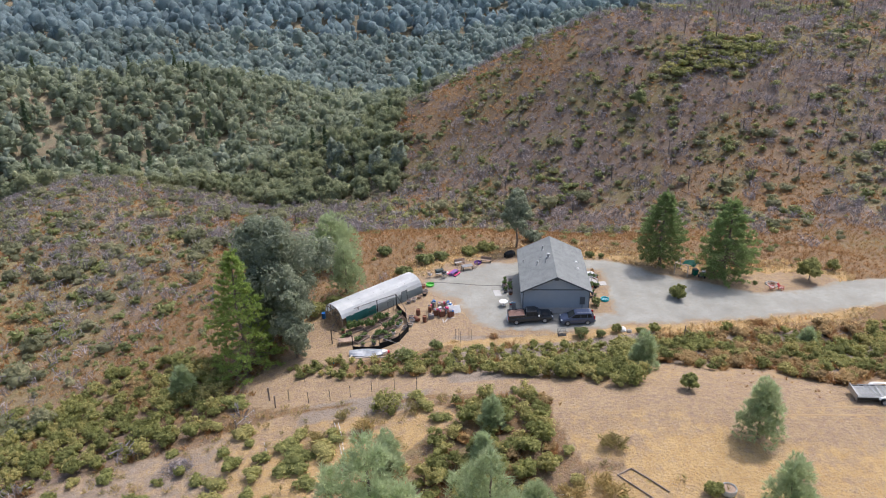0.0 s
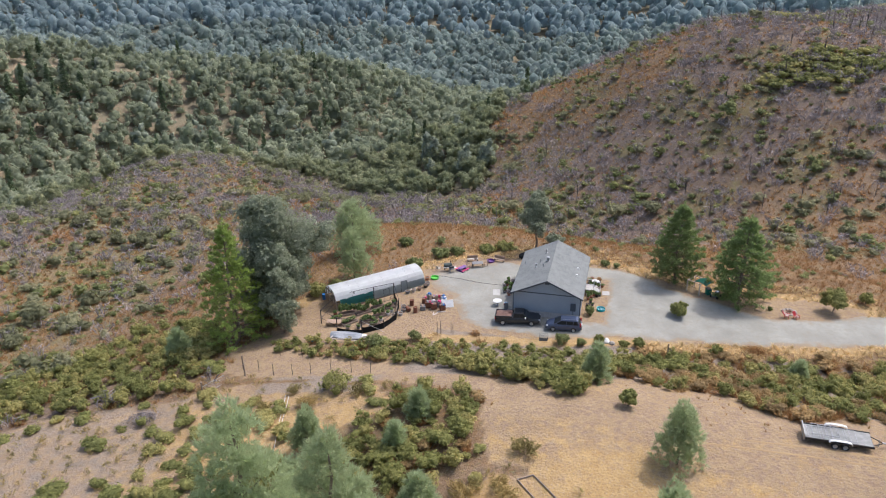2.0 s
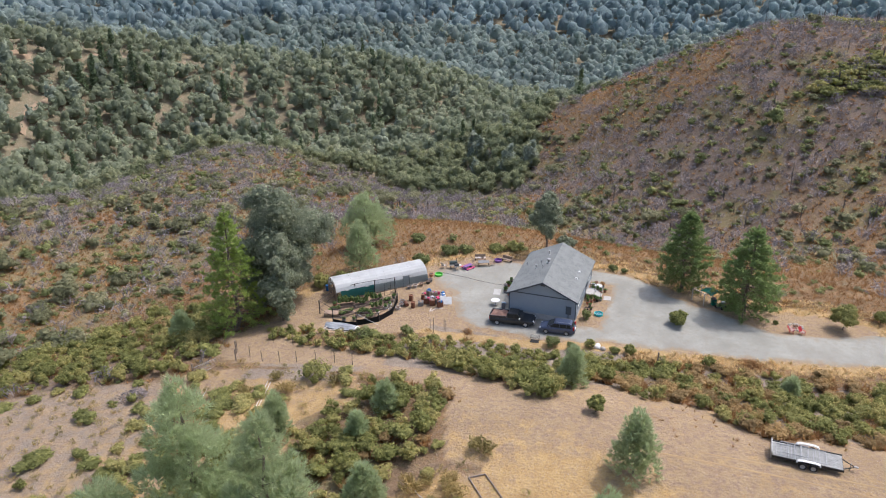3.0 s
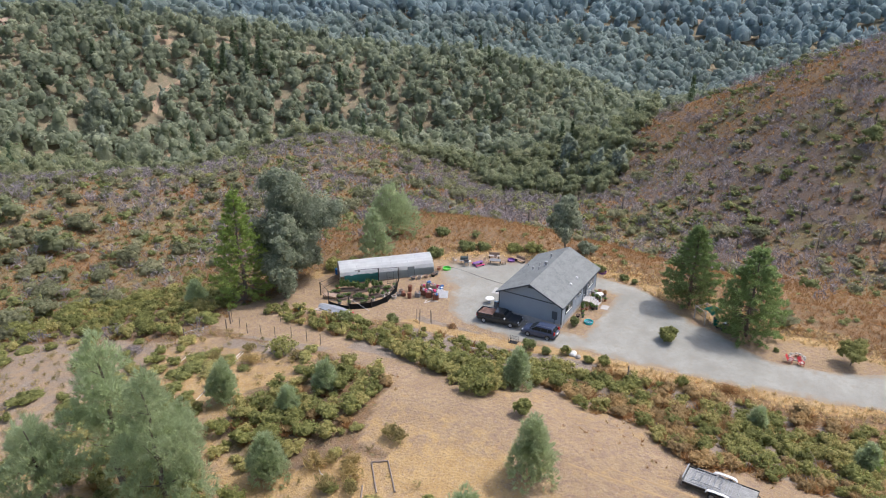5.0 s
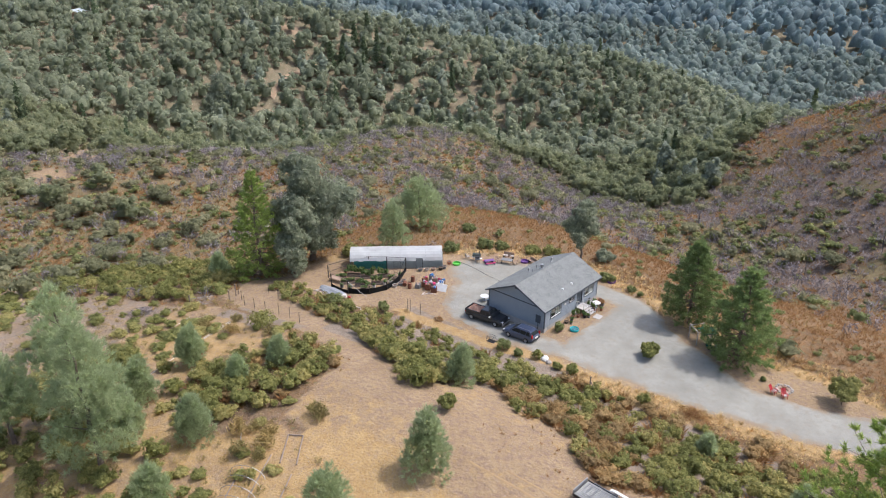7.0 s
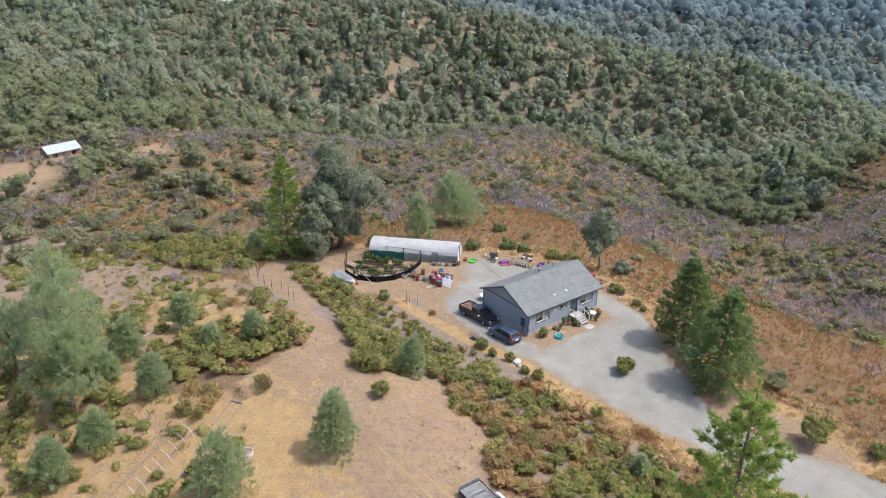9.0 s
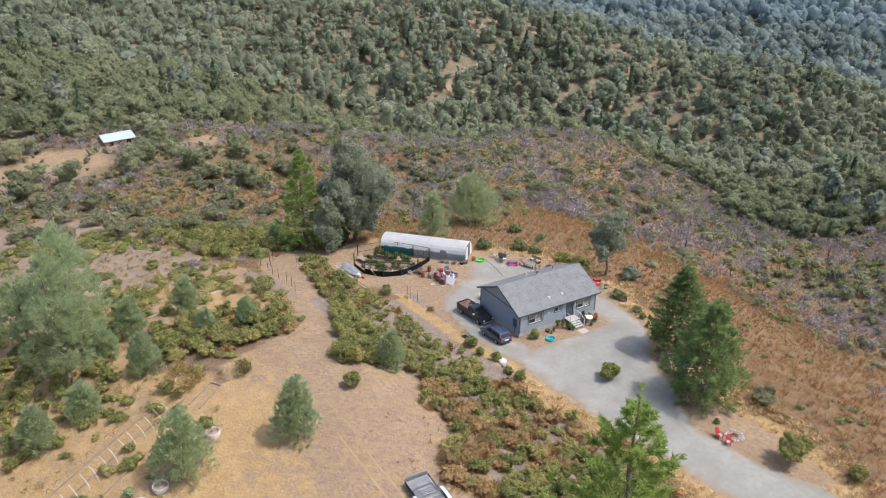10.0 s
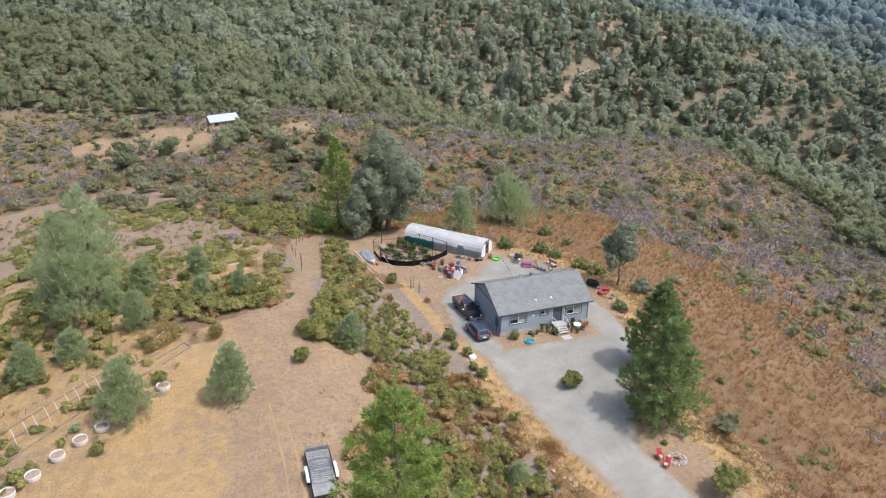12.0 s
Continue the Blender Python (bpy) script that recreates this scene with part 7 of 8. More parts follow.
def bench(x, y, turn, seat, label):
    t = thing("bench_seat", label, "bench", (x, y, land_at(x, y)), turn)
    part("seat", boxed(-0.85, -0.25, 0.38, 0.85, 0.25, 0.48, bevel=0.03), seat, t)
    part("backrest", boxed(-0.85, 0.22, 0.45, 0.85, 0.32, 0.92, bevel=0.03), CLAY, t)
    for a in (-0.75, 0.75):
        part("leg", boxed(a - 0.05, -0.22, 0, a + 0.05, 0.28, 0.38), BLACK, t)


PALE = surface("sun_bleached_fabric", (0.55, 0.50, 0.45), (0.44, 0.38, 0.33), 0.85, scale=3, fine=30)
table(-12.3, 14.6, 20, 1.7, 0.95, 0.74, GREYPOT, "grey outdoor dining table in the yard", BLACK)
chair(-13.5, 13.9, 75, CLAY, "brown folding patio chair at the table", group="patio chairs")
chair(-11.1, 15.2, -70, CLAY, "brown folding patio chair at the table", group="patio chairs")
chair(-12.9, 15.7, 10, CLAY, "brown folding patio chair at the table", group="patio chairs")
bench(-13.5, 16.6, 20, PALE, "pale cushioned swing seat without its canopy")
chair(-17.9, 11.9, 160, PALE, "pale pinkish patio chair by itself", group="patio chairs")
bench(-9.4, 17.3, -15, CLAY, "low brown bench beside the pool")


def build_grill():
    t = thing("barrel_smoker", "black barrel smoker on a wheeled stand", "grill", (-16.5, 12.4), 25)
    bm = lathe([(0, 0), (0.3, 0), (0.34, 0.04), (0.34, 1.16), (0.3, 1.2), (0, 1.2)], 14)
    bm.transform(Matrix.Translation((-0.6, 0, 0.85)) @ Matrix.Rotation(radians(90), 4, "Y"))
    b = part("barrel", bm, surface("dull_green_black_steel", (0.05, 0.07, 0.065), (0.09, 0.10, 0.09), 0.5, 0.3, scale=3), t)
    part("chimney", tubed([(0.45, 0, 1.15), (0.45, 0, 1.6)], 0.05), BLACK, b)
    for x in (-0.5, 0.5):
        for y in (-0.25, 0.25):
            part("leg", tubed([(x, y, 0), (x * 0.9, y * 0.8, 0.6)], 0.025), BLACK, t)
    part("shelf", boxed(-0.7, -0.62, 0.68, 0.7, -0.34, 0.72), STEEL, t)
    g = thing("gas_grill", "small silver gas grill with a black lid", "grill", (-15.7, 11.6), 40)
    part("lid", boxed(-0.35, -0.25, 0.85, 0.35, 0.25, 1.12, bevel=0.08), BLACK, g)
    part("body", boxed(-0.35, -0.25, 0.62, 0.35, 0.25, 0.84, bevel=0.02), STEEL, g)
    for x in (-0.3, 0.3):
        for y in (-0.2, 0.2):
            part("leg", boxed(x - 0.025, y - 0.025, 0, x + 0.025, y + 0.025, 0.62), STEEL, g)
    part("side_table", boxed(0.37, -0.22, 0.78, 0.75, 0.22, 0.82), WHITE, g)
    k = thing("picnic_table", "purple and pink plastic children's picnic table", "picnic table", (-14.3, 12.8), 60)
    part("tabletop", boxed(-0.8, -0.35, 0.52, 0.8, 0.35, 0.57, bevel=0.02), PURPLE, k)
    for s in (-1, 1):
        part("bench", boxed(-0.8, s * 0.5, 0.28, 0.8, s * 0.78, 0.33, bevel=0.02), PINK, k)
        part("leg", boxed(s * 0.6 - 0.05, -0.7, 0, s * 0.6 + 0.05, 0.7, 0.28, bevel=0.01), PURPLE, k)
        part("post", boxed(s * 0.6 - 0.05, -0.1, 0.28, s * 0.6 + 0.05, 0.1, 0.52), PURPLE, k)


build_grill()


def build_junk():
    rng = np.random.default_rng(21)
    for k, (x, y) in enumerate([(-16.4, 0.6), (-15.9, 1.3), (-15.5, 0.3), (-15.0, 1.0), (-15.8, 2.1), (-14.5, 1.9), (-17.2, 1.5), (-16.8, 2.5), (-14.3, 0.3), (-17.0, -0.2), (-15.0, 2.9)]):
        m = (RUST, STEEL, RUST, GREYPOT, CLAY, WHITE)[k % 6]
        w, d, h = rng.uniform(0.5, 0.9), rng.uniform(0.4, 0.7), rng.uniform(0.5, 0.95)
        t = thing("old_cabinet", ("rusty brown steel cabinet in the scrap heap", "dull steel cabinet in the scrap heap", "rusty steel box in the scrap heap", "grey plastic crate in the scrap heap", "brown board box in the scrap heap", "white enamel cabinet in the scrap heap")[k % 6], "cabinet", (x, y), rng.uniform(0, 90))
        part("body", boxed(-w / 2, -d / 2, 0, w / 2, d / 2, h, bevel=0.02), m, t)
        part("door", boxed(-w / 2 + 0.03, -d / 2 - 0.025, 0.05, w / 2 - 0.03, -d / 2 - 0.002, h - 0.05, bevel=0.008), m, t)
        for j in range(4):
            s = rng.uniform(0.12, 0.3)
            c = thing("scrap_piece", "odd piece of bent scrap on the heap", "scrap", (x + rng.uniform(-0.25, 0.25), y + rng.uniform(-0.2, 0.2), land_at(x, y) + h - 0.005), rng.uniform(0, 180), "scrap pieces")
            part("piece", loft([[(-s, -s * 0.5, 0), (s, -s * 0.6, 0), (s * 0.9, s * 0.6, 0), (-s, s * 0.4, 0)], [(-s * 0.7, -s * 0.5, s * 0.7), (s * 0.9, -s * 0.3, s * 0.5), (s * 0.6, s * 0.5, s * 0.8), (-s * 0.9, s * 0.3, s * 0.4)]]), (WHITE, STEEL, BLUE, GREYPOT, PINK, CLAY)[int(rng.integers(0, 6))], c)
    p = thing("pink_chair", "small pink plastic chair on the scrap heap", "chair", (-15.5, 2.8), 200)
    part("seat", boxed(-0.25, -0.25, 0.3, 0.25, 0.25, 0.42, bevel=0.04), PINK, p)
    part("backrest", boxed(-0.25, 0.2, 0.42, 0.25, 0.28, 0.85, bevel=0.03), PINK, p)
    for a in (-0.2, 0.2):
        for b in (-0.2, 0.2):
            part("leg", tubed([(a, b, 0.3), (a * 1.1, b * 1.1, 0)], 0.025), PINK, p)
    b = thing("white_board", "large white board leaning at the scrap heap", "board", (-13.8, 1.2), 20)
    part("sheet", loft([[(-0.85, -0.32, 0.01), (0.85, -0.32, 0.01), (0.85, -0.28, 0.01), (-0.85, -0.28, 0.01)], [(-0.85, 0.32, 0.85), (0.85, 0.32, 0.85), (0.85, 0.36, 0.85), (-0.85, 0.36, 0.85)]]), WHITE, b)
    part("strut", tubed([(0.3, 0.3, 0.78), (0.3, 0.62, 0.0)], 0.025), WOOD, b)
    part("strut", tubed([(-0.3, 0.3, 0.78), (-0.3, 0.62, 0.0)], 0.025), WOOD, b)
    for k, (x, y, turn, l) in enumerate([(-14.8, -0.5, 70, 1.6), (-14.3, -0.2, 20, 1.2), (-15.3, -0.8, 100, 1.0)]):
        t = thing("loose_board", "weathered pale board lying on the ground", "board", (x, y, land_at(x, y)), turn, "loose boards")
        part("board", boxed(-l / 2, -0.08, 0, l / 2, 0.08, 0.035, bevel=0.006), PALE, t)
    for k, (x, y, m) in enumerate([(-20.4, 3.9, GREYPOT), (-19.7, 4.5, PALE), (-19.0, 5.2, CLAY), (-18.3, 6.1, BLACK), (-18.2, 6.8, GREYPOT), (-18.7, 8.5, TERRACOTTA)]):
        pot("planting_tub", x, y, 0.36, 0.45, m, ("dark plastic planting tub beside the hoop house", "pale planting tub beside the hoop house", "brown planting tub beside the hoop house", "black tyre-like tub beside the hoop house", "dark plastic planting tub beside the hoop house", "clay-red tub at the hoop house corner")[k], None, 0, 40 + k, group="tubs by the hoop house")


build_junk()


def build_boat():
    x, y = -24.6, -9.7
    z = land_at(x, y)
    t = thing("covered_boat", "small boat under a silvery crumpled tarp on blocks", "boat", (x, y, z + 0.02), 5)
    tarp = surface("silver_grey_tarp", (0.34, 0.36, 0.38), (0.22, 0.23, 0.24), 0.4, 0.2, scale=1.6, fine=12, bump=0.4)
    rings = []
    for k in range(9):
        s = k / 8
        w = 0.25 + 0.62 * math.sin(math.pi * min(1, 0.15 + 0.75 * s)) ** 0.7
        top = 0.75 - 0.22 * s + 0.05 * math.sin(9 * s)
        rings.append([(-2.1 + 4.2 * s, -w * 0.8, 0.12), (-2.1 + 4.2 * s, -w, 0.4), (-2.1 + 4.2 * s, -w * 0.45, top - 0.1 + 0.04 * math.cos(7 * s)), (-2.1 + 4.2 * s, 0, top), (-2.1 + 4.2 * s, w * 0.5, top - 0.12), (-2.1 + 4.2 * s, w, 0.42), (-2.1 + 4.2 * s, w * 0.8, 0.12)])
    part("cover", loft(rings), tarp, t)
    part("bow", loft([[(2.05, -0.35, 0.15), (2.05, 0.35, 0.15), (2.05, 0.4, 0.55), (2.05, -0.4, 0.55)], [(2.7, -0.1, 0.25), (2.7, 0.1, 0.25), (2.7, 0.12, 0.6), (2.7, -0.12, 0.6)]]), WHITE, t, "white bow poking out of the cover")
    for a in (-1.2, 1.2):
        part("block", boxed(a - 0.2, -0.5, -0.15, a + 0.2, 0.5, 0.13), CONCRETE, t)
    for k, (a, b, turn, l) in enumerate([(-26.4, -10.9, 75, 2.4), (-25.0, -11.3, 12, 2.8), (-22.4, -11.0, 4, 2.4), (-19.6, -10.6, 8, 3.2), (-16.6, -10.1, 12, 3.0)]):
        o = thing("pale_plank", "long pale weathered plank lying by the boat", "plank", (a, b, land_at(a, b) + 0.1), turn, "pale planks")
        part("plank", boxed(-l / 2, -0.07, -0.1, l / 2, 0.07, 0.05, bevel=0.01), PALE, o)
    g = thing("fuel_can", "small red fuel can beside the boat", "can", (-21.9, -9.0, land_at(-21.9, -9.0)), 20)
    part("body", boxed(-0.2, -0.14, 0, 0.2, 0.14, 0.36, bevel=0.05), RED, g)


build_boat()


def post(x, y, h, r, material, label, name="fence_post", group="", tilt=(0, 0)):
    z = land_at(x, y)
    t = thing(name, label, "post", (x, y, z), 0, group)
    part("shaft", tubed([(0, 0, -0.2), (tilt[0], tilt[1], h)], r, 6), material, t)
    part("cap", tubed([(tilt[0], tilt[1], h - 0.02), (tilt[0], tilt[1], h + 0.03)], r * 1.25, 6), material, t)
    return t


for k, (x, y) in enumerate([(-34.9, -18.4), (-32.1, -19.7), (-29.5, -20.9), (-27.0, -21.0), (-24.7, -20.9), (-22.3, -20.5), (-19.7, -20.7), (-17.2, -21.1)]):
    post(x, y, 1.5, 0.03, BLACK, "thin dark steel fence post along the track", group="track fence posts", tilt=(0.03 * math.sin(k * 2.1), 0.03 * math.cos(k)))
for k, (x, y) in enumerate([(-31.1, -15.9), (-27.7, -16.7), (-24.3, -16.9), (-20.7, -17.2), (-17.0, -17.3), (-13.2, -17.6)]):
    post(x, y, 1.3, 0.025, BLACK, "thin dark steel fence post below the thicket", group="thicket fence posts")
for x, y, h in ((-13.4, -6.0, 1.9), (-13.0, -5.8, 1.9), (-12.8, -6.3, 1.7), (-11.7, -5.3, 1.8), (-11.4, -5.5, 1.6)):
    post(x, y, h, 0.035, WOOD, "tall thin stake standing in the bare yard", "stake", "yard stakes")
for x, y, h in ((-36.6, -25.0, 1.9), (-34.6, -19.0, 1.8), (-33.4, -20.8, 1.6)):
    post(x, y, h, 0.09, WOOD, "stout weathered gate post", "gate_post", "gate posts")
g = thing("field_gate", "old wire gate hanging open between posts", "gate", (-36.6, -25.0, land_at(-36.6, -25.0) + 0.1), 70)
part("gate_frame", tubed([(0, 0, 0), (0, 0, 1.2), (3.2, 0, 1.0), (3.2, 0, -0.05), (0, 0, 0)], 0.03, 5), STEEL, g)
for k in range(5):
    part("wire", tubed([(0, 0, 0.2 * k + 0.15), (3.2, 0, 0.2 * k + 0.05)], 0.008, 4), STEEL, g)
h = thing("corner_brace", "dark H-shaped fence corner brace on the bank", "fence brace", (15.6, -6.6, land_at(15.6, -6.6)), -15)
part("post", tubed([(0, 0, -0.2), (0, 0, 1.9)], 0.08), WOOD, h)
part("brace", tubed([(0, 0, 1.4), (2.0, -0.6, 0.1)], 0.05), WOOD, h)


def dog_crate():
    t = thing("wire_crate", "dark wire crate standing at the yard's edge", "crate", (0.4, -5.0, land_at(0.4, -5.0)), 5)
    for x in (-0.55, 0.55):
        for y in (-0.35, 0.35):
            part("corner_bar", tubed([(x, y, 0), (x, y, 0.75)], 0.015, 4), BLACK, t)
    for z in (0.03, 0.4, 0.75):
        part("ring_bar", tubed([(-0.55, -0.35, z), (0.55, -0.35, z), (0.55, 0.35, z), (-0.55, 0.35, z), (-0.55, -0.35, z)], 0.012, 4), BLACK, t)
    for k in range(9):
        x = -0.44 + 0.11 * k
        part("bar", tubed([(x, -0.35, 0.03), (x, -0.35, 0.75), (x, 0.35, 0.75), (x, 0.35, 0.03)], 0.006, 4), BLACK, t)
    part("tray", boxed(-0.53, -0.33, 0.0, 0.53, 0.33, 0.03), BLACK, t)


dog_crate()


def rock(name, x, y, r, material, label, seed, category="rock", flat=0.7, group="", z=None):
    bm = bmesh.new()
    bmesh.ops.create_icosphere(bm, subdivisions=2, radius=r)
    for v in bm.verts:
        v.co *= 1 + 0.35 * noise.noise(v.co / r * 1.3 + Vector((seed * 3.1, 0, 0)))
        v.co.z = v.co.z * flat + r * flat * 0.55
    me = bpy.data.meshes.new(name)
    bm.to_mesh(me)
    bm.free()
    me.materials.append(material)
    ob = new(name, me)
    ob.location = (x, y, (land_at(x, y) if z is None else z) - 0.03)
    return tagged(ob, label, category, group)


rock("boulder", 8.2, -4.7, 0.5, WHITE, "pale whitish boulder among low bushes", 1)
rock("boulder", 9.0, -5.0, 0.35, STONE, "grey boulder beside the pale one", 2)


def heap(name, x, y, w, h, material, label, seed, count=240, group=""):
    """A low tangle of crossed sticks, higher in the middle."""
    rng = np.random.default_rng(seed)
    d = rng.normal(0, 1, (count, 2)) * 0.24
    at = np.c_[d, 0.85 * np.exp(-(d ** 2).sum(1) * 7) * rng.uniform(0.1, 1.0, count)] * np.array([w, 0.75 * w, h])
    a = rng.uniform(0, 6.28, count)
    way = np.c_[np.cos(a), np.sin(a), rng.normal(0.05, 0.3, count)] * rng.uniform(0.25, 0.7, (count, 1)) * min(1.3, 0.45 * w)
    side = unit(np.cross(way, rng.normal(0, 1, (count, 3)))) * rng.uniform(0.015, 0.04, (count, 1))
    v = np.stack([at - way * 0.5 - side, at - way * 0.5 + side, at + way * 0.5], 1).reshape(-1, 3)
    v[:, 2] = np.maximum(v[:, 2], 0)
    ob = from_arrays(name, v, np.arange(3 * count).reshape(-1, 3), material, np.repeat(rng.uniform(0, 1, count), 3))
    ob.location = (x, y, land_at(x, y) - 0.02)
    return tagged(ob, label, "brush pile", group, "stuff")


heap("brush_pile", -8.4, -5.1, 1.7, 0.9, RUST_SCRUB, "brown heap of cut twigs and leaves", 1)
heap("brush_pile", 26.2, -2.9, 3.4, 0.6, RUST_SCRUB, "spread heap of rust-red dead branches", 2, 700)
heap("brush_pile", -41.4, -29.6, 4.4, 0.9, GREY_SCRUB, "tangle of bleached grey dead branches", 3, 900)
heap("brush_pile", -13.6, -6.1, 1.3, 0.4, STRAW, "small heap of straw at the stakes", 4, 120)

# ---- porch and plants along the house ----
def build_porch():
    t = thing("front_steps", "grey wooden front steps with white sloping handrails", "steps", (0, 0, 0))
    x0 = HOUSE_X + 0.03
    part("landing", boxed(x0, 7.6, 0.5, x0 + 1.25, 9.3, 0.6, bevel=0.01), CONCRETE, t)
    for k in range(3):
        x = x0 + 1.25 + 0.3 * k
        part("tread", boxed(x, 7.75, 0.40 - 0.15 * k, x + 0.33, 9.15, 0.45 - 0.15 * k, bevel=0.008), CONCRETE, t)
        part("riser", boxed(x + 0.01, 7.78, -0.25, x + 0.04, 9.12, 0.40 - 0.15 * k), WOOD, t)
    for y in (7.68, 9.22):
        part("handrail", tubed([(x0 + 0.1, y, 1.45), (x0 + 1.2, y, 1.45), (x0 + 2.15, y, 0.95)], 0.04), WHITE, t)
        for x, z0, z1 in ((x0 + 0.1, 0.6, 1.45), (x0 + 1.2, 0.6, 1.45), (x0 + 2.12, -0.25, 0.97)):
            part("baluster", boxed(x - 0.035, y - 0.035, z0, x + 0.035, y + 0.035, z1), WHITE, t)
        for x in (x0 + 0.25, x0 + 1.1):
            part("support", boxed(x - 0.05, y - 0.05, -0.25, x + 0.05, y + 0.05, 0.5), WOOD, t)
    s = thing("paving_slab", "pale concrete slab at the foot of the steps", "slab", (7.5, 8.4), 4)
    part("slab", boxed(-0.5, -0.6, -0.03, 0.5, 0.6, 0.05, bevel=0.015), CONCRETE, s)
    s = thing("paving_slab", "pale concrete slab beside the western wall", "slab", (-7.8, 6.4), 10)
    part("slab", boxed(-0.5, -0.9, -0.03, 0.5, 0.9, 0.06, bevel=0.015), CONCRETE, s)


build_porch()
for k, (x, y, r, h, m, plant, ph) in enumerate([
        (5.6, 5.1, 0.22, 0.35, GREYPOT, FLOWERS, 0.5), (5.3, 4.3, 0.28, 0.3, BLACK, None, 0), (5.9, 4.5, 0.2, 0.25, GREYPOT, FLOWERS, 0.3), (5.2, 6.0, 0.24, 0.4, TERRACOTTA, FLOWERS, 1.1),
        (5.6, 6.6, 0.22, 0.35, TERRACOTTA, BRIGHT_SCRUB, 1.3), (6.3, 7.1, 0.26, 0.4, BLACK, FLOWERS, 0.6), (5.9, 7.3, 0.22, 0.35, TERRACOTTA, FLOWERS, 0.7), (6.7, 7.4, 0.2, 0.3, GREYPOT, FLOWERS, 0.4),
        (6.4, 9.6, 0.26, 0.4, TERRACOTTA, FLOWERS, 0.7), (5.8, 9.9, 0.3, 0.4, GREYPOT, FLOWERS, 0.8), (5.2, 9.8, 0.22, 0.35, CONCRETE, FLOWERS, 0.9), (6.9, 10.2, 0.22, 0.35, TERRACOTTA, FLOWERS, 0.4),
        (6.3, 11.3, 0.34, 0.45, GREYPOT, RUST_SCRUB, 0.9), (5.3, 12.4, 0.26, 0.45, TERRACOTTA, None, 0), (5.1, 11.4, 0.25, 0.4, CONCRETE, FLOWERS, 0.5), (5.0, 7.2, 0.22, 0.3, WHITE, FLOWERS, 0.8)]):
    pot("flower_pot", x, y, r, h, m, ("round pot with green plants by the front wall" if plant else "empty round pot by the front wall"), plant, ph, 60 + k, None, "pots along the front wall")
for k, (x, y, r, h, m) in enumerate([(-5.9, 5.8, 0.26, 0.4, TERRACOTTA), (-6.6, 6.5, 0.3, 0.4, GREYPOT), (-5.9, 7.0, 0.3, 0.4, BLACK), (-6.8, 7.5, 0.26, 0.4, GREYPOT), (-6.0, 8.1, 0.3, 0.45, CONCRETE), (-6.7, 8.6, 0.28, 0.4, TERRACOTTA), (-5.9, 9.1, 0.3, 0.4, GREYPOT), (-6.6, 9.7, 0.25, 0.4, BLACK)]):
    pot("flower_pot", x, y, r, h, m, "dark pot with dusty green plants by the west wall", FLOWERS if k % 3 else GREY_SCRUB, 0.8, 80 + k, None, "pots along the west wall")
round_table(5.9, 10.6, 0.55, WHITE, "round white patio table by the front wall")
chair(5.1, 10.6, 90, BLACK, "black metal chair by the front wall")
round_table(-7.0, 2.7, 0.62, WHITE, "round pale glass-topped table by the west wall")
c = thing("cool_box", "small red cool box beside the round table", "cool box", (-5.9, 3.0), 15)
part("body", boxed(-0.25, -0.17, 0, 0.25, 0.17, 0.3, bevel=0.03), RED, c)
part("lid", boxed(-0.26, -0.18, 0.302, 0.26, 0.18, 0.36, bevel=0.02), WHITE, c)
k = thing("plastic_slide", "blue-grey plastic slide leaning by the wall", "slide", (-5.6, 1.8), 100)
part("chute", extruded([(0, 0.95), (0.25, 0.95), (1.5, 0.08), (1.7, 0.05), (1.7, 0.0), (1.4, 0.0), (0.1, 0.85)], 0.5, "y", at=-0.25), surface("faded_blue_plastic", (0.12, 0.24, 0.34), (0.16, 0.28, 0.38), 0.5), k)
part("ladder", boxed(-0.08, -0.25, 0, 0.02, 0.25, 0.95, bevel=0.02), GREYPOT, k)

# ---- seats and fire ring, canopy under the pines ----
chair(31.0, 6.6, 80, RED, "red wooden adirondack chair with a pale cushion", True, "red chairs")
chair(32.2, 6.5, 40, RED, "red wooden adirondack chair with a pale cushion", True, "red chairs")
for x, y, turn in ((31.0, 6.6, 80), (32.2, 6.5, 40)):
    c = thing("seat_cushion", "pale grey cushion on the red chair", "cushion", (x, y, land_at(x, y)), turn, "chair cushions")
    part("pad", boxed(-0.23, -0.24, 0.365, 0.23, 0.2, 0.45, bevel=0.03), PALE, c)
ring = thing("fire_ring", "ring of pale stones round a dusty fire pit", "fire ring", (31.6, 8.2, land_at(31.6, 8.2)), 0)
part("ash_bed", lathe([(0, 0.0), (0.75, 0.0), (0.7, 0.04), (0, 0.06)], 16), CLAY, ring)
for k in range(14):
    a = 2 * math.pi * k / 14
    o = rock("stone", 0, 0, 0.17 + 0.04 * math.sin(k * 2.3), STONE, "", k, z=0.0)
    for key in ("label", "category"):
        if key in o:
            del o[key]
    o.location = (0.85 * math.cos(a), 0.85 * math.sin(a), 0.0)
    o.parent = ring
for k in range(5):
    a = 1.2 * k
    part("log", tubed([(0.45 * math.cos(a), 0.45 * math.sin(a), 0.08), (-0.2 * math.cos(a + 0.3), -0.2 * math.sin(a + 0.3), 0.3)], 0.05), RUST, ring)


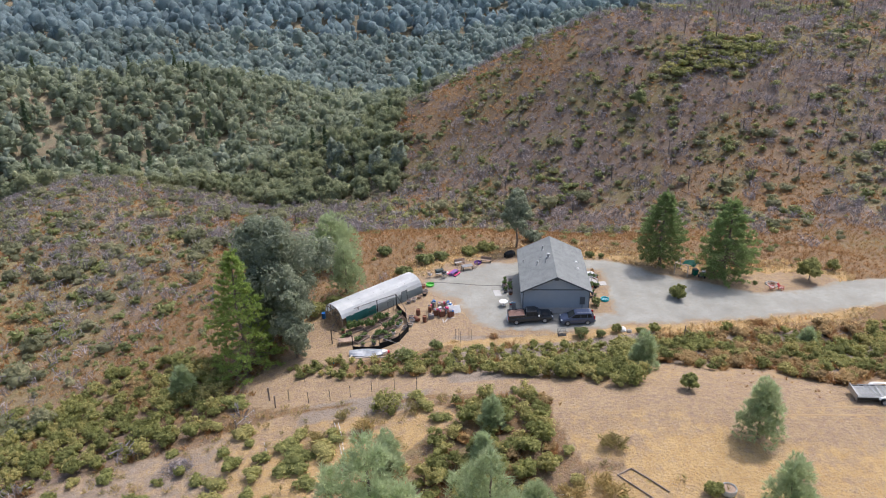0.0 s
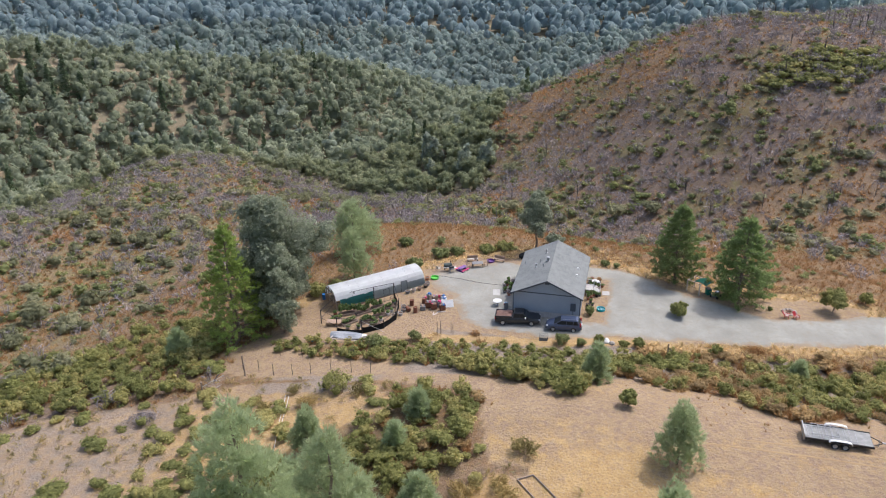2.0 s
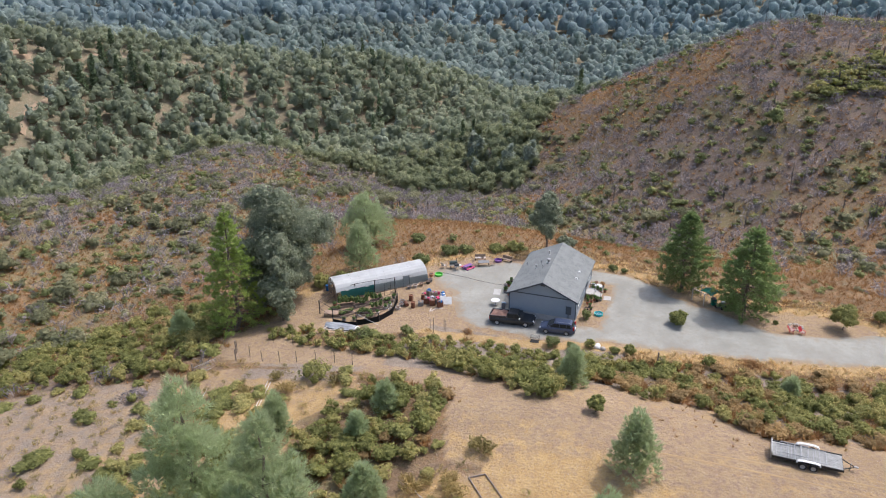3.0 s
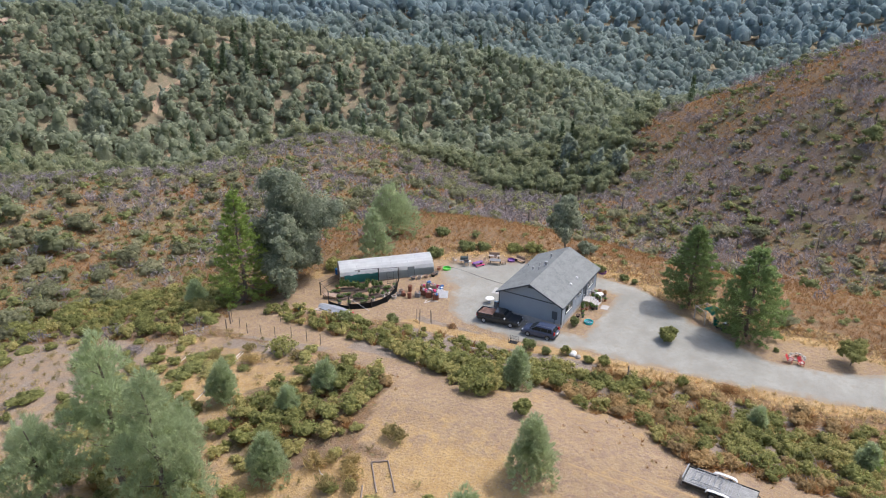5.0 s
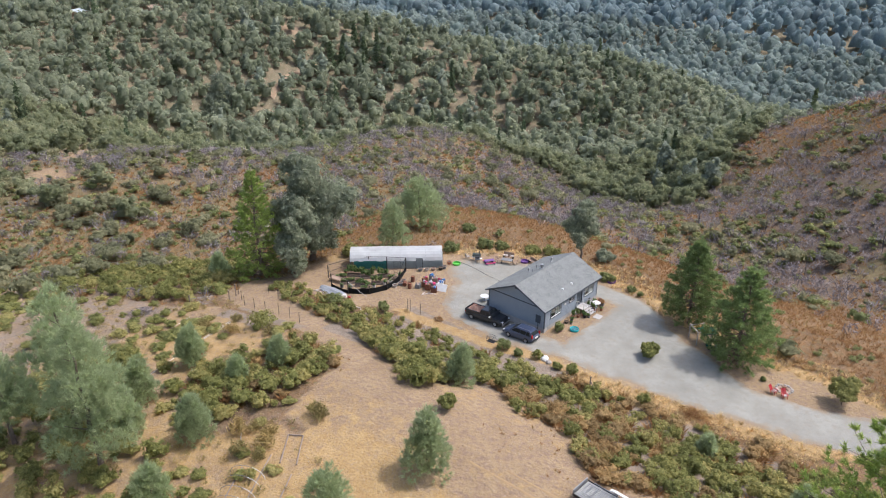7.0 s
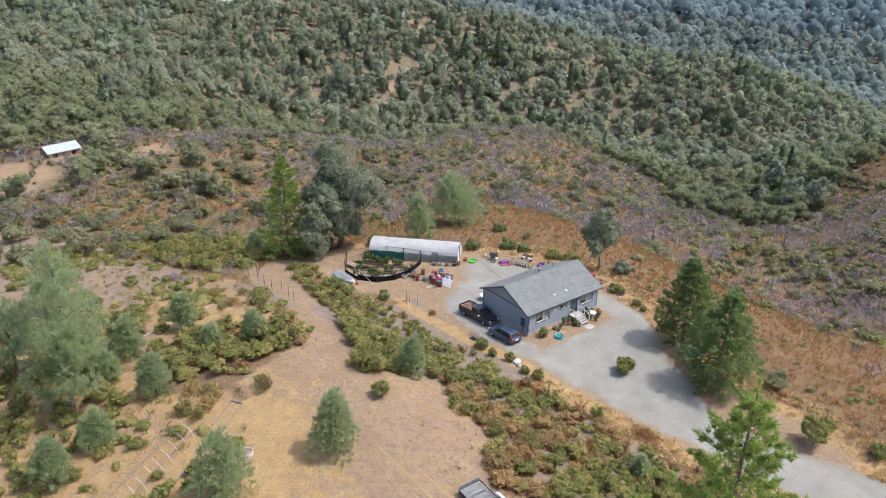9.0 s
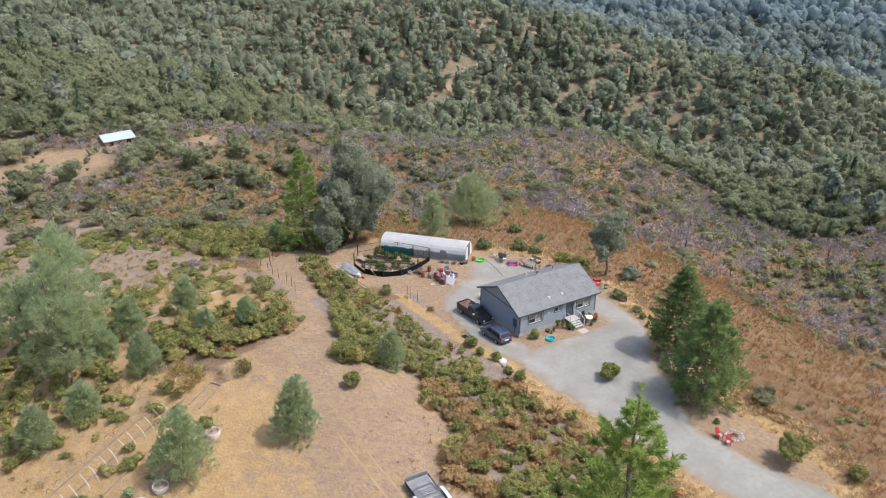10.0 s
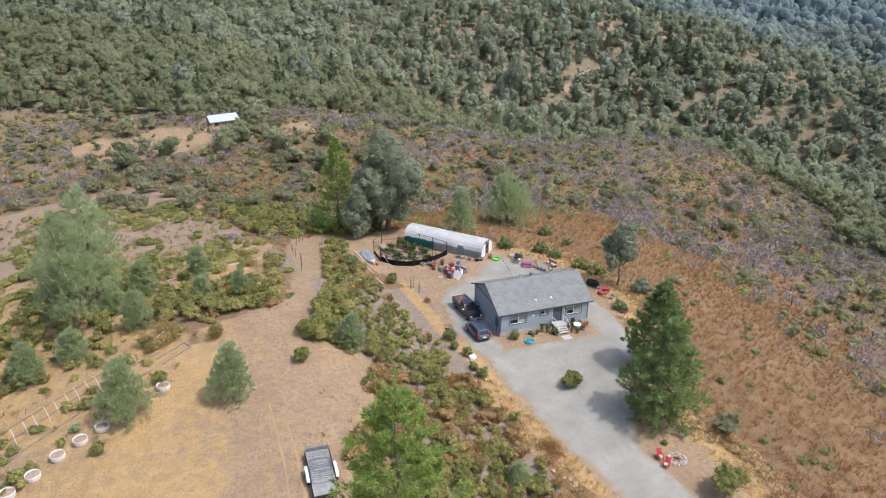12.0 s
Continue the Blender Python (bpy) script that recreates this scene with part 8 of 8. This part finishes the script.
def build_canopy():
    t = thing("garden_canopy", "low wooden frame with a green tarp roof under the pines", "canopy", (19.9, 11.9), -38)
    for x in (-1.0, 1.0):
        for y in (-0.9, 0.9):
            part("post", boxed(x - 0.05, y - 0.05, 0, x + 0.05, y + 0.05, 1.7), PALE, t)
        part("side_beam", boxed(x - 0.04, -1.0, 1.7, x + 0.04, 1.0, 1.78), PALE, t)
    for y in (-0.9, 0.9):
        part("cross_beam", boxed(-1.1, y - 0.04, 1.78, 1.1, y + 0.04, 1.86), PALE, t)
        part("brace", tubed([(-1.0, y, 1.0), (1.0, y, 1.0)], 0.03, 5), WOOD, t)
    bm = bmesh.new()
    rows = []
    for i in range(9):
        row = []
        for j in range(7):
            u, v = i / 8, j / 6
            row.append(bm.verts.new((-0.2 + 1.9 * u, -0.5 + 1.9 * v, 2.02 - 0.5 * (2 * u - 1) ** 2 * 0.5 - 0.14 * (2 * v - 1) ** 2 + 0.06 * noise.noise((3 * u, 3 * v, 1)))))
        rows.append(row)
    for a, b in zip(rows, rows[1:]):
        for k in range(6):
            bm.faces.new((a[k], b[k], b[k + 1], a[k + 1]))
    bmesh.ops.solidify(bm, geom=bm.faces[:], thickness=0.02)
    part("tarp_roof", bm, GREEN_TARP, t, "bright green draped tarp")
    w = thing("wheeled_bin", "dark green wheeled bin under the pines", "bin", (21.4, 11.2), 20)
    part("body", loft([[(-0.26, -0.3, 0.08), (0.26, -0.3, 0.08), (0.26, 0.3, 0.08), (-0.26, 0.3, 0.08)], [(-0.32, -0.36, 0.95), (0.32, -0.36, 0.95), (0.32, 0.36, 0.95), (-0.32, 0.36, 0.95)]]), GREEN_TARP, w)
    part("lid", boxed(-0.34, -0.4, 0.952, 0.34, 0.38, 1.02, bevel=0.03), BLACK, w)
    for s in (-1, 1):
        part("wheel", lathe([(0, -0.03), (0.1, -0.03), (0.1, 0.03), (0, 0.03)], 10, at=(s * 0.28, 0.28, 0.1)), BLACK, w)
    w = thing("parked_mower", "small grey ride-on mower under the pines", "mower", (22.4, 10.7), 60)
    part("deck", boxed(-0.6, -0.42, 0.18, 0.5, 0.42, 0.36, bevel=0.06), GREYPOT, w)
    part("bonnet", boxed(0.1, -0.26, 0.36, 0.75, 0.26, 0.78, bevel=0.08), STEEL, w)
    part("seat", boxed(-0.55, -0.24, 0.36, -0.1, 0.24, 0.68, bevel=0.06), BLACK, w)
    for s in (-1, 1):
        for x, r in ((-0.45, 0.24), (0.5, 0.18)):
            bm = lathe([(0, -0.08), (r, -0.08), (r, 0.08), (0, 0.08)], 12)
            bm.transform(Matrix.Translation((x, s * 0.46, r)) @ Matrix.Rotation(radians(90), 4, "X"))
            part("wheel", bm, TYRE, w)


build_canopy()

# ---- hoop rows and planting bags on the southern terrace ----
PVC = surface("white_plastic_pipe", (0.70, 0.70, 0.68), (0.60, 0.58, 0.55), 0.5, scale=3, fine=20, bump=0.02)
for k in range(13):
    s = k / 12
    x, y = 3.6 + 7.2 * s, -42.8 - 11.0 * s
    z = land_at(x, y)
    t = thing("garden_hoop", "thin white plastic hoop over an empty planting row", "hoop", (x, y, z), 27, "planting-row hoops")
    n = 10
    arc = [(-1.7 * math.cos(math.pi * i / n), 0.06 * math.sin(3 * k), 1.35 * math.sin(math.pi * i / n) ** 0.8) for i in range(n + 1)]
    part("far_side", tubed(arc[: n // 2 + 2], 0.022, 5), GREYPOT, t, "grey weathered side of the hoop")
    part("near_side", tubed(arc[n // 2 + 1:], 0.026, 5), PVC, t)
for k, (a, b, c, d) in enumerate([(3.3, -36.5, 6.0, -39.4), (6.6, -40.4, 11.2, -47.9), (11.2, -47.9, 15.6, -55.2), (3.0, -39.9, 7.4, -47.2), (7.4, -47.2, 12.0, -54.8), (2.0, -42.3, 9.8, -55.2), (2.0, -37.2, 3.3, -36.5), (2.0, -37.2, 4.6, -40.1)]):
    n, pts = 6, []
    for i in range(n + 1):
        x, y = a + (c - a) * i / n, b + (d - b) * i / n
        pts.append((x, y, land_at(x, y) + 0.08))
    ob = part("edging_timber", tubed(pts, 0.07, 6), WOOD, None)
    tagged(ob, "dark weathered timber edging a planting terrace", "edging", "terrace edgings")
BAG = surface("white_woven_bag", (0.66, 0.65, 0.62), (0.54, 0.52, 0.48), 0.8, scale=4, fine=30, bump=0.2)
for k, (x, y) in enumerate([(10.9, -39.4), (14.9, -45.0), (15.8, -46.9), (17.0, -48.8), (18.7, -50.7), (20.0, -52.6)]):
    t = thing("planting_bag", "white woven planting bag filled with dry soil", "planting bag", (x, y, land_at(x, y) - 0.03), 40 * k, "white planting bags")
    part("bag", lathe([(0, 0), (0.62, 0), (0.68, 0.15), (0.70, 0.5), (0.66, 0.58), (0.6, 0.5), (0.6, 0.34), (0, 0.34)], 14), BAG, t)
    part("soil", lathe([(0, 0.345), (0.59, 0.345), (0.59, 0.4), (0.2, 0.47), (0, 0.45)], 14), CLAY, t)
for k, (a, b, c, d) in enumerate([(-33.0, -27.2, -31.6, -30.5), (-25.7, -25.6, -23.6, -31.8), (-23.4, -32.6, -21.2, -39.3), (-25.2, -25.8, -23.0, -33.0), (-3.2, -39.0, -1.0, -40.2)]):
    pts = []
    for i in range(7):
        x, y = a + (c - a) * i / 6, b + (d - b) * i / 6 + 0.15 * math.sin(i)
        pts.append((x, y, land_at(x, y) + 0.05))
    ob = part("water_pipe", tubed(pts, 0.03, 6), PVC, None)
    tagged(ob, "white plastic pipe lying on the dry terrace", "pipe", "loose pipes")

# ---- small bushes in the yard and far buildings ----
for k, (x, y, h, r, m) in enumerate([(5.7, 1.9, 1.5, 0.9, BRIGHT_SCRUB), (2.8, -5.7, 1.5, 1.3, BRIGHT_SCRUB), (5.2, -6.0, 1.2, 0.8, BRIGHT_SCRUB), (7.4, -5.0, 1.2, 0.9, MANZANITA), (12.2, -5.0, 1.3, 1.0, MANZANITA), (10.4, -5.4, 1.0, 0.8, MANZANITA), (29.2, 8.3, 0.6, 0.4, BRIGHT_SCRUB), (3.0, 19.2, 1.3, 1.1, BRIGHT_SCRUB), (8.6, 17.6, 0.9, 0.6, BRIGHT_SCRUB), (-15.8, -8.3, 1.6, 1.2, BRIGHT_SCRUB), (-19.5, -13.6, 1.6, 1.6, BRIGHT_SCRUB), (18.4, -45.2, 1.3, 1.0, MANZANITA), (13.7, -47.5, 0.9, 0.7, GREY_PINE), (9.6, -39.8, 1.5, 1.2, MANZANITA), (-20, -24.6, 2.2, 2.4, MANZANITA), (5.6, -23.9, 2.4, 2.2, MANZANITA)]):
    tree("small_bush", (x, y), h, "small leafy green bush on bare ground", lobed_crown([(0, 0, 0.5, r / h * 0.75), (0.3 * r / h, 0.1, 0.5, r / h * 0.5), (-0.25 * r / h, 0.2 * r / h, 0.55, r / h * 0.5)], 700, 0.09 + 0.02 * r, 1.1, min(1.0, h / r * 0.6)), m, 0.04, 0.4, "bush", 2, 400 + k, bare=0.1, group="small bushes")
METAL_ROOF = surface("pale_metal_roof", (0.46, 0.52, 0.54), (0.38, 0.43, 0.45), 0.6, scale=0.8, fine=8, bump=0.05)
for k, (x, y, w, d, turn, m) in enumerate([(-151.0, -24.5, 8.0, 6.0, 100, METAL_ROOF), (-367, 108, 12, 7, 120, METAL_ROOF), (-352, 142, 9, 6, 100, CLAY), (-294, -73, 8, 6, 60, CLAY)]):
    z = land_at(x, y) - 0.9
    t = thing("far_house", "small far house with a pale low-pitched roof among oaks", "house", (x, y, z), turn, "far houses")
    part("wall", boxed(-w / 2, -d / 2, -1.5, w / 2, d / 2, 2.5), CLAY, t)
    part("roof", extruded([(-d / 2 - 0.4, 2.4), (0, 3.7), (d / 2 + 0.4, 2.4), (d / 2 + 0.4, 2.25), (0, 3.5), (-d / 2 - 0.4, 2.25)], w + 0.8, "x", at=-w / 2 - 0.4), m, t)
    for a in (-0.3, 0.3):
        part("window", boxed(a * w - 0.6, -d / 2 - 0.05, 0.9, a * w + 0.6, -d / 2 - 0.002, 2.0), DARK_GLASS, t)
    part("door", boxed(-0.45, -d / 2 - 0.06, 0.0, 0.45, -d / 2 - 0.002, 2.05), TRIM, t)

# ---- green bushes along the yard's north rim ----
for k, (x, y, h, r, m) in enumerate([(-21.9, 12.4, 2.0, 1.7, BRIGHT_SCRUB), (-22.6, 9.2, 1.6, 1.3, MANZANITA), (-19.0, 17.4, 1.8, 1.8, BRIGHT_SCRUB), (-16.6, 18.8, 1.6, 1.5, BRIGHT_SCRUB), (-12.0, 20.8, 1.5, 1.7, MANZANITA), (-9.4, 22.2, 1.6, 1.8, MANZANITA), (-26.0, 21.6, 1.6, 1.5, BRIGHT_SCRUB), (-1.6, 25.0, 2.2, 2.0, EUCALYPT), (2.2, 19.2, 1.4, 1.3, BRIGHT_SCRUB), (6.9, 18.2, 1.0, 0.8, BRIGHT_SCRUB), (-31.0, 3.6, 2.0, 1.8, MANZANITA), (-33.5, 1.5, 2.2, 2.0, MANZANITA), (-39.5, -5.0, 3.4, 2.2, EUCALYPT)]):
    tree("rim_bush", (x, y), h, "rounded leafy bush on the yard's edge", lobed_crown([(0, 0, 0.5, r / h * 0.6), (0.4 * r / h, 0.15 * r / h, 0.42, r / h * 0.5), (-0.4 * r / h, 0.2 * r / h, 0.45, r / h * 0.48), (0.1 * r / h, -0.4 * r / h, 0.4, r / h * 0.45)], 1300, 0.13, 1.1, min(1.0, 0.75 * h / r), 0.85), m, 0.06, 0.45, "bush", 3, 600 + k, bare=0.1, group="rim bushes")

# ---- hose over the western court ----
pts = []
for i in range(25):
    s = i / 24
    x, y = -18.4 + 12.6 * s, 10.1 - 1.6 * s + 0.12 * math.sin(7 * s)
    pts.append((x, y, land_at(x, y) + 0.06))
ob = part("garden_hose", tubed(pts, 0.018, 6), BLACK, None)
tagged(ob, "dark garden hose lying across the gravel court", "hose")

# ---- clutter under the slim tree behind the house ----
LILAC = surface("faded_red_plastic", (0.46, 0.06, 0.07), (0.38, 0.05, 0.06), 0.5, scale=4, fine=30, bump=0.05)
for k, (x, y, turn) in enumerate([(-2.3, 19.0, 20), (-3.3, 20.2, 75)]):
    t = thing("toy_wagon", "faded red plastic toy wagon abandoned under the tree", "toy wagon", (x, y), turn, "toy wagons")
    part("tub", loft([[(-0.45, -0.28, 0.2), (0.45, -0.28, 0.2), (0.45, 0.28, 0.2), (-0.45, 0.28, 0.2)], [(-0.55, -0.36, 0.5), (0.55, -0.36, 0.5), (0.55, 0.36, 0.5), (-0.55, 0.36, 0.5)]]), LILAC, t)
    part("handle", tubed([(0.5, 0, 0.25), (0.8, 0, 0.4), (1.1, 0, 0.8)], 0.02), BLACK, t)
    for a in (-0.32, 0.32):
        for s in (-1, 1):
            bm = lathe([(0, -0.04), (0.13, -0.04), (0.13, 0.04), (0, 0.04)], 12)
            bm.transform(Matrix.Translation((a, s * 0.32, 0.13)) @ Matrix.Rotation(radians(90), 4, "X"))
            part("wheel", bm, TYRE, t)
t = thing("covered_mower", "dark tarp drawn over a machine behind the house", "covered machine", (-5.6, 19.4), 35)
rings = []
for k in range(7):
    s = k / 6
    w, top = 0.35 + 0.25 * math.sin(math.pi * s), 0.55 + 0.45 * math.sin(math.pi * (0.15 + 0.7 * s)) + 0.05 * math.sin(11 * s)
    rings.append([(-0.9 + 1.8 * s, -w, 0.0), (-0.9 + 1.8 * s, -w * 0.9, top * 0.75), (-0.9 + 1.8 * s, 0, top), (-0.9 + 1.8 * s, w * 0.9, top * 0.78), (-0.9 + 1.8 * s, w, 0.0)])
part("tarp", loft(rings), BLACK_CLOTH, t)
for k, (x, y, w) in enumerate([(-4.2, 19.5, 0.45), (-1.5, 20.4, 0.5), (-0.7, 19.6, 0.4)]):
    t = thing("storage_tub", "small grey plastic tub under the tree", "tub", (x, y), 30 * k, "tubs under the tree")
    part("body", boxed(-w / 2, -w / 2.6, 0, w / 2, w / 2.6, 0.3, bevel=0.03), GREYPOT, t)
    part("lid", boxed(-w / 2 - 0.02, -w / 2.6 - 0.02, 0.302, w / 2 + 0.02, w / 2.6 + 0.02, 0.34, bevel=0.01), STEEL, t)
